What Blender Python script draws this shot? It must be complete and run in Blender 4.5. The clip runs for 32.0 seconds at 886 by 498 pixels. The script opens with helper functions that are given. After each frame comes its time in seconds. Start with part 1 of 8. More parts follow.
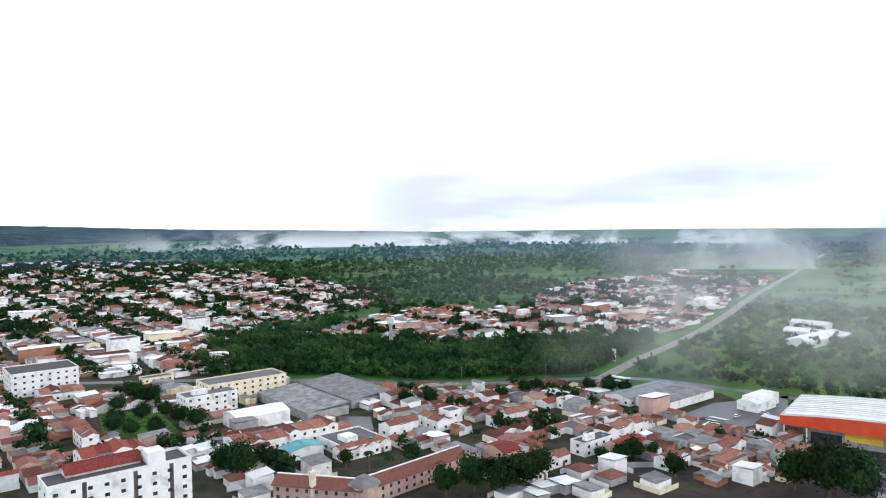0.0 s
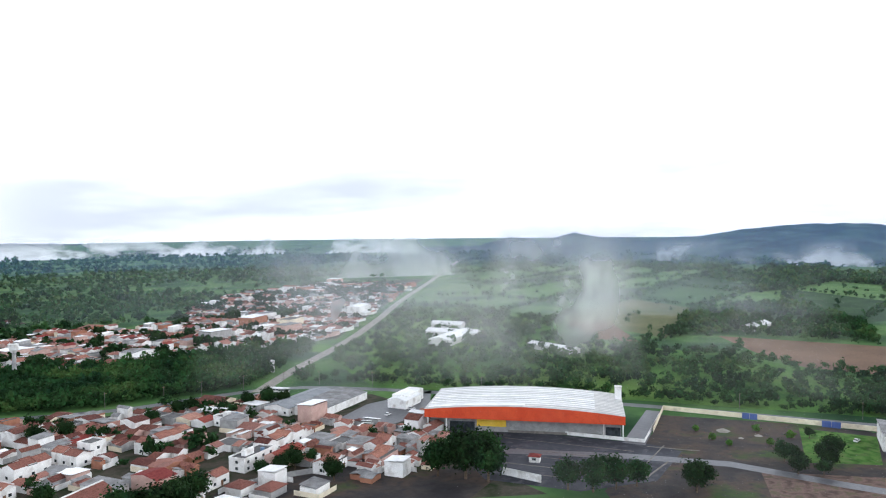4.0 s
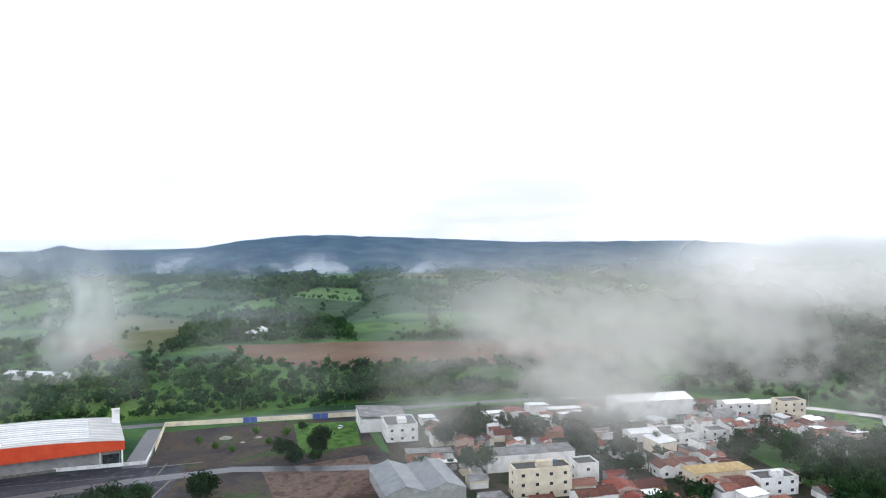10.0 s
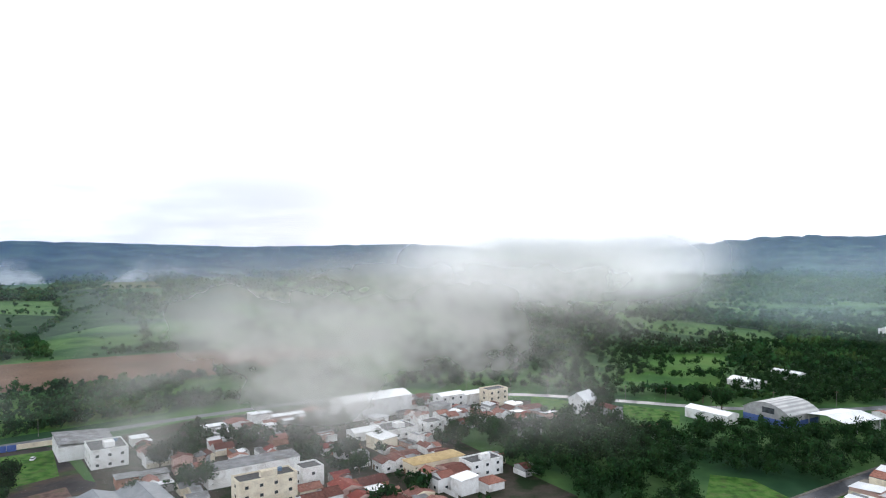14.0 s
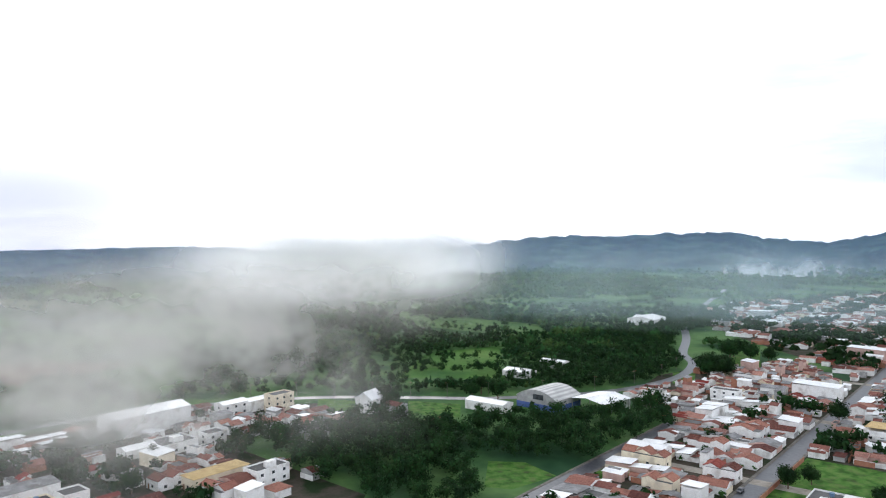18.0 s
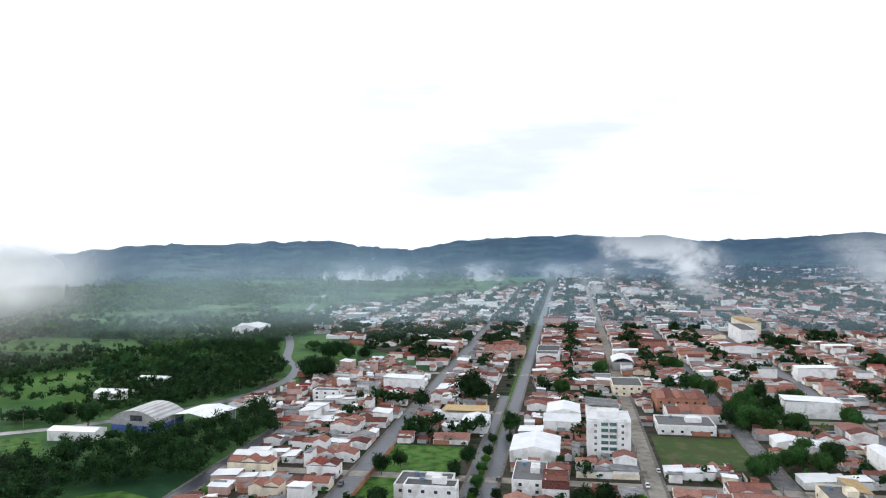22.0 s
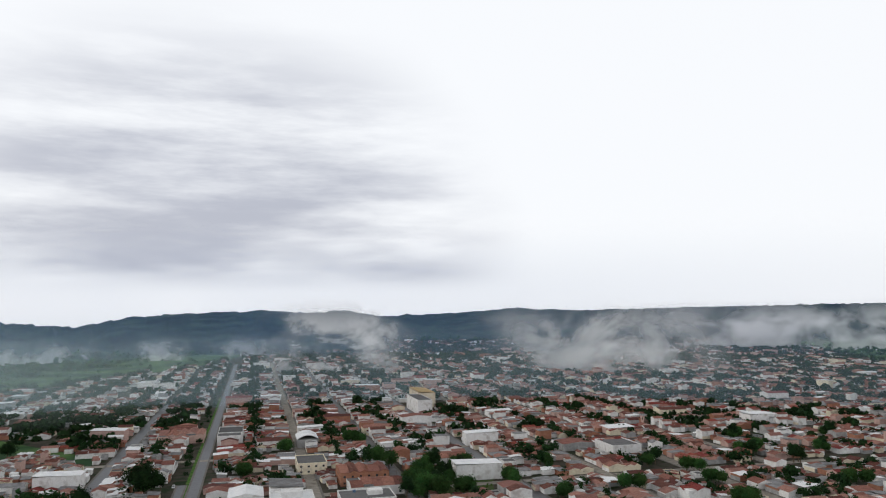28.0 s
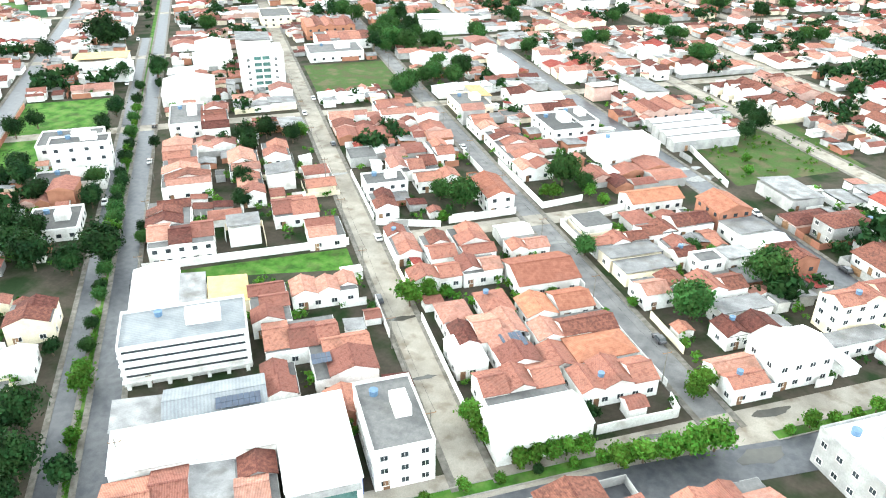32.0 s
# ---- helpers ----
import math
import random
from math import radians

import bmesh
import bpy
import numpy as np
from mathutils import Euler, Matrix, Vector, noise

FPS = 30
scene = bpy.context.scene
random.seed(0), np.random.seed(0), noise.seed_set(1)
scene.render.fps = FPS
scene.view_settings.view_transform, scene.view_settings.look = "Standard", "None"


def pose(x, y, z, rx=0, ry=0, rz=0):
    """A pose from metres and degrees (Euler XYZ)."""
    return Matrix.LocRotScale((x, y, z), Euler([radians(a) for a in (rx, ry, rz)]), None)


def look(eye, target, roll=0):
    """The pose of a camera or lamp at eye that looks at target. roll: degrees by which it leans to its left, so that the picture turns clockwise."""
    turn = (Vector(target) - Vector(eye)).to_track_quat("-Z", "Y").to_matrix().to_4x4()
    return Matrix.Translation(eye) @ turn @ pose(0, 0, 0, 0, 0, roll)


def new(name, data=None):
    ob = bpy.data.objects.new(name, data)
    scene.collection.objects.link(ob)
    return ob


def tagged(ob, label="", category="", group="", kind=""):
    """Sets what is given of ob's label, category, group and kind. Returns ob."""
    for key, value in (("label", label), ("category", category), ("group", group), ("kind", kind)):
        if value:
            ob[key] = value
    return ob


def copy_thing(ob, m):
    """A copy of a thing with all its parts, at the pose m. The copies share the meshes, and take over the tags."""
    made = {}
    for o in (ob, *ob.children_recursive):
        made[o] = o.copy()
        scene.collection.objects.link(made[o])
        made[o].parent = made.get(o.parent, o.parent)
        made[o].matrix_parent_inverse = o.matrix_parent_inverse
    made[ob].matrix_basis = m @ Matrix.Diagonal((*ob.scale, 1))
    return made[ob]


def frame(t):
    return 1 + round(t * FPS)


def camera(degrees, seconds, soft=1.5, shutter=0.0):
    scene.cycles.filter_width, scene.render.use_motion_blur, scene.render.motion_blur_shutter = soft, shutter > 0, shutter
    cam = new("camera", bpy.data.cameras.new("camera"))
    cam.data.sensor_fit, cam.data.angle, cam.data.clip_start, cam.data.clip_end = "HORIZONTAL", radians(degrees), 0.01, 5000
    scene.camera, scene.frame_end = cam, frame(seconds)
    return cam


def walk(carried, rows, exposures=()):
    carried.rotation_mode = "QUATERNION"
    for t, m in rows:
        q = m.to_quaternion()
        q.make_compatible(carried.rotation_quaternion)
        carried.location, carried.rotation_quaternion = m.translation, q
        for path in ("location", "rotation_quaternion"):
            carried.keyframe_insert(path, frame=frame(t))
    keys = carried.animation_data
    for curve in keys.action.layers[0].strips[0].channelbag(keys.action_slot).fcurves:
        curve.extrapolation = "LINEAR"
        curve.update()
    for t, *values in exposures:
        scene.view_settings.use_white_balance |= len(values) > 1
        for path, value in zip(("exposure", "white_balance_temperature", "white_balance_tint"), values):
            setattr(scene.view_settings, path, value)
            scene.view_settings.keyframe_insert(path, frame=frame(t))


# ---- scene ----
cam = camera(61.97, 32.0, soft=1.1)
EYE = 100.0
SPIN = [
    (0, 87.31, 0.85, -0.04), (0.5, 87.35, 0.78, -2.68), (1, 87.43, 0.82, -5.56),
    (1.5, 87.49, 0.81, -8.69), (2, 87.54, 0.69, -12.00), (2.5, 87.63, 0.64, -15.71),
    (3, 87.69, 0.58, -19.36), (3.5, 87.76, 0.54, -22.87), (4, 87.84, 0.54, -26.24),
    (4.5, 87.91, 0.49, -29.32), (6.5, 88.11, 0.45, -39.85), (7, 88.14, 0.50, -42.51),
    (7.5, 88.18, 0.52, -45.21), (8, 88.24, 0.44, -48.12), (8.5, 88.31, 0.39, -51.83),
    (9, 88.38, 0.36, -56.12), (9.5, 88.45, 0.37, -60.22), (10, 88.47, 0.33, -63.70),
    (10.5, 88.52, 0.32, -66.89), (11, 88.56, 0.35, -69.96), (11.5, 88.60, 0.37, -72.80),
    (12, 88.63, 0.37, -75.39), (12.5, 88.64, 0.34, -77.89), (13, 88.67, 0.36, -80.33),
    (13.5, 88.67, 0.39, -82.72), (14, 88.68, 0.41, -84.99), (14.5, 88.68, 0.44, -87.16),
    (16.5, 88.67, 0.47, -95.60), (17, 88.67, 0.48, -97.60), (17.5, 88.65, 0.53, -99.58),
    (18, 88.64, 0.56, -101.55), (18.5, 88.64, 0.61, -103.51), (19, 88.63, 0.58, -105.40),
    (19.5, 88.65, 0.56, -107.28), (20, 88.65, 0.58, -109.20), (20.5, 88.68, 0.53, -112.28),
    (21, 88.81, 0.47, -118.40), (21.5, 88.95, 0.44, -126.58), (22, 89.03, 0.43, -131.57),
    (22.5, 89.05, 0.42, -133.73), (23, 89.04, 0.42, -135.00), (23.5, 89.02, 0.42, -135.98),
    (24, 89.04, 0.43, -137.95), (24.5, 89.09, 0.32, -141.67), (25, 89.16, 0.33, -146.52),
    (25.5, 89.23, 0.36, -150.24), (26, 89.26, 0.40, -152.23), (26.5, 89.26, 0.45, -153.45),
    (27, 91.30, 0.47, -154.31), (27.5, 93.60, 0.48, -154.97), (28, 94.70, 0.49, -155.53),
    (28.25, 93.75, 0.50, -155.73), (28.5, 91.63, 0.50, -155.90), (29, 87.26, 0.40, -156.38),
    (29.5, 82.89, 0.29, -156.80), (30, 78.52, 0.20, -157.12), (30.5, 74.19, -0.04, -157.37),
    (31, 69.83, -0.21, -157.59), (31.5, 65.47, -0.46, -157.75), (32, 61.11, -0.49, -157.87),
]

EXPOSURES = [(0.0, 0.15, 5850, 10), (10.0, 0.18, 5850, 10), (17.0, 0.04, 5900, 10), (26.5, 0.02, 5950, 10), (28.5, -0.95, 6350, 10), (29.2, -0.66, 6250, 10), (30.0, 0.10, 6050, 9), (31.0, 1.12, 6050, 4), (32.0, 1.6, 6050, 0)]
walk(cam, [(t, pose(0, 0, EYE, rx, ry, rz)) for t, rx, ry, rz in SPIN], EXPOSURES)

# ---- world and sun ----
SUN_AZ, SUN_EL = 93.0, 14.0
world = bpy.data.worlds.new("overcast_sky")
scene.world = world
world.use_nodes = True
wt = world.node_tree
wt.nodes.clear()


def wnode(kind, **inputs):
    n = wt.nodes.new(kind)
    for k, v in inputs.items():
        n.inputs[k].default_value = v
    return n


w_out = wnode("ShaderNodeOutputWorld")
w_bg = wnode("ShaderNodeBackground")
w_sky = wt.nodes.new("ShaderNodeTexSky")
w_sky.sky_type, w_sky.sun_disc = "NISHITA", False
w_sky.sun_elevation, w_sky.sun_rotation = radians(SUN_EL), radians(SUN_AZ)
w_co = wnode("ShaderNodeTexCoord")
w_map = wnode("ShaderNodeMapping")
w_map.inputs["Location"].default_value = (0.35, 0.5, 0.1)
w_map.inputs["Rotation"].default_value = (0, 0, radians(-20))
w_map.inputs["Scale"].default_value = (1.6, 1.6, 9.0)
w_noise = wnode("ShaderNodeTexNoise", Scale=1.7, Detail=6.0, Roughness=0.58)
w_sep = wt.nodes.new("ShaderNodeSeparateXYZ")
wt.links.new(w_co.outputs["Generated"], w_sep.inputs["Vector"])
wt.links.new(w_co.outputs["Generated"], w_map.inputs["Vector"])
wt.links.new(w_map.outputs["Vector"], w_noise.inputs["Vector"])


def w_step(sock, a, b, lo=0.0, hi=1.0):
    n = wnode("ShaderNodeMapRange", **{"From Min": a, "From Max": b, "To Min": lo, "To Max": hi})
    n.interpolation_type = "SMOOTHSTEP"
    wt.links.new(sock, n.inputs["Value"])
    return n.outputs["Result"]


def w_math(op, a, b):
    n = wt.nodes.new("ShaderNodeMath")
    n.operation = op
    for k, v in enumerate((a, b)):
        if isinstance(v, float):
            n.inputs[k].default_value = v
        else:
            wt.links.new(v, n.inputs[k])
    return n.outputs["Value"]


def w_bearing(az, wide, soft):
    """1 within that many degrees of a bearing, fading out past it."""
    n = wt.nodes.new("ShaderNodeVectorMath")
    n.operation = "DOT_PRODUCT"
    n.inputs[1].default_value = (math.sin(radians(az)), math.cos(radians(az)), 0)
    wt.links.new(w_co.outputs["Generated"], n.inputs[0])
    return w_step(n.outputs["Value"], math.cos(radians(wide + soft)), math.cos(radians(wide)))


# grey stratus: a low band over the plain, a broad deck behind the town; the rest is bright even overcast
w_z = w_sep.outputs["Z"]
low_band = w_math("MULTIPLY", w_bearing(36, 36, 18), w_step(w_z, 0.15, 0.05, 0.0, 0.92))
deck = w_math("MULTIPLY", w_bearing(138, 12, 14), w_math("MULTIPLY", w_step(w_z, 0.02, 0.06), w_step(w_z, 0.46, 0.24)))
patches = w_step(w_noise.outputs["Fac"], 0.28, 0.66)
w_last = None
for layer, colour in ((deck, (0.93, 0.95, 1.06, 1)), (low_band, (0.82, 0.815, 0.93, 1))):
    w_cloud = wt.nodes.new("ShaderNodeMix")
    w_cloud.data_type = "RGBA"
    w_cloud.inputs["A"].default_value, w_cloud.inputs["B"].default_value = (1.78, 1.78, 1.78, 1), colour
    wt.links.new(w_math("MULTIPLY", layer, patches), w_cloud.inputs["Factor"])
    if w_last is not None:
        wt.links.new(w_last, w_cloud.inputs["A"])
    w_last = w_cloud.outputs["Result"]
w_scale = wt.nodes.new("ShaderNodeVectorMath")
w_scale.operation = "SCALE"
w_scale.inputs["Scale"].default_value = 0.09
w_mix = wt.nodes.new("ShaderNodeMix")
w_mix.data_type = "RGBA"
w_mix.inputs["Factor"].default_value = 0.93
wt.links.new(w_sky.outputs["Color"], w_scale.inputs[0])
wt.links.new(w_scale.outputs["Vector"], w_mix.inputs["A"])
wt.links.new(w_last, w_mix.inputs["B"])
wt.links.new(w_step(w_z, 0.42, 0.85, 1.0, 0.34), w_bg.inputs["Strength"])
wt.links.new(w_mix.outputs["Result"], w_bg.inputs["Color"])
wt.links.new(w_bg.outputs["Background"], w_out.inputs["Surface"])

sun = new("sun", bpy.data.lights.new("sun", "SUN"))
sun.data.energy, sun.data.angle, sun.data.color = 1.25, radians(14), (1.0, 0.93, 0.82)
sx, sy = math.sin(radians(SUN_AZ)), math.cos(radians(SUN_AZ))
sun.matrix_world = look((900 * sx, 900 * sy, 900 * math.tan(radians(SUN_EL + 7))), (0, 0, 0))

# ---- materials ----


def material(name, colors, rough=0.8, scale=0.5, fine=8.0, bump=0.15, metal=0.0, obj_var=0.0, island=0.0, stripes=None, stain=None, leaf=0.0, stain_most=0.75):
    """colors: two base colours mixed by coarse noise; fine: grain; stripes: (axis, per metre, depth) relief."""
    m = bpy.data.materials.new(name)
    m.use_nodes = True
    nt = m.node_tree
    nd, ln = nt.nodes, nt.links
    b = nd["Principled BSDF"]
    b.inputs["Roughness"].default_value = rough
    b.inputs["Metallic"].default_value = metal
    b.inputs["Specular IOR Level"].default_value = 0.08 if rough >= 0.7 else 0.25 if rough >= 0.5 else 0.5
    co = nd.new("ShaderNodeTexCoord")
    geo = nd.new("ShaderNodeNewGeometry")
    n1 = nd.new("ShaderNodeTexNoise")
    n1.inputs["Scale"].default_value, n1.inputs["Detail"].default_value = scale, 6
    n2 = nd.new("ShaderNodeTexNoise")
    n2.inputs["Scale"].default_value, n2.inputs["Detail"].default_value = fine, 3
    ln.new(geo.outputs["Position"], n1.inputs["Vector"])
    ln.new(geo.outputs["Position"], n2.inputs["Vector"])
    r = nd.new("ShaderNodeValToRGB")
    els = r.color_ramp.elements
    els[0].position, els[1].position = 0.36, 0.64
    els[0].color, els[1].color = (*colors[0], 1), (*colors[-1], 1)
    for i, c in enumerate(colors[1:-1]):
        els.new(0.36 + 0.28 * (i + 1) / (len(colors) - 1)).color = (*c, 1)
    ln.new(n1.outputs["Fac"], r.inputs["Fac"])
    out = r.outputs["Color"]

    def hsv(value_socket, amount, hue=0.0):
        nonlocal out
        mr = nd.new("ShaderNodeMapRange")
        mr.inputs["To Min"].default_value, mr.inputs["To Max"].default_value = 1 - amount, 1 + amount
        ln.new(value_socket, mr.inputs["Value"])
        h = nd.new("ShaderNodeHueSaturation")
        ln.new(mr.outputs["Result"], h.inputs["Value"])
        if hue:
            mh = nd.new("ShaderNodeMapRange")
            mh.inputs["To Min"].default_value, mh.inputs["To Max"].default_value = 0.5 - hue, 0.5 + hue
            ln.new(value_socket, mh.inputs["Value"])
            ln.new(mh.outputs["Result"], h.inputs["Hue"])
        ln.new(out, h.inputs["Color"])
        out = h.outputs["Color"]

    hsv(n2.outputs["Fac"], 0.28)
    if obj_var:
        oi = nd.new("ShaderNodeObjectInfo")
        hsv(oi.outputs["Random"], obj_var, 0.006)
    if island:
        hsv(geo.outputs["Random Per Island"], island, 0.02 if leaf else 0.006)
    if stain:
        n3 = nd.new("ShaderNodeTexNoise")
        n3.inputs["Scale"].default_value, n3.inputs["Detail"].default_value = 0.23, 8
        ln.new(geo.outputs["Position"], n3.inputs["Vector"])
        rr = nd.new("ShaderNodeValToRGB")
        rr.color_ramp.elements[0].position, rr.color_ramp.elements[1].position = 0.52, 0.68
        rr.color_ramp.elements[0].color, rr.color_ramp.elements[1].color = (0, 0, 0, 1), (stain_most,) * 3 + (1,)
        ln.new(n3.outputs["Fac"], rr.inputs["Fac"])
        mx = nd.new("ShaderNodeMix")
        mx.data_type = "RGBA"
        mx.inputs["B"].default_value = (*stain, 1)
        ln.new(rr.outputs["Color"], mx.inputs["Factor"])
        ln.new(out, mx.inputs["A"])
        out = mx.outputs["Result"]
    height = n2.outputs["Fac"]
    if stripes:
        axis, per, depth = stripes
        mp = nd.new("ShaderNodeMapping")
        ln.new(co.outputs["Object"], mp.inputs["Vector"])
        wv = nd.new("ShaderNodeTexWave")
        wv.bands_direction = axis
        wv.inputs["Scale"].default_value = per * 0.314
        wv.inputs["Distortion"].default_value = 0.4
        ln.new(mp.outputs["Vector"], wv.inputs["Vector"])
        hsv(wv.outputs["Fac"], depth)
        ad = nd.new("ShaderNodeMath")
        ad.operation = "ADD"
        ln.new(wv.outputs["Fac"], ad.inputs[0])
        ln.new(n2.outputs["Fac"], ad.inputs[1])
        height = ad.outputs["Value"]
    ln.new(out, b.inputs["Base Color"])
    if bump:
        bp = nd.new("ShaderNodeBump")
        bp.inputs["Strength"].default_value, bp.inputs["Distance"].default_value = bump, 0.08
        ln.new(height, bp.inputs["Height"])
        ln.new(bp.outputs["Normal"], b.inputs["Normal"])
    if leaf:
        tl, mx = nd.new("ShaderNodeBsdfTranslucent"), nd.new("ShaderNodeMixShader")
        mx.inputs["Fac"].default_value = leaf
        ln.new(out, tl.inputs["Color"])
        ln.new(b.outputs[0], mx.inputs[1])
        ln.new(tl.outputs[0], mx.inputs[2])
        ln.new(mx.outputs[0], nd["Material Output"].inputs["Surface"])
    return m


M_TILE = material("terracotta_tiles", [(0.180, 0.075, 0.060), (0.265, 0.116, 0.090), (0.225, 0.105, 0.085)], 0.85, 1.3, 7, 0.5, obj_var=0.32, island=0.25, stripes=("X", 4.0, 0.24), stain=(0.11, 0.062, 0.05), stain_most=0.38)
M_TILE_DARK = material("old_tiles", [(0.085, 0.034, 0.029), (0.165, 0.066, 0.052)], 0.85, 1.4, 7, 0.5, obj_var=0.3, island=0.25, stripes=("X", 4.0, 0.24), stain=(0.07, 0.046, 0.04), stain_most=0.4)
M_TILE_ORANGE = material("orange_tiles", [(0.27, 0.112, 0.074), (0.35, 0.160, 0.105)], 0.85, 0.8, 6, 0.4, obj_var=0.25, stripes=("X", 4.0, 0.2), stain=(0.2, 0.10, 0.08), stain_most=0.3)
M_TILE_PALE = material("dusty_tiles", [(0.26, 0.125, 0.098), (0.35, 0.185, 0.15)], 0.85, 1.2, 6, 0.4, obj_var=0.2, island=0.2, stripes=("X", 4.0, 0.2), stain=(0.15, 0.10, 0.09), stain_most=0.4)
M_TILE_RED = material("red_tiles", [(0.17, 0.036, 0.032), (0.26, 0.066, 0.052)], 0.8, 1.2, 6, 0.4, obj_var=0.2, island=0.2, stripes=("X", 4.0, 0.2))
M_CREAM_TILE = material("tan_tiles", [(0.42, 0.30, 0.15), (0.52, 0.38, 0.20)], 0.85, 0.4, 6, 0.4, obj_var=0.15, stripes=("X", 4.0, 0.2))
M_RIBBED = material("ribbed_grey_sheets", [(0.42, 0.42, 0.41), (0.56, 0.55, 0.53)], 0.5, 0.15, 4, 0.3, obj_var=0.12, stripes=("Y", 0.35, 0.25))
M_GREENGLASS = material("green_glass", [(0.05, 0.12, 0.11), (0.10, 0.20, 0.18)], 0.15, 0.5, 3, 0.0)
M_DARKPANEL = material("dark_panel", [(0.06, 0.05, 0.05), (0.10, 0.09, 0.08)], 0.6, 0.5, 3, 0.0)
M_FIBRO = material("fibre_cement_sheets", [(0.18, 0.18, 0.185), (0.29, 0.29, 0.295)], 0.85, 0.3, 5, 0.4, obj_var=0.25, stripes=("X", 5.0, 0.15), stain=(0.16, 0.15, 0.14))
M_METAL = material("white_metal_sheets", [(0.70, 0.71, 0.72), (0.82, 0.82, 0.82)], 0.45, 0.2, 4, 0.3, obj_var=0.08, stripes=("X", 2.0, 0.06))
M_SLAB = material("roof_slab", [(0.115, 0.115, 0.118), (0.145, 0.143, 0.142)], 0.9, 0.9, 5, 0.2, obj_var=0.3, stain=(0.07, 0.07, 0.07), stain_most=0.4)
M_WHITE = material("white_plaster", [(0.74, 0.73, 0.71), (0.82, 0.82, 0.81)], 0.85, 0.4, 3, 0.08, obj_var=0.08, stain=(0.46, 0.43, 0.40))
M_CREAM = material("cream_plaster", [(0.70, 0.61, 0.46), (0.78, 0.71, 0.56)], 0.85, 0.4, 3, 0.08, obj_var=0.12, stain=(0.5, 0.44, 0.35))
M_PINK = material("pink_plaster", [(0.46, 0.31, 0.27), (0.56, 0.39, 0.34)], 0.85, 0.4, 3, 0.08, obj_var=0.15, stain=(0.45, 0.32, 0.28))
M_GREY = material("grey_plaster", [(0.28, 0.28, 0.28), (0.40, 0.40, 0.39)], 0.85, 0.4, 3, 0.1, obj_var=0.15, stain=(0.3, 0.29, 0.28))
M_BRICK = material("bare_brick", [(0.30, 0.14, 0.09), (0.38, 0.18, 0.12)], 0.9, 0.5, 6, 0.3, obj_var=0.15)
M_GLASS = material("dark_glass", [(0.02, 0.025, 0.03), (0.05, 0.06, 0.07)], 0.12, 0.5, 3, 0.0)
M_DOOR = material("door_wood", [(0.16, 0.09, 0.05), (0.24, 0.14, 0.08)], 0.6, 1.5, 9, 0.1, obj_var=0.3)
M_ASPHALT = material("wet_asphalt", [(0.046, 0.049, 0.060), (0.080, 0.083, 0.093)], 0.45, 0.6, 5, 0.1, stain=(0.10, 0.10, 0.108), stain_most=0.5)
M_LOT = material("car_park_asphalt", [(0.028, 0.030, 0.040), (0.055, 0.057, 0.07)], 0.7, 0.05, 3, 0.1, stain=(0.09, 0.09, 0.10))
M_PLOT = material("tilled_soil", [(0.075, 0.05, 0.043), (0.15, 0.10, 0.085), (0.10, 0.085, 0.055)], 0.95, 0.22, 1.1, 0.6, stain=(0.06, 0.045, 0.04))
M_ZINC = material("pale_zinc_sheets", [(0.19, 0.205, 0.225), (0.25, 0.265, 0.28)], 0.6, 0.3, 4, 0.2, stripes=("X", 1.5, 0.08))
M_TEAL = material("turquoise_sheets", [(0.08, 0.30, 0.33), (0.12, 0.38, 0.42)], 0.6, 0.3, 3, 0.2, stripes=("X", 2.0, 0.1))
M_COBBLE = material("dusty_paving", [(0.25, 0.228, 0.196), (0.34, 0.313, 0.272)], 0.85, 0.2, 5, 0.25, stain=(0.15, 0.12, 0.09))
M_KERB = material("pavement_concrete", [(0.13, 0.122, 0.108), (0.215, 0.20, 0.18)], 0.85, 0.8, 5, 0.15, stain=(0.10, 0.088, 0.07))
M_WORN_ROAD = material("worn_asphalt", [(0.145, 0.144, 0.148), (0.215, 0.212, 0.213)], 0.7, 0.25, 5, 0.15, stain=(0.10, 0.097, 0.095), stain_most=0.5)
M_PALE_ROAD = material("pale_road_concrete", [(0.22, 0.21, 0.19), (0.32, 0.30, 0.27)], 0.85, 0.3, 4, 0.15, stain=(0.2, 0.18, 0.15))
M_GRASS = material("weedy_grass", [(0.030, 0.082, 0.014), (0.062, 0.150, 0.024), (0.100, 0.172, 0.040)], 0.95, 0.22, 1.5, 0.6, stain=(0.085, 0.065, 0.045), stain_most=0.4)
M_SCRUB = material("dry_scrub_soil", [(0.075, 0.072, 0.038), (0.052, 0.096, 0.026), (0.105, 0.098, 0.056)], 0.95, 0.12, 1.4, 0.5)
M_EARTH = material("bare_earth", [(0.03, 0.028, 0.03), (0.05, 0.045, 0.044), (0.075, 0.056, 0.046), (0.045, 0.075, 0.025)], 0.95, 0.035, 0.5, 0.5, stain=(0.035, 0.036, 0.04))
M_FIELD = material("ploughed_field", [(0.12, 0.08, 0.055), (0.17, 0.11, 0.075)], 0.95, 0.02, 0.6, 0.4)
M_MEADOW = material("meadow", [(0.034, 0.098, 0.024), (0.070, 0.165, 0.032), (0.110, 0.190, 0.045)], 0.95, 0.012, 0.2, 0.4)
M_YARD = material("town_ground", [(0.028, 0.038, 0.020), (0.068, 0.057, 0.046), (0.017, 0.032, 0.012)], 0.95, 0.07, 1.2, 0.3)
M_LEAF = material("leaves", [(0.010, 0.029, 0.010), (0.024, 0.056, 0.016)], 0.75, 0.2, 2, 0.0, obj_var=0.3, island=0.32, leaf=0.2)
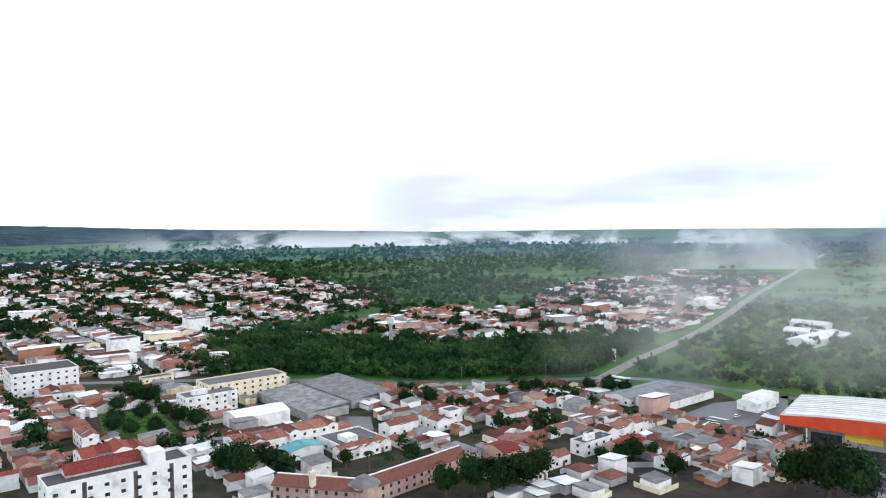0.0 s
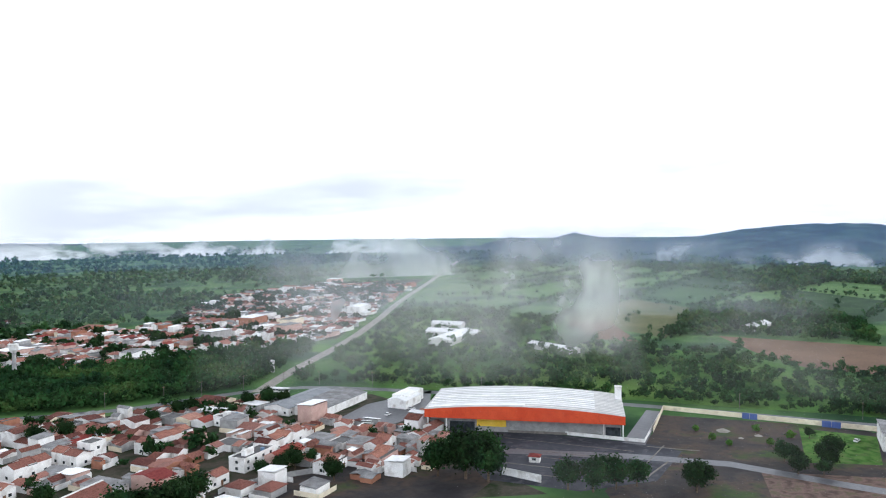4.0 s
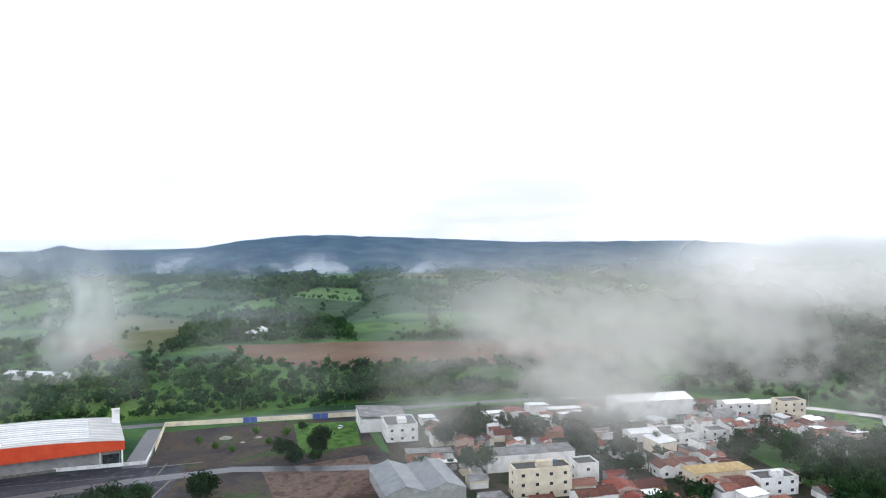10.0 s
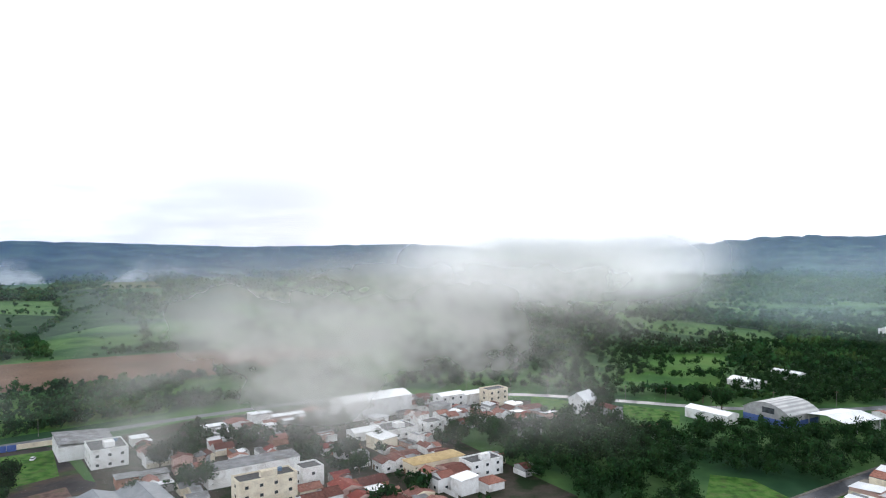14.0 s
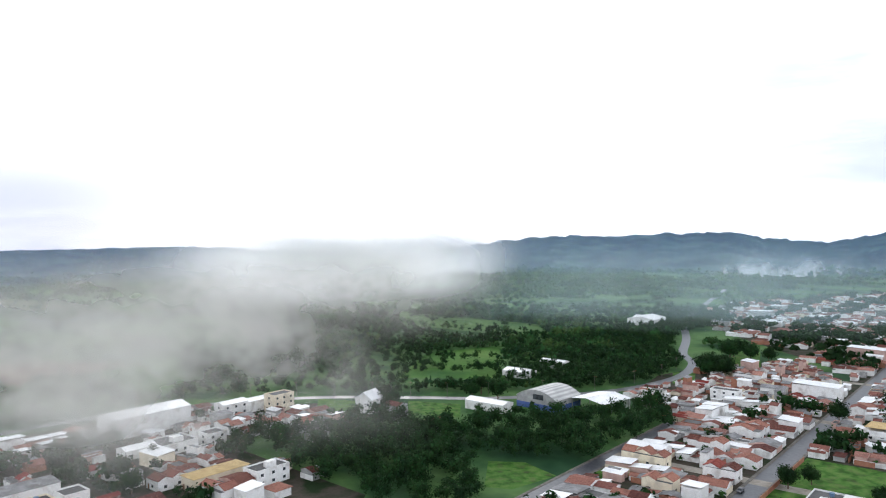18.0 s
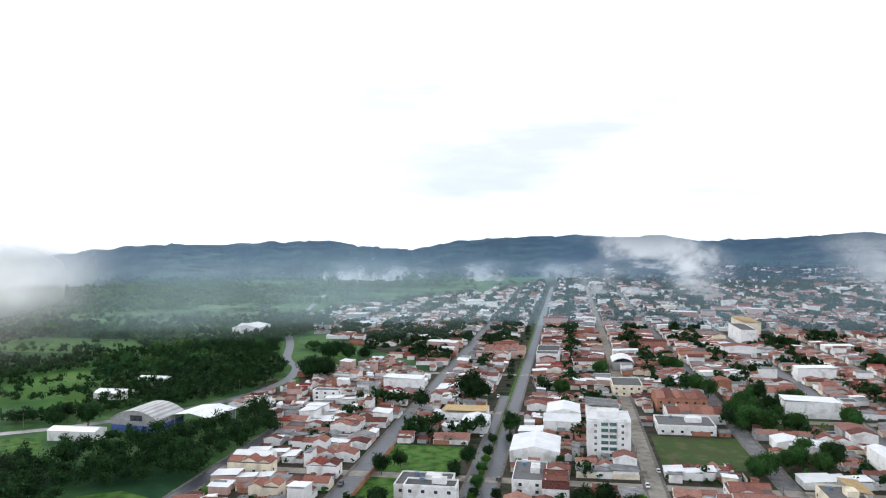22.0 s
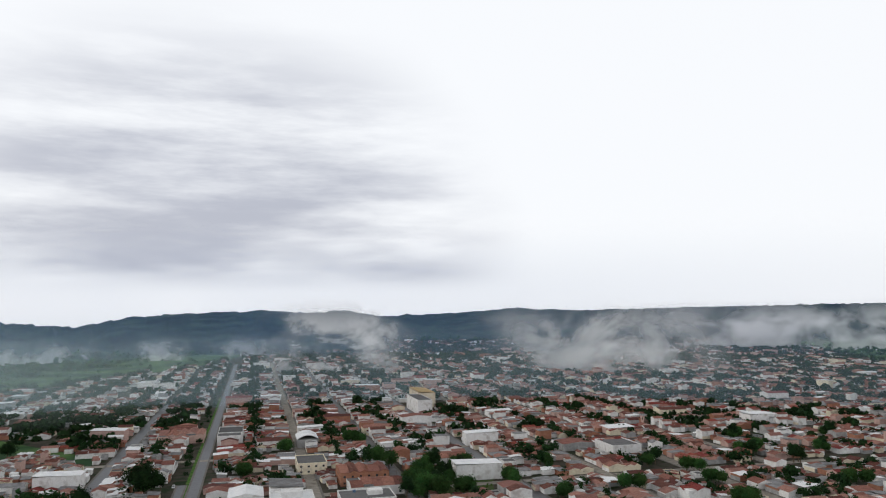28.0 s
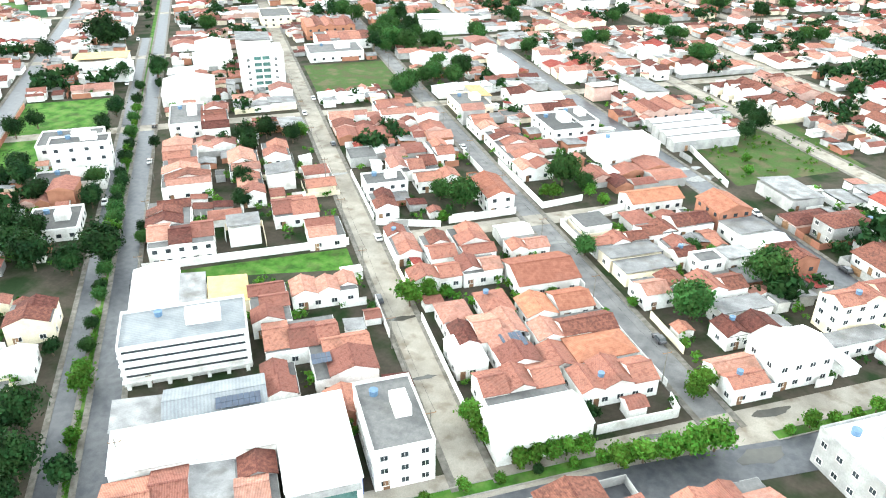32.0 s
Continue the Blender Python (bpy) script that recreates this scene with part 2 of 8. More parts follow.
M_LEAF_MID = material("fresh_leaves", [(0.028, 0.076, 0.020), (0.058, 0.128, 0.032)], 0.75, 0.2, 2, 0.0, obj_var=0.3, island=0.35, leaf=0.3)
M_LEAF_B = material("bright_leaves", [(0.055, 0.135, 0.018), (0.105, 0.215, 0.030)], 0.75, 0.15, 2, 0.0, obj_var=0.25, island=0.45, leaf=0.4)
M_WOODS = material("woodland_leaves", [(0.013, 0.040, 0.016), (0.026, 0.068, 0.022), (0.038, 0.090, 0.028), (0.07, 0.125, 0.036)], 0.8, 0.03, 0.4, 0.0, island=0.35, leaf=0.35)
M_BARK = material("bark", [(0.10, 0.075, 0.05), (0.16, 0.12, 0.09)], 0.9, 2, 12, 0.4)
# wood greens with the blue of distance haze mixed into the colour
M_HAZED_HILL = material("haze_tinted_hill_woods", [(0.005, 0.017, 0.021), (0.012, 0.034, 0.033), (0.030, 0.062, 0.046)], 0.95, 0.011, 0.05, 0.8)
M_ORANGE = material("orange_cladding", [(0.58, 0.065, 0.022), (0.66, 0.09, 0.03)], 0.5, 0.2, 2, 0.05)
M_SIGN = material("yellow_sign_panel", [(0.80, 0.52, 0.05), (0.85, 0.58, 0.08)], 0.5, 0.3, 2, 0.0)
M_BLUE = material("blue_cladding", [(0.06, 0.10, 0.28), (0.09, 0.14, 0.36)], 0.5, 0.3, 2, 0.05)
M_SOLAR = material("solar_cells", [(0.02, 0.03, 0.06), (0.03, 0.05, 0.09)], 0.2, 0.6, 3, 0.0)
M_CAR_W = material("white_car_paint", [(0.75, 0.75, 0.75), (0.8, 0.8, 0.8)], 0.25, 0.5, 2, 0.0)
M_CAR_D = material("dark_car_paint", [(0.05, 0.05, 0.06), (0.1, 0.1, 0.11)], 0.25, 0.5, 2, 0.0, obj_var=0.5)
M_RUBBER = material("tyre_rubber", [(0.02, 0.02, 0.02), (0.03, 0.03, 0.03)], 0.8, 2, 8, 0.0)
M_WATER = material("muddy_water", [(0.05, 0.05, 0.045), (0.08, 0.075, 0.065)], 0.08, 0.1, 1, 0.05)
M_TANK = material("blue_tank_plastic", [(0.10, 0.17, 0.27), (0.13, 0.21, 0.32)], 0.5, 1, 4, 0.0)

# ---- mesh helpers ----
CU, SU = math.cos(radians(-51.2)), math.sin(radians(-51.2))
TOWN = -51.2


def uv(u, v):
    """Plan place from the town's street grid: u along the avenue, v across it."""
    return (u * CU - v * SU, u * SU + v * CU)


def to_uv(x, y):
    return (x * CU + y * SU, -x * SU + y * CU)


def link_mesh(name, bm, mat):
    me = bpy.data.meshes.new(name)
    bm.to_mesh(me)
    bm.free()
    for m in (mat if isinstance(mat, (list, tuple)) else [mat]):
        me.materials.append(m)
    return me


def part(name, bm, mat, parent, label="", at=None):
    ob = new(name, link_mesh(name, bm, mat) if isinstance(bm, bmesh.types.BMesh) else bm)
    ob.parent = parent
    if at is not None:
        ob.matrix_basis = at
    if label:
        ob["label"] = label
    return ob


def base(name, m, label, category, group="", kind=""):
    ob = new(name)
    ob.empty_display_size = 0.5
    ob.matrix_basis = m
    return tagged(ob, label, category, group, kind)


def box(bm, x0, x1, y0, y1, z0, z1, mat=0):
    vs = [bm.verts.new((x, y, z)) for z in (z0, z1) for x, y in ((x0, y0), (x1, y0), (x1, y1), (x0, y1))]
    for q in ((3, 2, 1, 0), (4, 5, 6, 7), (0, 1, 5, 4), (1, 2, 6, 5), (2, 3, 7, 6), (3, 0, 4, 7)):
        bm.faces.new([vs[i] for i in q]).material_index = mat
    return bm


def boxes(*rows):
    bm = bmesh.new()
    for r in rows:
        box(bm, *r)
    return bm


def prism(bm, pts, x0, x1, mat=0):
    """A profile in (y, z) drawn out along x."""
    a = [bm.verts.new((x0, y, z)) for y, z in pts]
    b = [bm.verts.new((x1, y, z)) for y, z in pts]
    n = len(pts)
    bm.faces.new(a[::-1]).material_index = mat
    bm.faces.new(b).material_index = mat
    for i in range(n):
        bm.faces.new((a[i], a[(i + 1) % n], b[(i + 1) % n], b[i])).material_index = mat
    return bm


def gable(w, d, z, rise, over=0.5, th=0.16):
    """Two tiled slopes, ridge along x, with a ridge cap."""
    bm = bmesh.new()
    hx, hy = w / 2 + over, d / 2 + over
    drop = rise * over / (d / 2)
    prism(bm, [(-hy, z - drop), (0, z + rise), (hy, z - drop), (hy, z - drop + th), (0, z + rise + th), (-hy, z - drop + th)], -hx, hx)
    box(bm, -hx, hx, -0.16, 0.16, z + rise + th * 0.6, z + rise + th + 0.1)
    return bm


def hip(w, d, z, rise, over=0.5, th=0.16):
    bm = bmesh.new()
    hx, hy = w / 2 + over, d / 2 + over
    r = max(w, d) / 2 - min(w, d) / 2
    top = [(-r, 0), (r, 0)] if w >= d else [(0, -r), (0, r)]
    lo = [bm.verts.new((x, y, z - 0.15)) for x, y in ((-hx, -hy), (hx, -hy), (hx, hy), (-hx, hy))]
    ed = [bm.verts.new((x, y, z - 0.15 + th)) for x, y in ((-hx, -hy), (hx, -hy), (hx, hy), (-hx, hy))]
    t = [bm.verts.new((x, y, z + rise)) for x, y in top]
    bm.faces.new(lo[::-1])
    for i in range(4):
        bm.faces.new((lo[i], lo[(i + 1) % 4], ed[(i + 1) % 4], ed[i]))
    if w >= d:
        fs = [(ed[0], ed[1], t[1], t[0]), (ed[1], ed[2], t[1]), (ed[2], ed[3], t[0], t[1]), (ed[3], ed[0], t[0])]
    else:
        fs = [(ed[0], ed[1], t[0]), (ed[1], ed[2], t[1], t[0]), (ed[2], ed[3], t[1]), (ed[3], ed[0], t[0], t[1])]
    for f in fs:
        bm.faces.new(f)
    return bm


def shed(w, d, z, rise, over=0.3, th=0.12):
    """One slope, low at -y."""
    bm = bmesh.new()
    hx, hy = w / 2 + over, d / 2 + over
    prism(bm, [(-hy, z), (hy, z + rise), (hy, z + rise + th), (-hy, z + th)], -hx, hx)
    return bm


def parapet(w, d, z, h=0.7, t=0.25):
    return boxes((-w / 2 - 0.05, w / 2 + 0.05, -d / 2 - 0.05, -d / 2 + t, z, z + h), (-w / 2 - 0.05, w / 2 + 0.05, d / 2 - t, d / 2 + 0.05, z, z + h),
                 (-w / 2 - 0.05, -w / 2 + t, -d / 2 + t, d / 2 - t, z, z + h), (w / 2 - t, w / 2 + 0.05, -d / 2 + t, d / 2 - t, z, z + h))


def arch(w, d, z, rise, over=0.4, th=0.15, n=14):
    """A barrel roof, its axis along x."""
    bm = bmesh.new()
    hy = d / 2 + over
    lo, hi = [], []
    for i in range(n + 1):
        y = -hy + 2 * hy * i / n
        k = z + rise * (1 - (y / hy) ** 2)
        lo.append((y, k))
        hi.append((y, k + th))
    prism(bm, lo + hi[::-1], -w / 2 - over, w / 2 + over)
    return bm


def gable_end(w, d, z, rise):
    bm = bmesh.new()
    prism(bm, [(-d / 2, z), (d / 2, z), (0, z + rise)], -w / 2, w / 2)
    return bm


PANES = {}


def window(parent, x, y, z, w, h, face, wall=None, deep=True):
    """A framed window on the face '-y', '+y', '-x' or '+x' of a building, sunk panes and a sill."""
    key = (round(w, 1), round(h, 1))
    if key not in PANES:
        fr = boxes((-w / 2 - 0.08, w / 2 + 0.08, -0.06, 0.04, h / 2, h / 2 + 0.08), (-w / 2 - 0.12, w / 2 + 0.12, -0.14, 0.04, -h / 2 - 0.09, -h / 2),
                   (-w / 2 - 0.08, -w / 2, -0.06, 0.04, -h / 2, h / 2), (w / 2, w / 2 + 0.08, -0.06, 0.04, -h / 2, h / 2), (-0.03, 0.03, -0.045, 0.03, -h / 2, h / 2))
        gl = boxes((-w / 2, w / 2, -0.025, 0.02, -h / 2, h / 2))
        PANES[key] = (link_mesh("window_frame", fr, M_WHITE), link_mesh("pane", gl, M_GLASS))
    turn = {"-y": 0, "+y": 180, "-x": -90, "+x": 90}[face]
    f = part("window", PANES[key][1], None, parent, "", pose(x, y, z, 0, 0, turn))
    if deep:
        part("window_frame", PANES[key][0], None, f)
    return f


def door(parent, x, y, z, w, h, face, mat=None):
    turn = {"-y": 0, "+y": 180, "-x": -90, "+x": 90}[face]
    bm = boxes((-w / 2, w / 2, -0.04, 0.03, 0, h), (-w / 2 - 0.08, -w / 2, -0.07, 0.03, 0, h + 0.08), (w / 2, w / 2 + 0.08, -0.07, 0.03, 0, h + 0.08), (-w / 2, w / 2, -0.07, 0.03, h, h + 0.08))
    return part("door", bm, mat or M_DOOR, parent, "", pose(x, y, z, 0, 0, turn))


def rows_of_windows(ob, w, d, floors, fh, faces, step=3.0, ww=1.2, wh=1.1, z0=1.6, deep=True):
    for face in faces:
        span = w if face[1] == "y" else d
        n = max(1, int((span - 1.2) / step))
        for k in range(floors):
            for i in range(n):
                s = (i + 0.5) * span / n - span / 2
                off = (d if face[1] == "y" else w) / 2 + 0.01
                x, y = (s, -off if face[0] == "-" else off) if face[1] == "y" else (-off if face[0] == "-" else off, s)
                window(ob, x, y, z0 + k * fh, ww, wh, face, None, deep)


def building(name, x, y, ang, w, d, h, wall, roof, rmat, label, category="building", rise=2.0, floors=0, faces=(), step=3.0, ww=1.2, wh=1.1, fh=3.0, z0=1.6, group="", deep=True):
    """A free-standing building at its centre (x, y), turned by ang; w along its own x."""
    ob = base(name, pose(x, y, 0, 0, 0, ang), label, category, group)
    part("wall", boxes((-w / 2, w / 2, -d / 2, d / 2, -0.3, h)), wall, ob)
    if roof == "flat":
        part("roof", boxes((-w / 2 + 0.25, w / 2 - 0.25, -d / 2 + 0.25, d / 2 - 0.25, h, h + 0.12)), rmat, ob)
        part("parapet", parapet(w, d, h), wall, ob)
    elif roof == "gable":
        part("roof", gable(w, d, h, rise), rmat, ob)
        part("gable", gable_end(w - 0.02, d - 0.02, h - 0.05, rise), wall, ob)
    elif roof == "hip":
        part("roof", hip(w, d, h, rise), rmat, ob)
    elif roof == "shed":
        part("roof", shed(w, d, h + 0.02, rise), rmat, ob)
    elif roof == "arch":
        part("roof", arch(w, d, h, rise), rmat, ob)
        bm = bmesh.new()
        prism(bm, [(-d / 2 + d * i / 12, h - 0.05 + (rise - 0.05) * (1 - (i / 6 - 1) ** 2)) for i in range(13)], -w / 2 + 0.02, w / 2 - 0.02)
        part("gable", bm, wall, ob)
    if floors:
        rows_of_windows(ob, w, d, floors, fh, faces, step, ww, wh, z0, deep)
    return ob

# ---- ground, hills, roads ----
from mathutils.geometry import tessellate_polygon


def sheet(name, pts, z, mat, label, category="ground", parent=None):
    bm = bmesh.new()
    vs = [bm.verts.new((x, y, z)) for x, y in pts]
    for t in tessellate_polygon([[Vector((x, y, 0)) for x, y in pts]]):
        bm.faces.new([vs[i] for i in t])
    bm.normal_update()
    for f in bm.faces:
        if f.normal.z < 0:
            f.normal_flip()
    ob = new(name, link_mesh(name, bm, mat))
    return tagged(ob, label, category, kind="structure")


def disc(name, radius, rings, mat, label):
    bm = bmesh.new()
    n = 96
    prev = [bm.verts.new((0, 0, 0))]
    for r in np.linspace(0, radius, rings + 1)[1:]:
        cur = []
        for i in range(n):
            a = 2 * math.pi * i / n
            x, y = r * math.cos(a), r * math.sin(a)
            cur.append(bm.verts.new((x, y, 0)))
        for i in range(n):
            j = (i + 1) % n
            bm.faces.new((prev[0], cur[i], cur[j]) if len(prev) == 1 else (prev[i], cur[i], cur[j], prev[j]))
        prev = cur
    return tagged(new(name, link_mesh(name, bm, mat)), label, "ground", kind="structure")


def land_material():
    m = material("farm_land", [(0.02, 0.058, 0.025), (0.032, 0.082, 0.03), (0.06, 0.13, 0.040), (0.085, 0.16, 0.05), (0.035, 0.085, 0.032)], 0.95, 0.011, 0.15, 0.5)
    return m


M_LAND = land_material()
disc("ground", 4300, 60, M_LAND, "wide plain of dark woods and green pasture")


def polar(az, r):
    return (r * math.sin(radians(az)), r * math.cos(radians(az)))


def ridge(name, crest, r, deep, label, foot=0.0, rough=1.0):
    """A wooded hill range round the plain: crest heights by bearing, smooth between them, broken up by gullies."""
    az = np.array([c[0] for c in crest])
    hs = np.array([c[1] for c in crest])
    bm = bmesh.new()
    cols = []
    for a in np.arange(az[0], az[-1] + 0.01, 0.22):
        top = float(np.interp(a, az, hs)) + rough * (3.0 * noise.noise((a * 0.9, 3, 1)) + 2.6 * noise.noise((a * 2.7, 5, 2)))
        col = []
        for k in range(13):
            f = k / 12
            rr = r - deep * (1 - f) + 60 * noise.noise((a * 0.25, f * 2, 9))
            fall = f ** 0.8 * (1 - 0.25 * (1 - f) * f)
            z = foot + (top - foot) * fall
            z += (1 - f) * f * 34 * noise.noise((a * 0.8, f * 3, 4)) + (1 - f) * f * 20 * noise.noise((a * 2.6, f * 6, 7))
            x, y = polar(a, rr)
            col.append(bm.verts.new((x, y, z)))
        x, y = polar(a, r + 350)
        col.append(bm.verts.new((x, y, foot - 20)))
        cols.append(col)
    for c0, c1 in zip(cols, cols[1:]):
        for k in range(13):
            bm.faces.new((c0[k], c1[k], c1[k + 1], c0[k + 1]))
    me = link_mesh(name, bm, M_HAZED_HILL)
    for p in me.polygons:
        p.use_smooth = True
    return tagged(new(name, me), label, "hill", kind="structure")


def crest(r, *rows):
    """Heights of a crest line at distance r from bearings and angles of sight."""
    return [(a, EYE + r * math.tan(radians(e))) for a, e in rows]


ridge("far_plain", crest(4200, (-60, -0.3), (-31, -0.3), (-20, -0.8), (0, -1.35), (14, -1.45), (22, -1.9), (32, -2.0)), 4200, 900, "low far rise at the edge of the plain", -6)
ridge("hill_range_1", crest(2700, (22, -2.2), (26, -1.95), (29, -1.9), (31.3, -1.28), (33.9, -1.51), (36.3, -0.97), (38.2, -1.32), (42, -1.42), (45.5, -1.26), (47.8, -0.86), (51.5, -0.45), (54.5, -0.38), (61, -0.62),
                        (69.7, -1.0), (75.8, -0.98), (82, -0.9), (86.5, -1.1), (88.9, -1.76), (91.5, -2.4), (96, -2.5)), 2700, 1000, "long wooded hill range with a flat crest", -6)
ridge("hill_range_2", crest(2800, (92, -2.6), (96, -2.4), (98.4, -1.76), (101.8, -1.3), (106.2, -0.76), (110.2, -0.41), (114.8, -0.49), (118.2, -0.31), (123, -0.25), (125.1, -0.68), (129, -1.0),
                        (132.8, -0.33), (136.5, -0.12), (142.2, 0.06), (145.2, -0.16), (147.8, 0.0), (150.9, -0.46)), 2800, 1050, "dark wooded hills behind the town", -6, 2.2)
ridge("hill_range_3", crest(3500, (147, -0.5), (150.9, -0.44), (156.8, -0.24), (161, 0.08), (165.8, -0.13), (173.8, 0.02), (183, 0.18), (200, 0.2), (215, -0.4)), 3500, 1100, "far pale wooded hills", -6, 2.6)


def strip(bm, pts, width, z, mat=0):
    """A flat ribbon of that width along a line."""
    n = len(pts)
    L, R = [], []
    for i, (x, y) in enumerate(pts):
        x0, y0 = pts[max(i - 1, 0)]
        x1, y1 = pts[min(i + 1, n - 1)]
        l = math.hypot(x1 - x0, y1 - y0)
        nx, ny = -(y1 - y0) / l * width / 2, (x1 - x0) / l * width / 2
        L.append(bm.verts.new((x + nx, y + ny, z)))
        R.append(bm.verts.new((x - nx, y - ny, z)))
    for i in range(n - 1):
        bm.faces.new((R[i], R[i + 1], L[i + 1], L[i])).material_index = mat
    return bm


def smooth_line(pts, n=6):
    out = []
    for i in range(len(pts) - 1):
        p0, p1, p2, p3 = pts[max(i - 1, 0)], pts[i], pts[i + 1], pts[min(i + 2, len(pts) - 1)]
        for k in range(n):
            t = k / n
            out.append(tuple(0.5 * (2 * b + (c - a) * t + (2 * a - 5 * b + 4 * c - d) * t * t + (3 * b - a - 3 * c + d) * t ** 3) for a, b, c, d in zip(p0, p1, p2, p3)))
    return out + [pts[-1]]


def road(name, pts, width, mat, label, z=0.06, kerb=0.0):
    ob = tagged(new(name, link_mesh(name, strip(bmesh.new(), pts, width, z), mat)), label, "road", kind="structure")
    if kerb:
        for s in (-1, 1):
            bm = bmesh.new()
            off = []
            for i, (x, y) in enumerate(pts):
                x0, y0 = pts[max(i - 1, 0)]
                x1, y1 = pts[min(i + 1, len(pts) - 1)]
                l = math.hypot(x1 - x0, y1 - y0)
                k = s * (width + kerb) / 2
                off.append((x - (y1 - y0) / l * k, y + (x1 - x0) / l * k))
            strip(bm, off, kerb, 0.17)
            g = bmesh.ops.extrude_face_region(bm, geom=bm.faces[:])
            for e in g["geom"]:
                if isinstance(e, bmesh.types.BMVert):
                    e.co.z -= 0.2
            part("pavement", bm, M_KERB, ob)
    return ob


HIGHWAY = smooth_line([(-260, 445), (-120, 450), (4, 431), (55, 436), (104, 440), (152, 414), (258, 316), (338, 226), (392, 165), (436, 98), (452, 20), (449, -30), (436, -75), (424, -121), (425, -190), (452, -250), (497, -290), (540, -306), (603, -345), (760, -440), (1100, -700)])
road("highway", HIGHWAY, 7.2, M_ASPHALT, "grey wet asphalt highway skirting the town")
NORTH = smooth_line([(92, 436), (129, 492), (200, 590), (274, 708), (374, 876), (607, 1245), (1100, 2050)])
NORTH_FINE = smooth_line(NORTH, 4)
road("north_road", NORTH, 8.5, M_PALE_ROAD, "pale straight road leading out over the plain", 0.08)
AVENUE_L = [uv(u, 39.2) for u in range(60, 480, 40)]
AVENUE_R = [uv(u, 31.3) for u in range(60, 1500, 40)]

# street lines of the town grid: v of the middle, width
STREETS = [(150, 7), (88, 7.5), (36, 20), (-33.5, 6.6), (-85, 6.4), (-149, 7.5), (-208, 6.5)] + [(-208 - 58 * k, 8) for k in range(1, 22)]
LEFT_STREETS = [(150 + 58 * k, 8) for k in range(1, 16)]
CROSS = [87, 183, 300, 415, 530, 645, 760, 880, 1000, 1130, 1260, 1400, 1540, 1700, 1860, 2020, 2200]


def inside(poly, x, y):
    c = False
    for (x0, y0), (x1, y1) in zip(poly, poly[1:] + poly[:1]):
        if (y0 > y) != (y1 > y) and x < (x1 - x0) * (y - y0) / (y1 - y0) + x0:
            c = not c
    return c


TOWN_WEST = [(-330, 190), (-40, 240), (90, 262), (170, 330), (150, 400), (60, 420), (-20, 420), (-120, 440), (-175, 555), (-150, 665), (-50, 860), (-190, 1110), (-540, 1560), (-1100, 1800), (-1700, 1500)]
TOWN_FAR = [(-118, 600), (-42, 768), (67, 756), (170, 1010), (400, 1160), (540, 1170), (362, 880), (258, 712), (196, 606), (120, 590), (18, 556)]
TOWN_MID = [(225, 60), (262, 150), (330, 205), (378, 172), (424, 98), (438, 20), (436, -40), (405, -60), (368, 36), (324, 6), (279, -26), (225, -10)]
TOWN_EAST = [uv(*p) for p in [(30, 60), (75, 145), (415, 145), (500, 100), (560, 104), (690, 220), (820, 320), (980, 325), (1130, 265), (1300, 165), (1500, 70), (1800, 10), (2300, -60), (2300, -1700), (75, -560), (30, -400)]]
WOOD_MID = [(372, -10), (392, -60), (360, -112), (376, -196), (340, -190), (306, -140), (264, -78), (250, -40), (279, -22), (324, 6), (360, 40)]

sheet("town_ground_east", TOWN_EAST, 0.02, M_YARD, "packed earth and concrete yards of the town")
sheet("town_ground_west", TOWN_WEST, 0.026, M_YARD, "packed earth and concrete yards of the town")
sheet("town_ground_north", TOWN_FAR, 0.032, M_YARD, "packed earth yards of the outer town")
sheet("town_ground_mid", TOWN_MID, 0.038, M_YARD, "packed earth and concrete yards of the town")
sheet("ploughed_field", [(486, 458), (560, 352), (640, 200), (600, 120), (480, 230), (454, 291), (433, 334), (449, 386)], 0.05, M_FIELD, "bare brown ploughed field", "field")
sheet("dry_field", [(426, 595), (464, 573), (408, 468), (381, 500)], 0.05, M_FIELD, "dry tan field among hedges", "field")
sheet("mud_lot", [(-10, 215), (100, 215), (150, 250), (108, 292), (70, 286), (45, 282), (20, 250)], 0.05, M_EARTH, "muddy brown vacant lot with puddles", "lot")
sheet("vacant_plot", [(263, 287), (306, 246), (329, 217), (285, 199), (223, 249)], 0.05, M_EARTH, "walled vacant plot of dark bare earth", "lot")
sheet("meadow_strip", [(500, -70), (600, -108), (618, -178), (478, -136)], 0.05, M_MEADOW, "bright green pasture beside the highway", "field")
sheet("town_ground_bend", [uv(*p) for p in [(405, 196), (480, 208), (548, 192), (585, 140), (505, 98), (420, 92), (368, 150)]], 0.044, M_YARD, "packed earth yards inside the road bend")
sheet("meadow_by_bend", [uv(*p) for p in [(610, 202), (622, 183), (552, 162), (541, 179)]], 0.054, M_GRASS, "green meadow beside the road", "field")
sheet("meadow_roundabout", [uv(*p) for p in [(498, 205), (506, 192), (468, 178), (461, 190)]], 0.05, M_GRASS, "green meadow inside the road bend", "field")
sheet("green_lot_corner", [uv(*p) for p in [(255, 48), (345, 48), (345, 82), (262, 82)]], 0.05, M_GRASS, "grassy vacant lot beside the avenue", "lot")
sheet("green_lot_walled", [(272, -112), (279, -150), (299, -138), (290, -112)], 0.05, M_GRASS, "walled green grass lot", "lot")

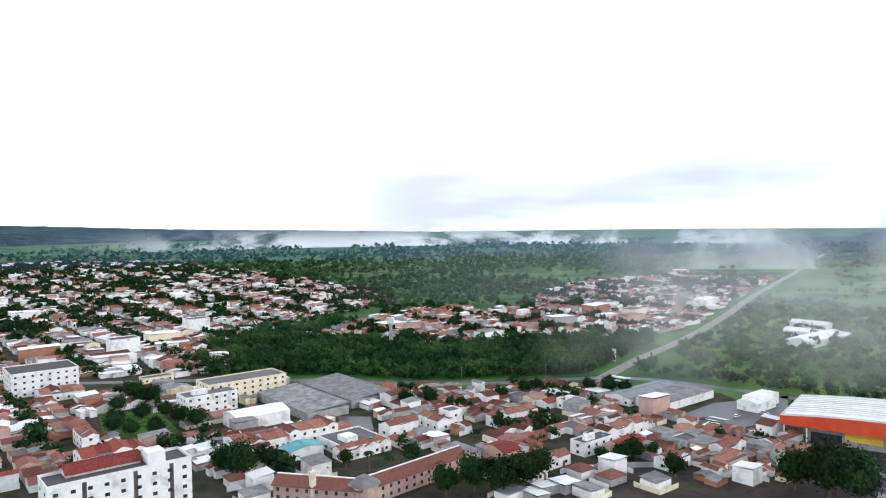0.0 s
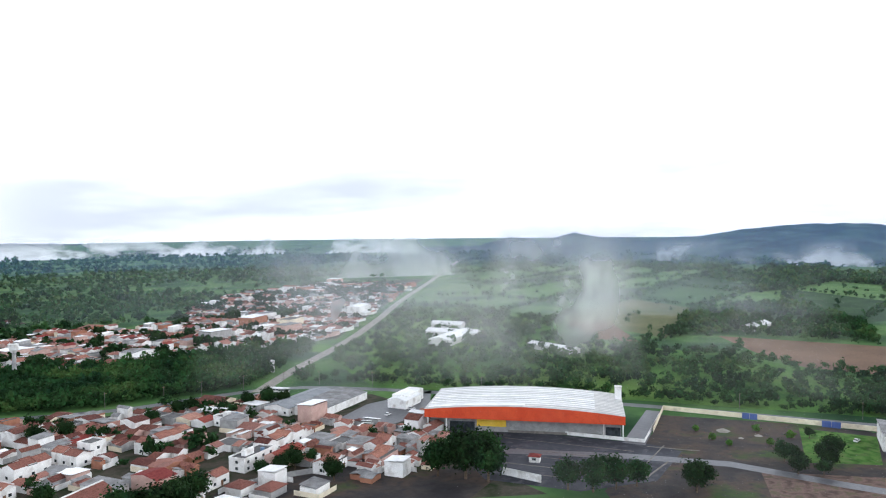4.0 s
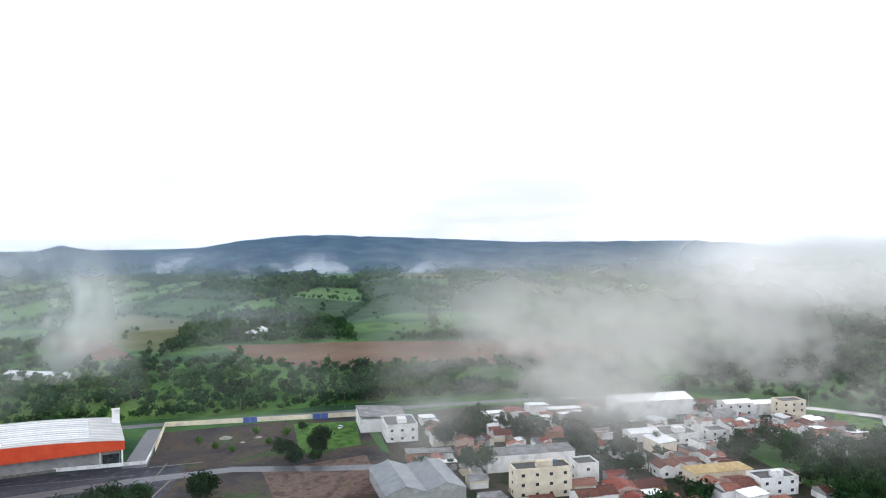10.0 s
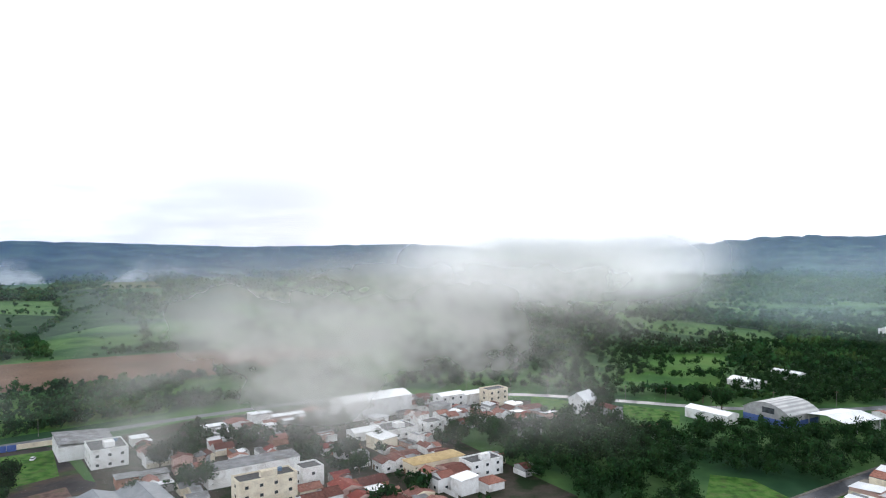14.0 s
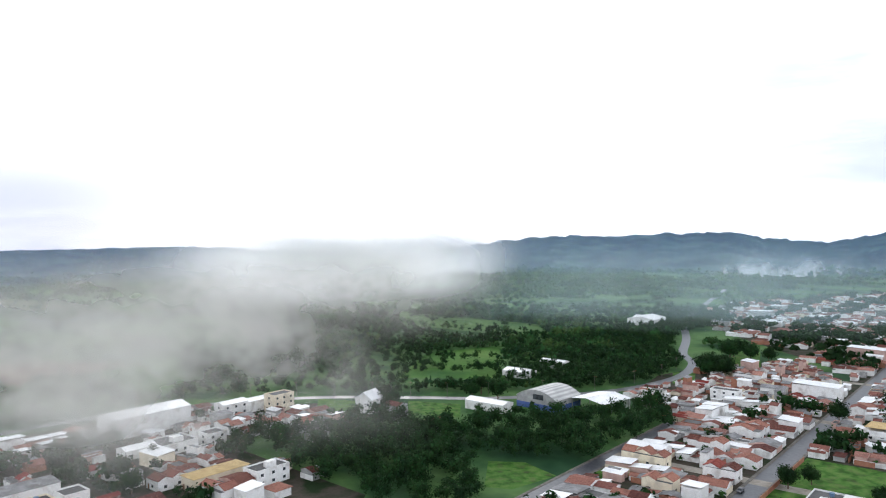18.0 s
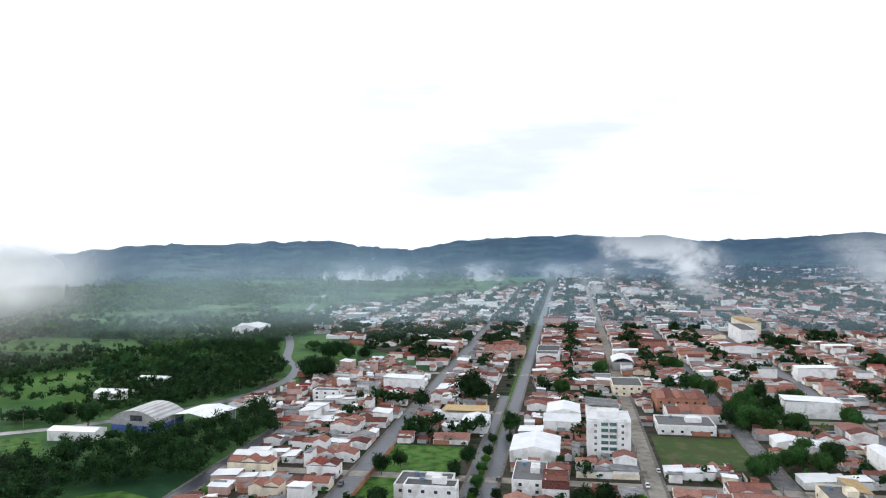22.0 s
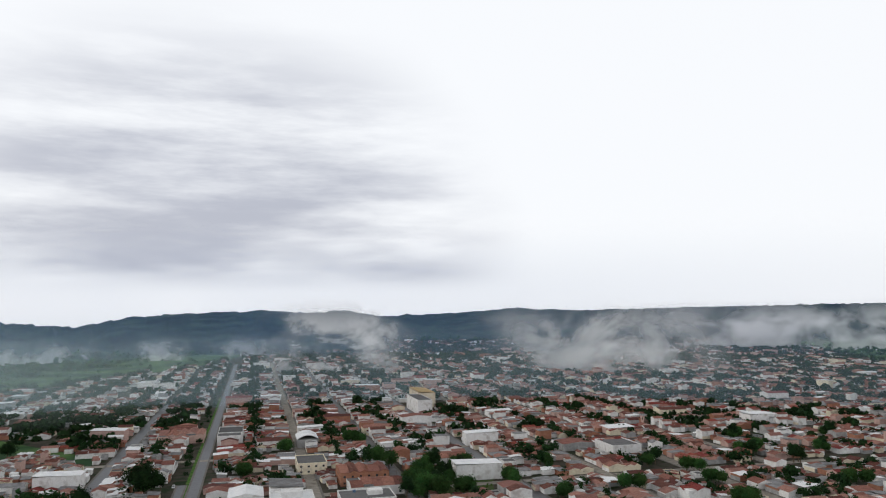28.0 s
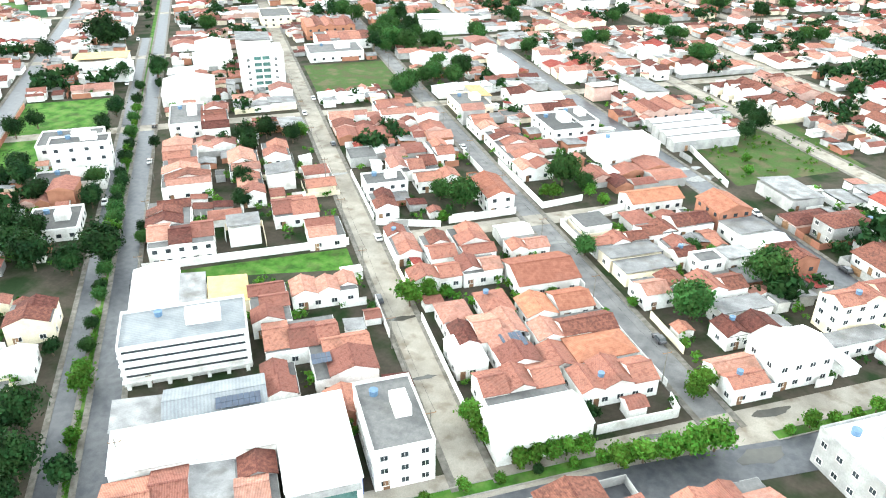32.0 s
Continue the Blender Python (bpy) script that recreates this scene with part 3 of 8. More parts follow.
for i, (v, w) in enumerate(STREETS[:9]):
    if v == 36:
        continue
    hi = {150: 410, 88: 900}.get(v, 1500)
    mat = M_ASPHALT if v in (150, 88, -149) else M_WORN_ROAD if v == -85 else M_COBBLE
    road("street_%d" % (i + 1), [uv(u, v) for u in range(88, hi, 45)], w, mat, "grey asphalt street between house walls" if mat is not M_COBBLE else "dusty grey-brown street between house walls", 0.07, 1.4)
road("avenue_left", AVENUE_L, 4.0, M_ASPHALT, "grey asphalt carriageway of the tree-lined avenue", 0.07, 1.2)
road("avenue_right", AVENUE_R, 5.6, M_ASPHALT, "grey asphalt carriageway of the tree-lined avenue", 0.075, 1.2)
for i, u in enumerate(CROSS[:5]):
    if i == 0:
        road("cross_street_1", [uv(u, v) for v in range(28, -320, -30)], 11, M_COBBLE, "wide dusty cross street with planted verge", 0.09)
    elif i == 1:
        road("cross_street_2", [uv(u, v) for v in range(-33, -150, -20)], 7, M_COBBLE, "narrow cross lane between houses", 0.085)
    else:
        road("cross_street_%d" % (i + 1), [uv(u, v) for v in range(150, -400, -30)], 7, M_COBBLE, "dusty cross street between houses", 0.085)

# ---- trees ----


def leaf_cloud(count, centres, size, spread, rs):
    """Leaf quads scattered round clump centres, as arrays of corners."""
    home = centres[rs.integers(0, len(centres), count)]
    c = home + rs.normal(0, 1, (count, 3)) * spread
    out = (c - home) / spread + (home - centres.mean(0)) / (np.abs(centres - centres.mean(0)).mean() + 1e-6)
    out = out / (np.linalg.norm(out, axis=1)[:, None] + 1e-6) * 1.1 + rs.normal(0, 0.55, (count, 3))
    a = np.cross(out, rs.normal(0, 1, (count, 3)))
    a /= np.linalg.norm(a, axis=1)[:, None]
    b = np.cross(out, a)
    b /= np.linalg.norm(b, axis=1)[:, None]
    s = size * rs.uniform(0.6, 1.3, (count, 1))
    return np.stack([c - a * s - b * s * 0.6, c + a * s - b * s * 0.6, c + a * s + b * s * 0.6, c - a * s + b * s * 0.6], 1)


def quads_mesh(name, q, mat):
    me = bpy.data.meshes.new(name)
    n = len(q)
    me.vertices.add(4 * n)
    me.vertices.foreach_set("co", q.reshape(-1).astype(np.float32))
    me.loops.add(4 * n)
    me.loops.foreach_set("vertex_index", np.arange(4 * n, dtype=np.int32))
    me.polygons.add(n)
    me.polygons.foreach_set("loop_start", np.arange(0, 4 * n, 4, dtype=np.int32))
    me.polygons.foreach_set("loop_total", np.full(n, 4, dtype=np.int32))
    me.materials.append(mat)
    me.update(calc_edges=True)
    return me


def crown_centres(r, h, z, n, rs):
    """Uneven lobes that fill a broad crown."""
    p = rs.normal(0, 1, (n, 3))
    p /= np.linalg.norm(p, axis=1)[:, None]
    p *= rs.uniform(0.45, 1.0, (n, 1)) * rs.uniform(0.8, 1.15, (n, 1))
    p[:, 2] = np.where(p[:, 2] < 0, p[:, 2] * 0.55, p[:, 2])
    return p * np.array([r, r, h / 2]) + np.array([0, 0, z])


def limb(bm, a, b, r0, r1, n=6):
    a, b = Vector(a), Vector(b)
    q = (b - a).to_track_quat("Z", "Y")
    lo = [bm.verts.new(a + q @ Vector((r0 * math.cos(2 * math.pi * i / n), r0 * math.sin(2 * math.pi * i / n), 0))) for i in range(n)]
    hi = [bm.verts.new(b + q @ Vector((r1 * math.cos(2 * math.pi * i / n), r1 * math.sin(2 * math.pi * i / n), 0))) for i in range(n)]
    for i in range(n):
        bm.faces.new((lo[i], lo[(i + 1) % n], hi[(i + 1) % n], hi[i]))
    bm.faces.new(hi)


def tree_meshes(seed, r, h, trunk, mat, leaves=1500):
    rs = np.random.default_rng(seed)
    z = trunk + h * 0.38
    cs = crown_centres(r * 0.8, h * 0.9, z, 26, rs)
    bm = bmesh.new()
    limb(bm, (0, 0, -0.3), (0.1, 0, trunk), 0.035 * h + 0.08, 0.025 * h + 0.04, 8)
    for k in range(5):
        c = cs[k]
        limb(bm, (0.1, 0, trunk - 0.1), (c[0] * 0.7, c[1] * 0.7, max(c[2] * 0.9, trunk + 0.5)), 0.02 * h + 0.03, 0.03)
    return link_mesh("trunk", bm, M_BARK), quads_mesh("crown", leaf_cloud(int(leaves * 1.8), cs, 0.2 + 0.028 * r, r * 0.20, rs), mat)


def palm_meshes(seed, h):
    rs = np.random.default_rng(seed)
    bm = bmesh.new()
    limb(bm, (0, 0, -0.3), (0.2, 0.1, h), 0.2, 0.13, 7)
    fr = bmesh.new()
    for k in range(14):
        a = 2 * math.pi * k / 14 + rs.uniform(-0.2, 0.2)
        d = Vector((math.cos(a), math.sin(a), 0))
        s = Vector((-d.y, d.x, 0))
        p = []
        for i in range(6):
            t = i / 5
            p.append(Vector((0.2, 0.1, h)) + d * (2.6 * t) + Vector((0, 0, 1.0 * t - 2.4 * t * t * rs.uniform(0.8, 1.1))))
        for i in range(5):
            w0, w1 = 0.5 * math.sin(math.pi * (0.12 + 0.8 * i / 5)), 0.5 * math.sin(math.pi * (0.12 + 0.8 * (i + 1) / 5))
            for sgn in (-1, 1):
                fr.faces.new([fr.verts.new(v) for v in (p[i], p[i + 1], p[i + 1] + s * sgn * w1 + Vector((0, 0, -0.25 * w1)), p[i] + s * sgn * w0 + Vector((0, 0, -0.25 * w0)))])
    return link_mesh("trunk", bm, M_BARK), link_mesh("crown", fr, M_LEAF)


TREES = {
    "mango": tree_meshes(1, 4.6, 8.0, 2.4, M_LEAF, 1700),
    "broad": tree_meshes(2, 5.6, 8.5, 2.8, M_LEAF, 2000),
    "small": tree_meshes(3, 2.2, 3.8, 1.6, M_LEAF, 700),
    "bright": tree_meshes(4, 2.6, 4.2, 1.7, M_LEAF_B, 800),
    "bush": tree_meshes(5, 1.5, 2.2, 0.5, M_LEAF_B, 420),
    "tall": tree_meshes(6, 3.4, 9.5, 3.2, M_LEAF, 1400),
    "fresh": tree_meshes(8, 4.4, 7.4, 2.2, M_LEAF_MID, 1900),
    "palm": palm_meshes(7, 8.0),
}
TREE_LABEL = {"mango": "dark green round-crowned tree in a yard", "broad": "large dark broad-crowned tree", "small": "small dark green street tree", "bright": "small bright green street tree",
              "fresh": "leafy mid-green garden tree", "bush": "low bright green shrub", "tall": "tall dense dark green tree", "palm": "slender palm with drooping fronds"}
TREE_COUNT = [0]


def tree(kind, x, y, s=1.0, turn=None, group="", z=0.0):
    TREE_COUNT[0] += 1
    t = TREE_COUNT[0] * 137.5 if turn is None else turn
    ob = base("tree" if kind not in ("palm", "bush") else kind, pose(x, y, z, 0, 0, t % 360) @ Matrix.Scale(s, 4), TREE_LABEL[kind], "tree" if kind != "bush" else "shrub", group)
    part("trunk", TREES[kind][0], None, ob)
    part("crown", TREES[kind][1], None, ob)
    return ob


def wood(name, places, sizes, leaves, leaf, label, mat=None):
    """Many trees too dense to count, as one mass of leaves on stems."""
    rs = np.random.default_rng(len(places))
    protos = []
    for k in range(8):
        cs = crown_centres(0.8, 1.25, 0.92, 12, rs)
        protos.append(leaf_cloud(leaves, cs, leaf, 0.16, rs))
    qs = []
    for (x, y), s in zip(places, sizes):
        a = rs.uniform(0, 6.28)
        q = protos[rs.integers(0, 8)].copy()
        ca, sa = math.cos(a), math.sin(a)
        hx, hz = s * rs.uniform(0.85, 1.2), s * rs.uniform(0.8, 1.2)
        qx = (q[..., 0] * ca - q[..., 1] * sa) * hx + x
        qy = (q[..., 0] * sa + q[..., 1] * ca) * hx + y
        qs.append(np.stack([qx, qy, q[..., 2] * hz], -1))
    ob = new(name, quads_mesh(name, np.concatenate(qs), mat or M_WOODS))
    return tagged(ob, label, "woods", kind="stuff")


def scatter(poly, step, seed, keep=1.0, avoid=None):
    rs = np.random.default_rng(seed)
    xs, ys = [p[0] for p in poly], [p[1] for p in poly]
    out = []
    y = min(ys)
    while y < max(ys):
        x = min(xs)
        while x < max(xs):
            px, py = x + rs.uniform(-0.5, 0.5) * step, y + rs.uniform(-0.5, 0.5) * step
            if rs.uniform() < keep and inside(poly, px, py) and not (avoid and avoid(px, py)):
                out.append((px, py))
            x += step
        y += step
    return out


def near_line(pts, x, y, d):
    return any(abs(px - x) < d and abs(py - y) < d for px, py in pts)




def off_road(x, y):
    return near_line(NORTH_FINE, x, y, 9) or near_line(HIGHWAY, x, y, 16)


WOOD_A = [(158, 418), (262, 328), (340, 248), (395, 190), (470, 215), (454, 291), (432, 334), (420, 400), (380, 470), (300, 470), (240, 520), (160, 505)]
WOOD_B = [(-190, 560), (-170, 660), (-110, 640), (-118, 600), (18, 552), (120, 585), (122, 500), (96, 452), (0, 437), (-60, 450), (-150, 456)]
WOOD_C = [(240, 520), (300, 470), (380, 470), (380, 500), (426, 600), (400, 760), (345, 800), (285, 705), (214, 590), (160, 515)]
sheet("meadow_by_highway", WOOD_A, 0.04, M_MEADOW, "bright green rough meadow among the trees", "field")
sheet("meadow_north", WOOD_C, 0.045, M_MEADOW, "bright green rough meadow among the trees", "field")
for nm, poly, step, keep in (("wood_by_highway", WOOD_A, 6.8, 0.55), ("wood_by_town", WOOD_B, 6.0, 0.9), ("wood_north", WOOD_C, 7.0, 0.42)):
    pl = scatter(poly, step, 11, keep, lambda x, y: near_line(NORTH_FINE, x, y, 8) or near_line(HIGHWAY, x, y, 9))
    wood(nm, pl, np.random.default_rng(5).uniform(2.8, 5.2, len(pl)), 100, 0.15, "dense dark green wood of small trees")
CLEARINGS = [[(455, -6), (440, -42), (376, -38), (386, -4)], [(434, -58), (418, -102), (358, -92), (368, -52)], [(312, -74), (300, -114), (250, -100), (256, -64)],
             [(590, -112), (615, -178), (560, -172), (552, -120)], [(548, -118), (556, -172), (520, -158), (512, -108)], [(506, -76), (500, -136), (470, -130), (466, -70)]]


def in_clearing(x, y):
    return any(inside(c, x, y) for c in CLEARINGS)


GROVE_LOT = [(308, -82), (303, -97), (283, -104), (272, -82), (277, -72)]
pl = scatter(WOOD_MID, 8.6, 3, 0.97, lambda x, y: inside(GROVE_LOT, x, y) or in_clearing(x, y))
wood("dark_grove", pl, np.random.default_rng(8).uniform(4.2, 7.8, len(pl)), 620, 0.062, "dense dark grove of broad-crowned trees", M_LEAF)
INNER = [p for p in HIGHWAY[18:] if p[0] < 520] + [(0, 0), (0, 300), (0, 420)]
sheet("bare_lots", [uv(*p) for p in [(-60, 268), (-56, 350), (40, 392), (44, 330), (60, 300), (30, 250), (-20, 236), (-50, 250)]], 0.03, M_EARTH, "bare grey-brown building lots with rubble", "lot")
road("lot_road", [uv(*p) for p in [(-140, 290), (-60, 312), (-20, 318), (20, 310), (60, 304)]], 7, M_ASPHALT, "grey road past the vacant lots", 0.07)

# ---- landmark buildings ----
RECTS = []


def claim(u0, u1, v0, v1):
    RECTS.append((u0, u1, v0, v1))


def taken(u0, u1, v0, v1):
    return any(u0 < b and u1 > a and v0 < d and v1 > c for a, b, c, d in RECTS)


def claimed(x, y, r):
    u, v = to_uv(x, y)
    return taken(u - r, u + r, v - r, v + r)


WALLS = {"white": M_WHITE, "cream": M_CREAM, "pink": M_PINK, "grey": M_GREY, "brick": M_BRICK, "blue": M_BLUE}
ROOFS = {"zinc": M_ZINC, "tile": M_TILE, "tileb": M_TILE_ORANGE, "tiled": M_TILE_DARK, "tiler": M_TILE_RED, "hipc": M_CREAM_TILE, "metal": M_METAL, "fibro": M_FIBRO, "slab": M_SLAB, "shed": M_CREAM_TILE, "gablew": M_METAL, "gabler": M_METAL, "arch": M_METAL}
WORDS = {"zinc": "blue-grey zinc sheet roof", "tile": "terracotta tile roof", "tileb": "bright orange tile roof", "tiled": "dark weathered tile roof", "tiler": "deep red tile roof", "hipc": "tan hipped tile roof", "metal": "white metal sheet roof", "fibro": "grey fibre-cement roof",
         "slab": "flat slab roof and parapet", "shed": "tan lean-to roof", "gablew": "white pitched roof", "gabler": "white steep roof", "arch": "grey barrel roof"}
prs = random.Random(77)


def faces_seen(u0, u1, v0, v1):
    f = ["-x"] if u0 > 0 else ["+x"] if u1 < 0 else []
    return f + (["-y"] if v0 > 0 else ["+y"] if v1 < 0 else [])


def several_gables(ob, w, d, h, wm, rm, spin):
    """A long house roofed piece by piece, each with a ridge and eaves height of its own."""
    n = max(2, round(w / 6.2))
    cuts = [-w / 2] + sorted(-w / 2 + w * (k + prs.uniform(-0.16, 0.16)) / n for k in range(1, n)) + [w / 2]
    for x0, x1 in zip(cuts, cuts[1:]):
        sw, mid, dz = x1 - x0, (x0 + x1) / 2, prs.uniform(0.02, 0.6)
        dd = d * prs.uniform(0.74, 1.0)
        cy = prs.choice([-1, 1]) * (d - dd) / 2
        mat = rm if prs.random() < 0.72 else prs.choice([M_TILE, M_TILE_DARK, M_TILE_PALE])
        if prs.random() < 0.55:
            lw, ld, at = sw, dd, spin @ pose(mid, cy, 0)
        else:
            lw, ld, at = dd, sw, spin @ pose(mid, cy, 0, 0, 0, 90)
        rise = min(1.7, 0.17 * ld + 0.25)
        part("roof", gable(lw, ld, h + dz, rise, 0.22), mat, ob, "", at)
        up = gable_end(lw - 0.02, ld - 0.02, h + dz - 0.05, rise)
        box(up, -lw / 2 + 0.01, lw / 2 - 0.01, -ld / 2 + 0.01, ld / 2 - 0.01, h - 0.1, h + dz)
        part("gable", up, wm, ob, "", at)
    part("roof", boxes((-w / 2 + 0.1, w / 2 - 0.1, -d / 2 + 0.1, d / 2 - 0.1, h, h + 0.1)), M_SLAB, ob, "grey slab strip between the roofs", spin)


def place(roof, wall, u0, u1, v0, v1, z, windows=True):
    """A building of the street grid by the plan of its roof and the height of its eaves."""
    du, dv = u1 - u0, v1 - v0
    r = math.hypot((u0 + u1) / 2, (v0 + v1) / 2)
    x, y = uv((u0 + u1) / 2, (v0 + v1) / 2)
    claim(u0, u1, v0, v1)
    big = du * dv > 330
    tiled = roof in ("tile", "tileb", "tiled", "tiler", "hipc")
    size = "large" if big else "long" if max(du, dv) > 2.1 * min(du, dv) else "tall" if z > 9 else "small" if du * dv < 85 else "low" if z < 5 else "two-storey"
    name = "house" if tiled and not big else "warehouse" if big and roof in ("metal", "fibro", "arch") else "commercial_building" if roof in ("metal", "zinc", "fibro", "gablew", "gabler", "arch") else "apartment_building" if z > 8.5 else "townhouse"
    h = z - 0.7 if roof == "slab" else z
    wm, rm = WALLS[wall], ROOFS[roof]
    if roof == "tile" and u0 > 0 and (v1 < -92 or prs.random() < 0.2):
        rm = prs.choice([M_TILE_DARK, M_TILE, M_TILE_DARK, M_TILE_PALE])
    ob = base(name, pose(x, y, 0, 0, 0, TOWN), "%s %s %s with %s" % (size, wall if wall != "brick" else "bare brick", name.replace("_", " "), WORDS[roof]), name.replace("_", " "))
    part("wall", boxes((-du / 2, du / 2, -dv / 2, dv / 2, -0.3, h)), wm, ob)
    across = dv > du
    w, d = (dv, du) if across else (du, dv)
    spin = pose(0, 0, 0, 0, 0, 90 if across else 0)
    rise = min(2.2, 0.17 * d + 0.2)
    if roof == "hipc":
        part("roof", hip(w, d, h, rise, 0.5), rm, ob, "", spin)
    elif tiled or roof in ("gablew", "gabler", "metal", "zinc"):
        rise = rise if tiled else 0.09 * d + 0.3 if roof in ("metal", "zinc") else 0.3 * d
        if tiled and roof != "tileb" and w > 9:
            several_gables(ob, w, d, h, wm, rm, spin)
        elif tiled and prs.random() < 0.3:
            part("roof", hip(w, d, h, rise, 0.45), rm, ob, "", spin)
        else:
            part("roof", gable(w, d, h, rise, 0.4 if tiled else 0.15), rm, ob, "", spin)
            part("gable", gable_end(w - 0.02, d - 0.02, h - 0.05, rise), wm, ob, "", spin)
    elif roof == "arch":
        part("roof", arch(du, dv, h, 0.2 * dv), rm, ob)
    elif roof in ("fibro", "shed"):
        part("roof", shed(w, d, h + 0.02, 0.06 * d + 0.2), rm, ob, "", spin)
    else:
        part("roof", boxes((-du / 2 + 0.2, du / 2 - 0.2, -dv / 2 + 0.2, dv / 2 - 0.2, h, h + 0.12)), rm, ob)
        part("parapet", parapet(du, dv, h), wm, ob)
        if r < 420 and du * dv > 90:
            part("stair_house", boxes((-du * 0.1, du * 0.18, -dv * 0.3, -dv * 0.02, h + 0.1, h + 2.4)), wm, ob)
            bm = bmesh.new()
            bmesh.ops.create_cone(bm, cap_ends=True, segments=14, radius1=0.8, radius2=0.9, depth=1.2, matrix=Matrix.Translation((du * 0.3, dv * 0.2, h + 0.7)))
            part("water_tank", bm, M_TANK, ob, "round blue water tank")
    floors = max(1, int((z + 0.4) / 3))
    if windows and r < 520 and not (roof in ("metal", "fibro", "gablew") and du * dv > 150):
        step = 3.0 if r < 230 else 4.2
        rows_of_windows(ob, du, dv, min(floors, 5), h / floors, faces_seen(u0, u1, v0, v1), step, 1.3, 1.15, min(1.7, h / floors * 0.55), r < 190)
    if r < 330:
        f = faces_seen(u0, u1, v0, v1)[0]
        door(ob, (du / 2 + 0.012) * (-1 if f == "-x" else 1), dv * 0.31, 0.05, 1.0, 2.1, f)
    if r < 200 and roof in ("tile", "tiled") and prs.random() < 0.15:
        wx = prs.choice([-1, 1]) * (du / 2 - 1.2)
        bm = bmesh.new()
        bmesh.ops.create_cone(bm, cap_ends=True, segments=12, radius1=0.65, radius2=0.7, depth=0.9, matrix=Matrix.Translation((wx * 0.6, dv * 0.2, h + rise + 0.35)))
        part("water_tank", bm, M_TANK, ob, "round blue water tank")
    return ob


place("metal", "white", 91.5, 101, -57.5, -38.5, 6, False)
corner_block = place("slab", "grey", 62, 77, -112, -95, 8.4)
for c in corner_block.children:
    if c.name.startswith("roof"):
        c.data.materials[0] = M_METAL
place("tile", "white", 60, 73.5, -80, -63, 3.6)
place("tile", "white", 90, 101.5, 14.5, 28, 5.4)
place("tiled", "grey", 90, 101.5, 0, 7, 5)


def shop_hall():
    """The L-shaped hall under one bright sheet roof, with a glazed shop front."""
    claim(89, 112.5, -14, 0)
    claim(101.5, 112.5, 0, 28)
    x, y = uv(0, 0)
    ob = base("shop_hall", pose(x, y, 0, 0, 0, TOWN), "large white L-shaped shop hall with bright sheet roof", "commercial building")
    part("wall", boxes((101.8, 112, -13.6, 27.4, -0.3, 6.4), (90.2, 101.8, -13.6, -0.8, -0.3, 6.4)), M_WHITE, ob)
    for n, (u0, u1, v0, v1) in enumerate(((101.6, 112.3, -13.9, 27.6), (89.8, 101.6, -13.9, -0.6))):
        bm = bmesh.new()
        z0, z1 = (6.75, 7.25) if n == 0 else (6.3, 6.75)
        lo = [bm.verts.new((u, v, z)) for u, v, z in ((u0, v0, z0), (u1, v0, z1), (u1, v1, z1), (u0, v1, z0))]
        hi = [bm.verts.new((v.co.x, v.co.y, v.co.z + 0.12)) for v in lo]
        bm.faces.new(lo[::-1])
        bm.faces.new(hi)
        for k in range(4):
            bm.faces.new((lo[k], lo[(k + 1) % 4], hi[(k + 1) % 4], hi[k]))
        part("roof", bm, M_METAL, ob)
    part("shop_front", boxes((90.08, 90.18, -12.6, -2.0, 0.3, 3.4)), M_GREENGLASS, ob, "teal glazed shop front")
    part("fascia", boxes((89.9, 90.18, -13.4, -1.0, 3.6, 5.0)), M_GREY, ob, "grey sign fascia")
    part("side_gate", boxes((92.0, 99.5, -14.0, -13.62, 0, 4.2)), M_BLUE, ob, "dark blue sheet gate")
    for k in range(6):
        part("downpipe", boxes((112.02, 112.14, -10 + 6.4 * k, -9.86 + 6.4 * k, 0, 6.6)), M_GREY, ob)


shop_hall()
place("fibro", "white", 91, 101.5, 7.2, 14.3, 4.8)
place("zinc", "white", 113, 123, 0, 19, 6)
place("fibro", "white", 113.2, 122, 19.3, 28, 5.6)
hall = place("slab", "white", 134, 148, 2, 28, 10, False)
for c in hall.children:
    if c.name.startswith("roof"):
        c.data.materials[0] = M_ZINC
for k in range(4):
    # dark strips between ledges: windows, with the ledges' shadow put into the colour
    part("window_band", boxes((-7.04, -7.0, -12.2, 12.2, 2.4 + k * 2.0, 2.95 + k * 2.0)), M_GLASS, hall, "dark strip for window and ledge shadow")
    part("ledge", boxes((-8.3 + 0.25 * k, -7.02, -13.1, 13.1, 1.7 + k * 2.0, 2.0 + k * 2.0)), M_WHITE, hall)
for k in range(7):
    part("buttress", boxes((-8.2, -7.02, -12.4 + k * 4, -11.6 + k * 4, -0.3, 1.5)), M_WHITE, hall)
place("metal", "white", 154, 176, 17, 28, 4.5)
place("fibro", "white", 157, 171, 11, 18, 4)
place("shed", "cream", 155, 167, 1, 10, 4)
place("tile", "white", 144, 161, -8, 1, 4)
place("tile", "white", 132, 143, -17, -1, 4.2)
place("tile", "white", 120, 134, -23, -10, 4.2)
place("tile", "white", 117, 128, -6.5, 0.5, 4)
place("tile", "white", 153, 161, -25, -9, 4)
place("slab", "white", 92, 111, -27, -16, 9.5)
place("tile", "white", 113, 125, -57, -48, 4)
place("tile", "brick", 108.5, 116.5, -18, -11, 4)
place("metal", "white", 117, 127, -46, -39, 4)
strip_house = place("tile", "white", 103, 113, -58, -40.8, 4.2)
for v in (-6.0, 1.5):
    part("skylight", boxes((-4.9, -0.4, v, v + 2.6, 0, 0.06)), M_ZINC, strip_house, "pale translucent roof strip", pose(0, 0, 4.36, 0, -20.2, 0))
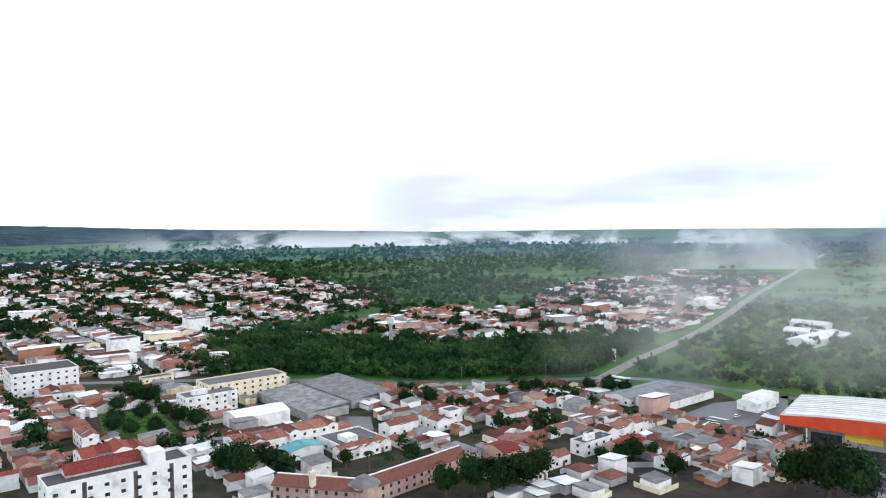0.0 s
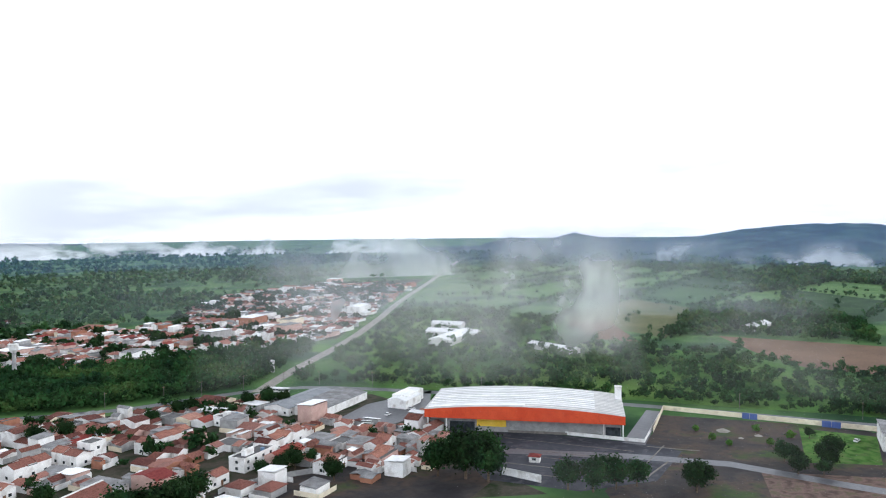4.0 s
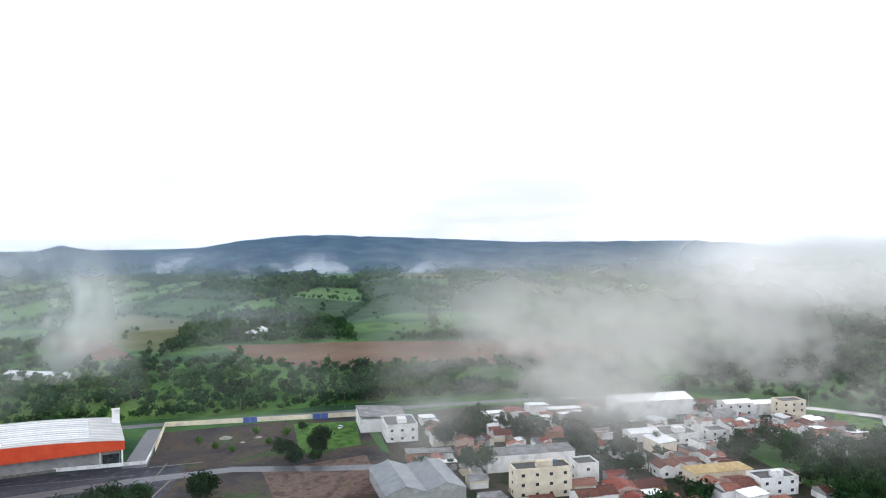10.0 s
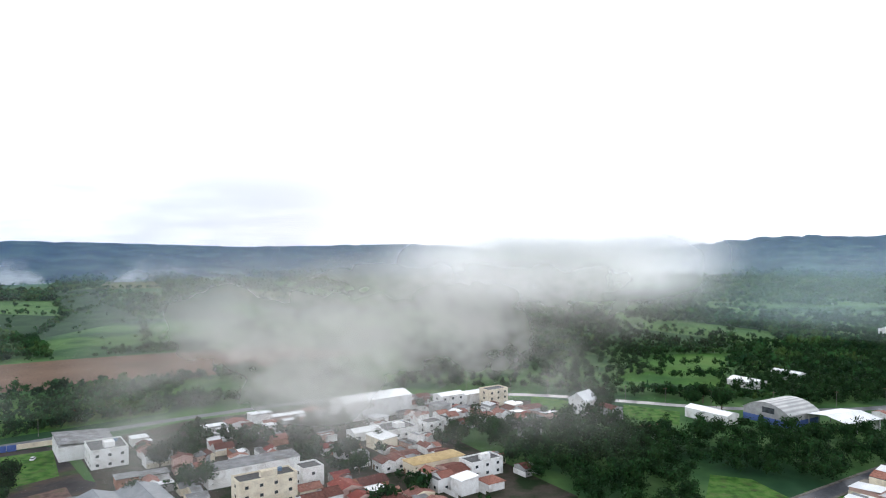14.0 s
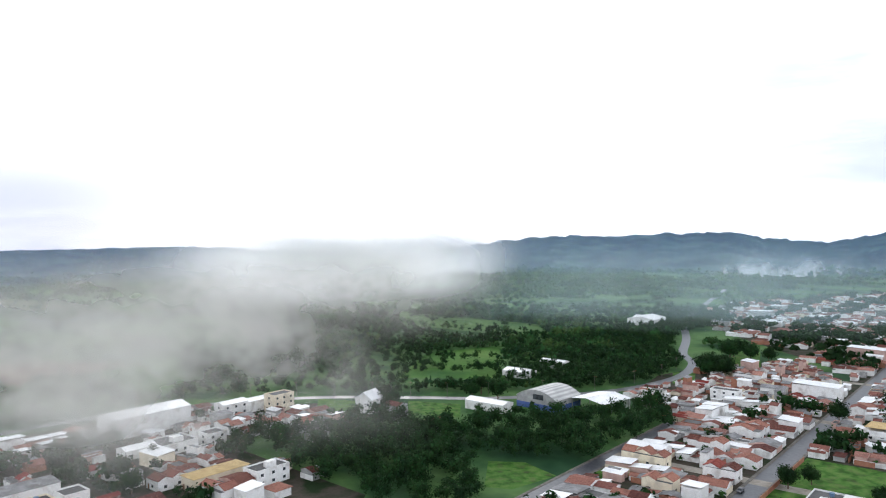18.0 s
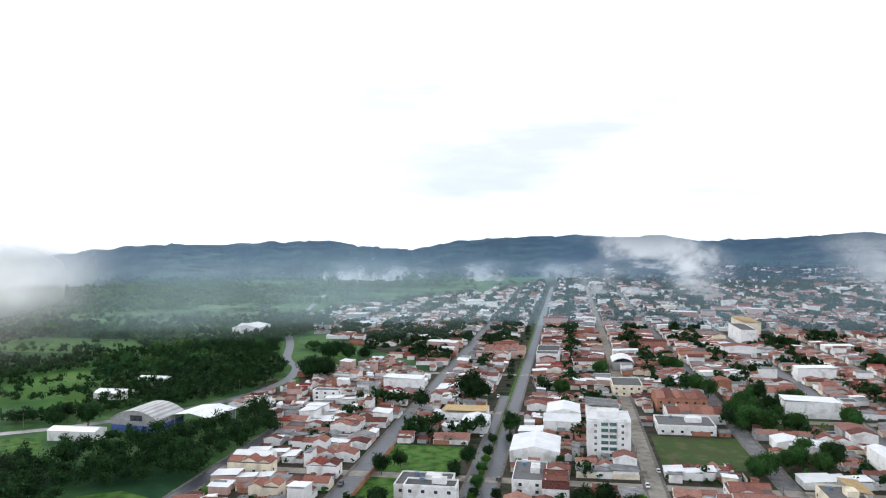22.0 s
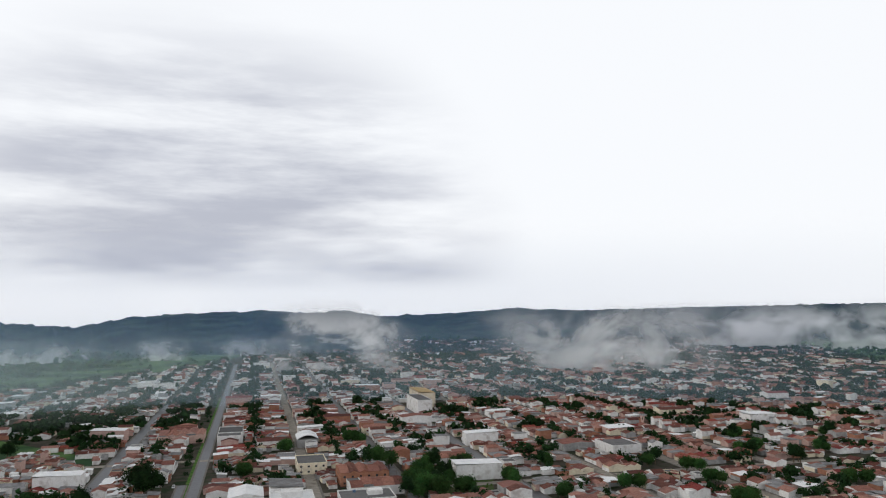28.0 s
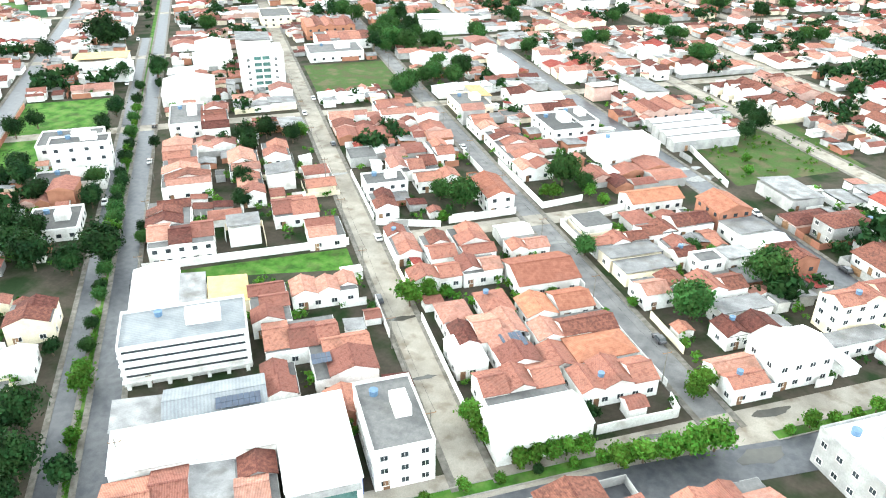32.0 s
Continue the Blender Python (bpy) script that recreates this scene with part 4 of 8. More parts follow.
place("tile", "white", 133, 141, -48, -41, 4)
place("tile", "white", 123, 134, -58, -41, 4)
place("tiled", "white", 120.2, 128.5, -78.4, -59, 4)
place("tileb", "white", 111.4, 119.8, -78, -64.4, 4)
place("tile", "white", 111, 119, -64, -57, 3.6)
place("tile", "white", 101.4, 110.6, -77.4, -60.2, 4)
place("tile", "white", 134, 143, -58.5, -51.5, 4)
place("tileb", "white", 130.4, 138.8, -68, -60.6, 3.6)
place("tileb", "white", 131.4, 139.6, -78, -69.2, 3.4)
place("tileb", "white", 142.5, 156, -79.6, -63.4, 4.4)
place("tile", "white", 152, 160.4, -62.4, -52, 4)
place("tile", "white", 152.4, 159.6, -51.6, -38.4, 3.4)
place("tile", "white", 167, 183, -45, -38, 3.6)
place("tile", "white", 162, 176, -53.6, -46.4, 3.6)
place("tile", "white", 161, 177, -64, -54.8, 4)
place("tile", "white", 161, 168, -79.6, -68.6, 3.4)
place("metal", "grey", 170, 177.5, -78.6, -69, 3.0, False)
place("tile", "white", 94, 104.6, -100, -90, 3.8)
place("metal", "white", 95.3, 105.4, -115, -101, 7.6)
place("fibro", "white", 100.5, 105.6, -136, -119, 3.6)
place("tile", "cream", 107, 114.5, -146, -127, 9)
place("tile", "white", 110.2, 117, -114, -100.2, 3.6)
place("fibro", "white", 117.8, 124, -118, -104.4, 4)
place("tiled", "white", 129.8, 138.2, -104.2, -91.2, 4)
place("tiled", "white", 127, 135.8, -118, -105.4, 4)
place("tiled", "brick", 133.4, 143.6, -145, -135.6, 4.5)
place("tileb", "brick", 161.6, 173.5, -144.6, -133.5, 6)
place("fibro", "white", 151, 160.6, -144.6, -132.8, 4)
place("metal", "white", 144.2, 150.6, -144.6, -130.4, 4)
place("fibro", "white", 139.8, 146.6, -129.6, -121.6, 4)
place("slab", "white", 138.8, 144.6, -119.6, -112, 5.6)
place("tileb", "white", 177.8, 186.8, -132, -114.6, 4)
place("tile", "white", 158.6, 166, -118.4, -108, 3.6)
place("tile", "white", 156.4, 162, -107.6, -91.6, 3.6)
place("tile", "white", 160.4, 168.6, -131.2, -119, 3.6)
white_box = place("slab", "white", 215, 228, -146, -124, 7.4, False)
for c in white_box.children:
    if c.name.startswith("roof"):
        c.data.materials[0] = M_METAL
place("fibro", "cream", 148.8, 155.6, -106.8, -91.6, 3.8)
place("fibro", "cream", 141, 148.2, -106.4, -92, 3.6)
place("fibro", "grey", 166, 183, -175, -163, 4)
place("tile", "white", 145, 155, -116.5, -109.5, 4)
place("tileb", "white", 190, 206, -80.6, -72, 6)
place("tile", "white", 211, 219.6, -70, -56, 4)
place("tile", "white", 222, 250, -104.6, -92, 4)
place("tile", "white", 210.6, 219, -103, -91.4, 4)
place("tiled", "white", 195.4, 207.6, -45.6, -38.6, 3.6)
place("slab", "white", 209.6, 219, -52, -38.6, 6)
place("tile", "white", 221.6, 234, -66, -50, 3.6)
place("tile", "white", 231, 246, -74.5, -67.5, 4)
place("tile", "white", 279, 299, -75, -59, 3.6)
place("slab", "cream", 278, 298, -106, -92, 5)
place("tiled", "white", 265, 276, -138, -118, 4.5)
place("metal", "white", 277, 288, -138, -118, 5)
place("slab", "white", 238, 259, -129, -115, 6.5)
place("tiled", "white", 197, 213, 14, 26, 6)
place("tiled", "white", 184, 197, 8, 25, 6)
place("tile", "white", 244, 262, 12, 23, 5)
place("tile", "white", 226, 242, 8, 23, 5)
place("tile", "white", 236, 254, -8, 2, 4)
place("tile", "white", 246, 260, -19, -10, 4)
place("tile", "white", 198, 210, -22, -9, 4)
place("tile", "white", 182, 194, -27, -17, 4)
place("tile", "white", 215, 233, -8, 0, 4)
place("slab", "white", 284, 309, 9, 22, 6)
place("tile", "white", 278, 305, 0, 10, 5)
place("tile", "cream", 156, 166, 44, 54, 5)
place("metal", "white", 141, 149, 46, 53, 4)
place("slab", "white", 268, 284, 44, 65, 7.5)
place("slab", "white", 242, 254, 41, 63, 3.5)
place("slab", "white", 207, 223, 45, 59, 4)
place("metal", "white", 325, 352, 4, 26, 5)
place("metal", "white", 380, 398, -6, 13, 5)
place("metal", "white", 402, 424, -6, 12, 4.5)
place("slab", "white", 574, 590, 8, 25, 9)
place("fibro", "white", 398, 417, -26, -9, 9)
place("metal", "white", 347, 364, -114, -99, 4)
place("tile", "white", 405, 428, -81, -52, 5)
place("slab", "white", 381, 402, -72, -44, 5)
place("shed", "grey", 289, 305, -109, -102, 5)
place("tile", "white", 289, 301, -131, -118, 4)
place("slab", "white", 246, 264, -138, -127, 6)
place("tile", "pink", 254, 269, -185, -161, 4)
place("metal", "grey", 221, 226, -184, -156, 4, False)
place("metal", "grey", 228, 233, -185, -157, 4, False)
place("metal", "grey", 235, 240, -186, -158, 4, False)
place("metal", "grey", 242, 247, -187, -159, 4, False)
place("fibro", "white", 275, 298, -187, -175, 5)
place("tile", "pink", 256, 284, -251, -239, 5)
place("tile", "white", 252, 268, -99, -91, 4)
place("metal", "white", 324, 348, -135.5, -128.5, 7)
place("tile", "brick", 431, 458, -77, -49, 7)
place("shed", "white", 391, 410, 44, 68, 5)
place("slab", "white", 461, 489, -256, -235, 8)
place("tile", "pink", 455, 480, -306, -296, 5)
place("slab", "white", 698, 753, -167, -153, 14)
place("shed", "cream", 747, 798, -182, -165, 15)
place("tile", "pink", 602, 634, 36, 69, 6)
place("tile", "pink", 274, 288, -247, -240, 5)
place("tile", "white", 306, 321, -206.5, -199.5, 5)
place("slab", "white", 258, 266, 40, 59, 11)
place("metal", "white", 358, 371, -106, -94, 4)
place("tile", "white", 472, 488, -136, -111, 4)
place("metal", "white", 370, 389, 41, 55, 5)
place("tile", "pink", 623, 655, 44, 64, 6)
place("slab", "white", 590, 620, 7, 25, 9)
place("slab", "cream", 468, 495, -45, -27, 7)
place("arch", "grey", 558, 583, -47, -32, 6)
place("metal", "white", 745, 765, 322, 352, 5)
place("slab", "white", -499, -471, 67, 102, 14)
place("slab", "cream", -396, -378, 144, 189, 12)
place("slab", "white", -380.5, -366.5, 128, 155, 10)
place("fibro", "grey", -375, -318, 170, 193, 4.4)
place("fibro", "grey", -381, -325, 199, 224, 4.4)
place("zinc", "white", -248, -232, 308, 352, 3.9)
place("fibro", "white", -231.5, -214, 312, 356, 4.2)
place("tile", "white", -305, -289, 122, 147, 5)
place("tiler", "white", -295.5, -281.5, 61, 83, 15)
place("metal", "white", -342, -325, 137, 164, 6)
place("slab", "white", -282, -257, 155, 176, 5)
place("tile", "white", -303, -288, 145, 169, 6)
place("tile", "white", -279, -270, 185, 201, 5)
place("tile", "white", -278, -263, 207, 216, 5)
place("tile", "white", -257, -249, 231, 258, 5)
place("tile", "white", -208.5, -200.5, 251, 277, 5)
place("tile", "white", -202.5, -194.5, 199, 220, 4)
place("tile", "white", -208, -189, 193, 201, 4)
place("slab", "white", -203.5, -195.5, 230, 249, 6)
place("fibro", "white", -236, -220, 187, 195, 4)
place("tile", "white", -264, -256, 152, 176, 4)
place("slab", "white", -272.5, -264.5, 215, 223, 8)
place("slab", "white", -256, -246, 279, 290, 5)
place("metal", "white", -194, -183, 344, 362, 4.4)
place("tile", "pink", -156, -148, 257, 271, 4)
place("tile", "white", -170.5, -162.5, 241, 254, 4)
place("tile", "white", -165, -157, 271, 286, 4)
place("metal", "white", -262, -243, 532, 589, 5)
place("slab", "white", -569.5, -555.5, 142, 162, 14)
place("slab", "white", -635.5, -621.5, 221, 240, 14)
place("slab", "cream", -454.5, -446.5, 131, 149, 6)
place("tile", "white", -470, -449, 78, 100, 4)
place("tile", "white", -360, -343, 74.5, 81.5, 6)
place("slab", "white", 48, 63, 341, 359, 8.4)
place("fibro", "white", 38, 61, 361, 385, 6.4)
place("slab", "cream", 84, 106, 257, 266, 11.5)
place("metal", "white", 171, 212, 349, 367, 10)
place("slab", "white", 113, 122, 268.5, 277.5, 8)
place("fibro", "white", 82, 120, 288, 297, 7)
place("metal", "white", 229, 245, 345, 354, 7)
place("slab", "cream", 253, 267, 332.5, 341.5, 10)
place("metal", "white", 243, 260, 344.5, 353.5, 6)
place("hipc", "cream", 155, 180, 254, 263, 5.5)
place("slab", "white", 173, 189, 239, 248, 7)
place("tile", "white", 141, 151, 291.5, 300.5, 4)
place("tile", "white", 153.5, 161.5, 234, 248, 5)
place("tile", "white", 147, 159, 266, 275, 4)
place("tile", "white", 236, 246, 288, 297, 4)
place("slab", "white", 229.5, 237.5, 269.5, 278.5, 7)
place("slab", "white", 194, 204, 305, 314, 6)
place("metal", "white", 159, 174, 314.5, 323.5, 4)
place("tile", "white", 102, 117, 241, 250, 5)
place("tile", "white", 226.5, 234.5, 305, 317, 4)
place("tile", "white", 211.5, 219.5, 314, 327, 4)
place("slab", "white", 172, 190, 307, 322, 5)
place("metal", "white", 327, 337, 230, 256, 5)
place("tile", "white", 270, 284, 234, 245, 4)
place("tile", "cream", 291.5, 299.5, 124, 143, 5)
place("metal", "white", 299, 307, 127, 144, 6)
place("tile", "cream", 263.5, 271.5, 109, 121, 5)
place("tile", "white", 325, 333, 111, 127, 5)
place("tiler", "white", 292, 300, 95, 108, 5)
place("tile", "white", 356, 372, 105, 119, 5)
place("metal", "white", 416, 429, 273, 293, 4)
place("metal", "white", 460, 468, 270, 290, 5)
place("metal", "white", 710, 740, 312, 341, 8)
place("tile", "white", 499, 511, 146, 164, 4)
place("slab", "white", 434, 442, 140, 156, 6)
place("tiler", "white", 484, 496, -262, -236, 6)
BUILT = list(RECTS)


# the orange-fronted supermarket
def supermarket():
    ob = base("supermarket", pose(195.5, 306, 0, 0, 0, -37), "long supermarket with orange fascia and pale ribbed barrel roof", "supermarket")
    w, d, h = 92, 42, 8.6
    part("wall", boxes((-w / 2 + 10, w / 2 - 1, -d / 2 + 3.5, d / 2, -0.3, h), (-w / 2, -w / 2 + 10, -d / 2 + 10, d / 2, -0.3, h)), M_GREY, ob)
    for k in range(8):
        x0, x1 = -w / 2 - 0.6 + (w + 1.2) * k / 8, -w / 2 - 0.6 + (w + 1.2) * (k + 1) / 8
        bm = bmesh.new()

        def top(x):
            return h + 2.4 + 2.6 * (1 - (x / (w / 2)) ** 2)

        pts = [(-d / 2 - 0.4, 0), (d / 2 + 0.4, 0)]
        lo = [bm.verts.new((x, y, top(x) - 0.35)) for x in (x0, x1) for y in (-d / 2 - 0.4, d / 2 + 0.4)]
        hi = [bm.verts.new((x, y, top(x))) for x in (x0, x1) for y in (-d / 2 - 0.4, d / 2 + 0.4)]
        for q in ((0, 2, 3, 1),):
            bm.faces.new([lo[i] for i in q])
        bm.faces.new([hi[i] for i in (0, 1, 3, 2)][::-1])
        for a, b in ((0, 1), (1, 3), (3, 2), (2, 0)):
            bm.faces.new((lo[a], lo[b], hi[b], hi[a]))
        part("roof_sheet", bm, M_RIBBED, ob)
    for k in range(11):
        y0 = -d / 2 + 1.2 + k * 3.7
        bm = bmesh.new()
        xs = [-w / 2 + 0.4 + (w * 0.86 - 0.4) * i / 14 for i in range(15)] if k else [-w / 2 + 1 + w * 0.5 * i / 14 for i in range(15)]
        for xa, xb in zip(xs, xs[1:]):
            v = [bm.verts.new((x, y, top(x) + dz)) for dz in (-0.1, 0.16) for x, y in ((xa, y0), (xb, y0), (xb, y0 + (1.5 if k else 3.0)), (xa, y0 + (1.5 if k else 3.0)))]
            for q in ((4, 5, 6, 7), (0, 1, 5, 4), (2, 3, 7, 6), (1, 2, 6, 5), (3, 0, 4, 7)):
                bm.faces.new([v[i] for i in q])
        part("roof_rib" if k else "skylight", bm, M_METAL, ob, "white raised roof strip" if k else "bright translucent roof strip")
    n = 12
    for i in range(n):
        xa, xb = -w / 2 - 0.6 + (w + 1.2) * i / n, -w / 2 - 0.6 + (w + 1.2) * (i + 1) / n
        za, zb = h + 2.0 + 2.6 * (1 - (xa / (w / 2)) ** 2), h + 2.0 + 2.6 * (1 - (xb / (w / 2)) ** 2)
        bm = bmesh.new()
        f = [bm.verts.new(c) for y in (-d / 2 - 0.5, -d / 2 - 0.05) for c in ((xa, y, 6.8), (xb, y, 6.8), (xb, y, zb), (xa, y, za))]
        for q in ((0, 1, 2, 3), (7, 6, 5, 4), (0, 4, 5, 1), (3, 2, 6, 7), (0, 3, 7, 4), (1, 5, 6, 2)):
            bm.faces.new([f[k] for k in q])
        part("fascia_panel", bm, M_ORANGE, ob, "orange front fascia panel")
    part("side_fascia", boxes((w / 2 + 0.02, w / 2 + 0.5, -d / 2 - 0.4, d / 2 * 0.2, 6.8, 10.2)), M_ORANGE, ob, "orange side fascia")
    part("sign", boxes((-w / 2 + 24, -w / 2 + 38, -d / 2 + 3.2, -d / 2 + 3.4, 2.6, 6.6)), M_SIGN, ob, "plain yellow sign panel by the entrance")
    part("entrance", boxes((-w / 2 + 11, -w / 2 + 23, -d / 2 + 3.3, -d / 2 + 3.42, 0, 4.5)), M_GLASS, ob, "dark glazed entrance")
    part("band", boxes((-w / 2 + 39, w / 2 - 10, -d / 2 + 3.3, -d / 2 + 3.42, 0, 1.2)), M_KERB, ob)
    part("service_bay", boxes((w / 2 - 8, w / 2 - 1.4, -d / 2 + 3.3, -d / 2 + 3.42, 0, 4.5)), M_GLASS, ob, "dark service bay")
    for x in (-w / 2 + 1, -w / 2 + 10, w / 2 - 9, w / 2 - 0.4):
        part("column", boxes((x - 0.3, x + 0.3, -d / 2 - 0.35, -d / 2 + 0.25, 0, 7)), M_WHITE, ob)
    return ob


supermarket()
tower = base("sign_tower", pose(238, 288, 0, 0, 0, -37), "white square sign tower beside the supermarket", "tower")
part("shaft", boxes((-1.6, 1.6, -1.6, 1.6, -0.3, 17)), M_WHITE, tower)
part("cap", boxes((-1.75, 1.75, -1.75, 1.75, 17, 17.4)), M_WHITE, tower)
claim(-150, -60, 320, 380)
sheet("car_park", [uv(*p) for p in [(-150, 325), (-120, 327), (-93, 331), (-56, 333), (-40, 328), (-44, 287), (-68, 264), (-105, 262), (-130, 290)]], 0.06, M_LOT, "wet dark asphalt car park with worn white lines", "car park")
for u, v, k, sc in ((0, 330, "mango", 0.95), (4, 334, "small", 1.2), (18, 342, "broad", 0.9), (14, 339, "mango", 0.8), (-12, 372, "bush", 1.3), (-30, 350, "bush", 1.2), (-22, 344, "bush", 1.0), (-38, 362, "bush", 1.1), (2, 366, "bush", 1.4), (10, 370, "small", 1.0), (-6, 352, "bush", 1.2)):
    tree(k, *uv(u, v), sc, group="trees on the vacant plot")
sheet("access_road", [uv(*p) for p in [(-66, 330), (-66, 392), (-58, 392), (-56, 330)]], 0.08, M_ASPHALT, "asphalt access road beside the supermarket", "road")
lines = base("parking_lines", pose(0, 0, 0), "long worn pale lines and wet streaks on the asphalt", "marking", kind="structure")
for u, v, l, w, a in ((-88, 318, 58, 0.5, 3), (-84, 305, 46, 0.7, 4), (-80, 297, 40, 0.35, 3), (-86, 285, 44, 0.8, 4), (-76, 276, 30, 0.5, 4), (-50, 318, 30, 0.6, 84), (-46, 300, 24, 0.9, 78), (-44, 330, 22, 0.8, 6)):
    x, y = uv(u, v)
    part("streak", boxes((-l / 2, l / 2, -w / 2, w / 2, 0.07, 0.078)), M_KERB, lines, "", pose(x, y, 0, 0, 0, TOWN + a))


def plain_wall(name, pts, h, mat, label, t=0.2):
    """A free-standing boundary wall along a line, one panel between neighbouring posts."""
    ob = base(name, pose(0, 0, 0), label, "wall")
    for (x0, y0), (x1, y1) in zip(pts, pts[1:]):
        l = math.hypot(x1 - x0, y1 - y0)
        n = max(1, round(l / 9))
        a = math.degrees(math.atan2(y1 - y0, x1 - x0))
        for k in range(n):
            f = (k + 0.5) / n
            part("wall_panel", boxes((-l / n / 2 + 0.01, l / n / 2 - 0.01, -t / 2, t / 2, -0.2, h)), mat, ob, "", pose(x0 + (x1 - x0) * f, y0 + (y1 - y0) * f, 0, 0, 0, a))
    return ob


plain_wall("boundary_wall", [uv(*p) for p in [(-147, 326), (-125, 328), (-93, 332), (-57, 334), (-58, 382)]], 1.6, M_WHITE, "low white wall round the supermarket")
plain_wall("boundary_wall", [uv(*p) for p in [(-56, 352), (-58, 396), (42, 394)]], 2.4, M_CREAM, "long pale wall along the highway")
plain_wall("boundary_wall", [uv(*p) for p in [(-101, 270), (-84, 267)]], 3.0, M_WHITE, "white roadside wall")
plain_wall("boundary_wall", [(50, 281), (70, 284), (92, 284), (112, 296)], 2.2, M_GREY, "pale wall behind the muddy lot")
plain_wall("boundary_wall", [uv(*p) for p in [(183, 27), (183, -28)]], 2.4, M_WHITE, "white wall beside the grass strip")
plain_wall("boundary_wall", [uv(*p) for p in [(94.2, -60), (94.2, -78), (99, -79)]], 2.4, M_WHITE, "white street wall with gate")
for wall_pts, wh, wm, words in (
        ([(228, -89.6), (190, -90.2), (192, -104.8)], 2.2, M_WHITE, "white lot wall at the corner"), ([(177.4, -90.6), (182.4, -115)], 2.4, M_WHITE, "white wall along the lane"),
        ([(193, -37.8), (186.4, -56)], 2.2, M_WHITE, "white garden wall along the lane"), ([(188, -59), (188.8, -80.8)], 2.4, M_WHITE, "white garden wall along the lane"),
        ([(103, -37.6), (122, -37.7), (141, -37.8)], 2.3, M_WHITE, "white street wall of the front yards"), ([(152, -37.9), (166, -37.7)], 2.0, M_CREAM, "pale street wall of the front yards"),
        ([(196, -37.8), (232, -37.6)], 2.2, M_WHITE, "white street wall of the front yards"), ([(103, -80.7), (118, -80.6), (140, -80.7)], 1.9, M_WHITE, "low white street wall"),
        ([(142, -80.8), (158, -80.9), (158.2, -79.8)], 2.6, M_WHITE, "tall white street wall"), ([(206.6, -81), (240, -80.6)], 2.2, M_WHITE, "white street wall of the front yards"),
        ([(127, -91), (112, -90.6)], 2.0, M_CREAM, "pale wall of the tree-shaded yard"), ([(102, -28.9), (119, -29)], 2.0, M_CREAM, "pale street wall"), ([(136, -28.8), (152, -28.9)], 2.1, M_WHITE, "white street wall of the front yards"),
        ([(162, -46), (177.6, -46), (177.8, -38.2)], 1.9, M_WHITE, "low white yard wall"), ([(178, -90.8), (163, -91.2)], 2.2, M_WHITE, "white street wall of the front yards")):
    plain_wall("boundary_wall", [uv(*p) for p in wall_pts], wh, wm, words)
plain_wall("boundary_wall", [uv(*p) for p in [(188, -156), (235, -166), (232, -200)]], 2.2, M_WHITE, "white wall round the vacant lot")
plain_wall("boundary_wall", [uv(*p) for p in [(262, 48), (262, 82), (340, 82)]], 2.0, M_BRICK, "brick wall round the grassy lot")
sheet("grass_strip", [uv(*p) for p in [(169, -27), (181, -27), (181, 26), (178, 26)]], 0.05, M_GRASS, "overgrown green strip between walls", "lot")
sheet("vacant_grass_lot", [uv(*p) for p in [(188, -160), (232, -168), (254, -206), (236, -222), (190, -215)]], 0.05, M_SCRUB, "walled vacant lot of dry scrub and bare soil", "lot")
road("cross_street_near", [uv(u, v) for u, v in smooth_line([(80.5, 30), (80.8, -20), (81, -50), (80, -76), (78.6, -100), (78.4, -140), (78.4, -230)])], 8.6, M_ASPHALT, "wet dark asphalt carriageway beside the verge", 0.1, 0.0)
for pts in ([(86.4, -18), (88.9, -18), (89.2, -51), (88.4, -78), (86.4, -79), (86.5, -50)], [(83.0, -93), (85.4, -93), (85.3, -122), (85.2, -190), (83.0, -190)]):
    sheet("verge", [uv(*p) for p in pts], 0.13, M_GRASS, "weedy planted verge of the cross street", "verge")
    ring = pts + pts[:1]
    for (u0, v0), (u1, v1) in zip(ring, ring[1:]):
        l, mid = math.hypot(u1 - u0, v1 - v0), uv((u0 + u1) / 2, (v0 + v1) / 2)
        kerb = new("kerb", link_mesh("kerb", boxes((-l / 2, l / 2, -0.12, 0.12, 0, 0.24)), M_PALE_ROAD))
        kerb.matrix_basis = pose(*mid, 0, 0, 0, TOWN + math.degrees(math.atan2(v1 - v0, u1 - u0)))
        tagged(kerb, "worn pale concrete kerb of the verge", "kerb", kind="structure")
prs2 = random.Random(19)
for u, v, ru, rv in ((88.5, -84, 2.2, 5), (80.5, -88, 2.4, 6), (90.5, -70, 0.9, 4), (197, -151, 2.6, 7), (206, -150, 2.0, 9), (90.2, -97, 1.2, 6), (82, -112, 1.4, 5), (143, -33.6, 1.1, 4), (168, -84.6, 1.0, 5), (120, -32.5, 0.8, 3), (234, -34, 1.1, 4)):
    pts = [(u + ru * math.cos(k * 0.5236) * prs2.uniform(0.6, 1.15), v + rv * math.sin(k * 0.5236) * prs2.uniform(0.6, 1.15)) for k in range(12)]
    sheet("puddle", [uv(*p) for p in pts], 0.118, M_WATER, "shallow rain puddle reflecting the bright sky", "puddle")
sheet("median", [uv(*p) for p in [(95, 34.6), (900, 34.6), (900, 37.2), (95, 37.2)]], 0.12, M_GRASS, "planted grass median of the avenue", "verge")
for r in [(123.4, 133.6, 0, 28), (169, 183, -27, 27), (186, 232, -215, -160), (326, 377, -80, -39), (188, 209.5, -107, -90.8), (255, 345, 66, 84), (286, 345, 44, 84), (-128, -40, 262, 330), (-60, 42, 330, 398), (-215, -140, 235, 240)]:
    claim(*r)


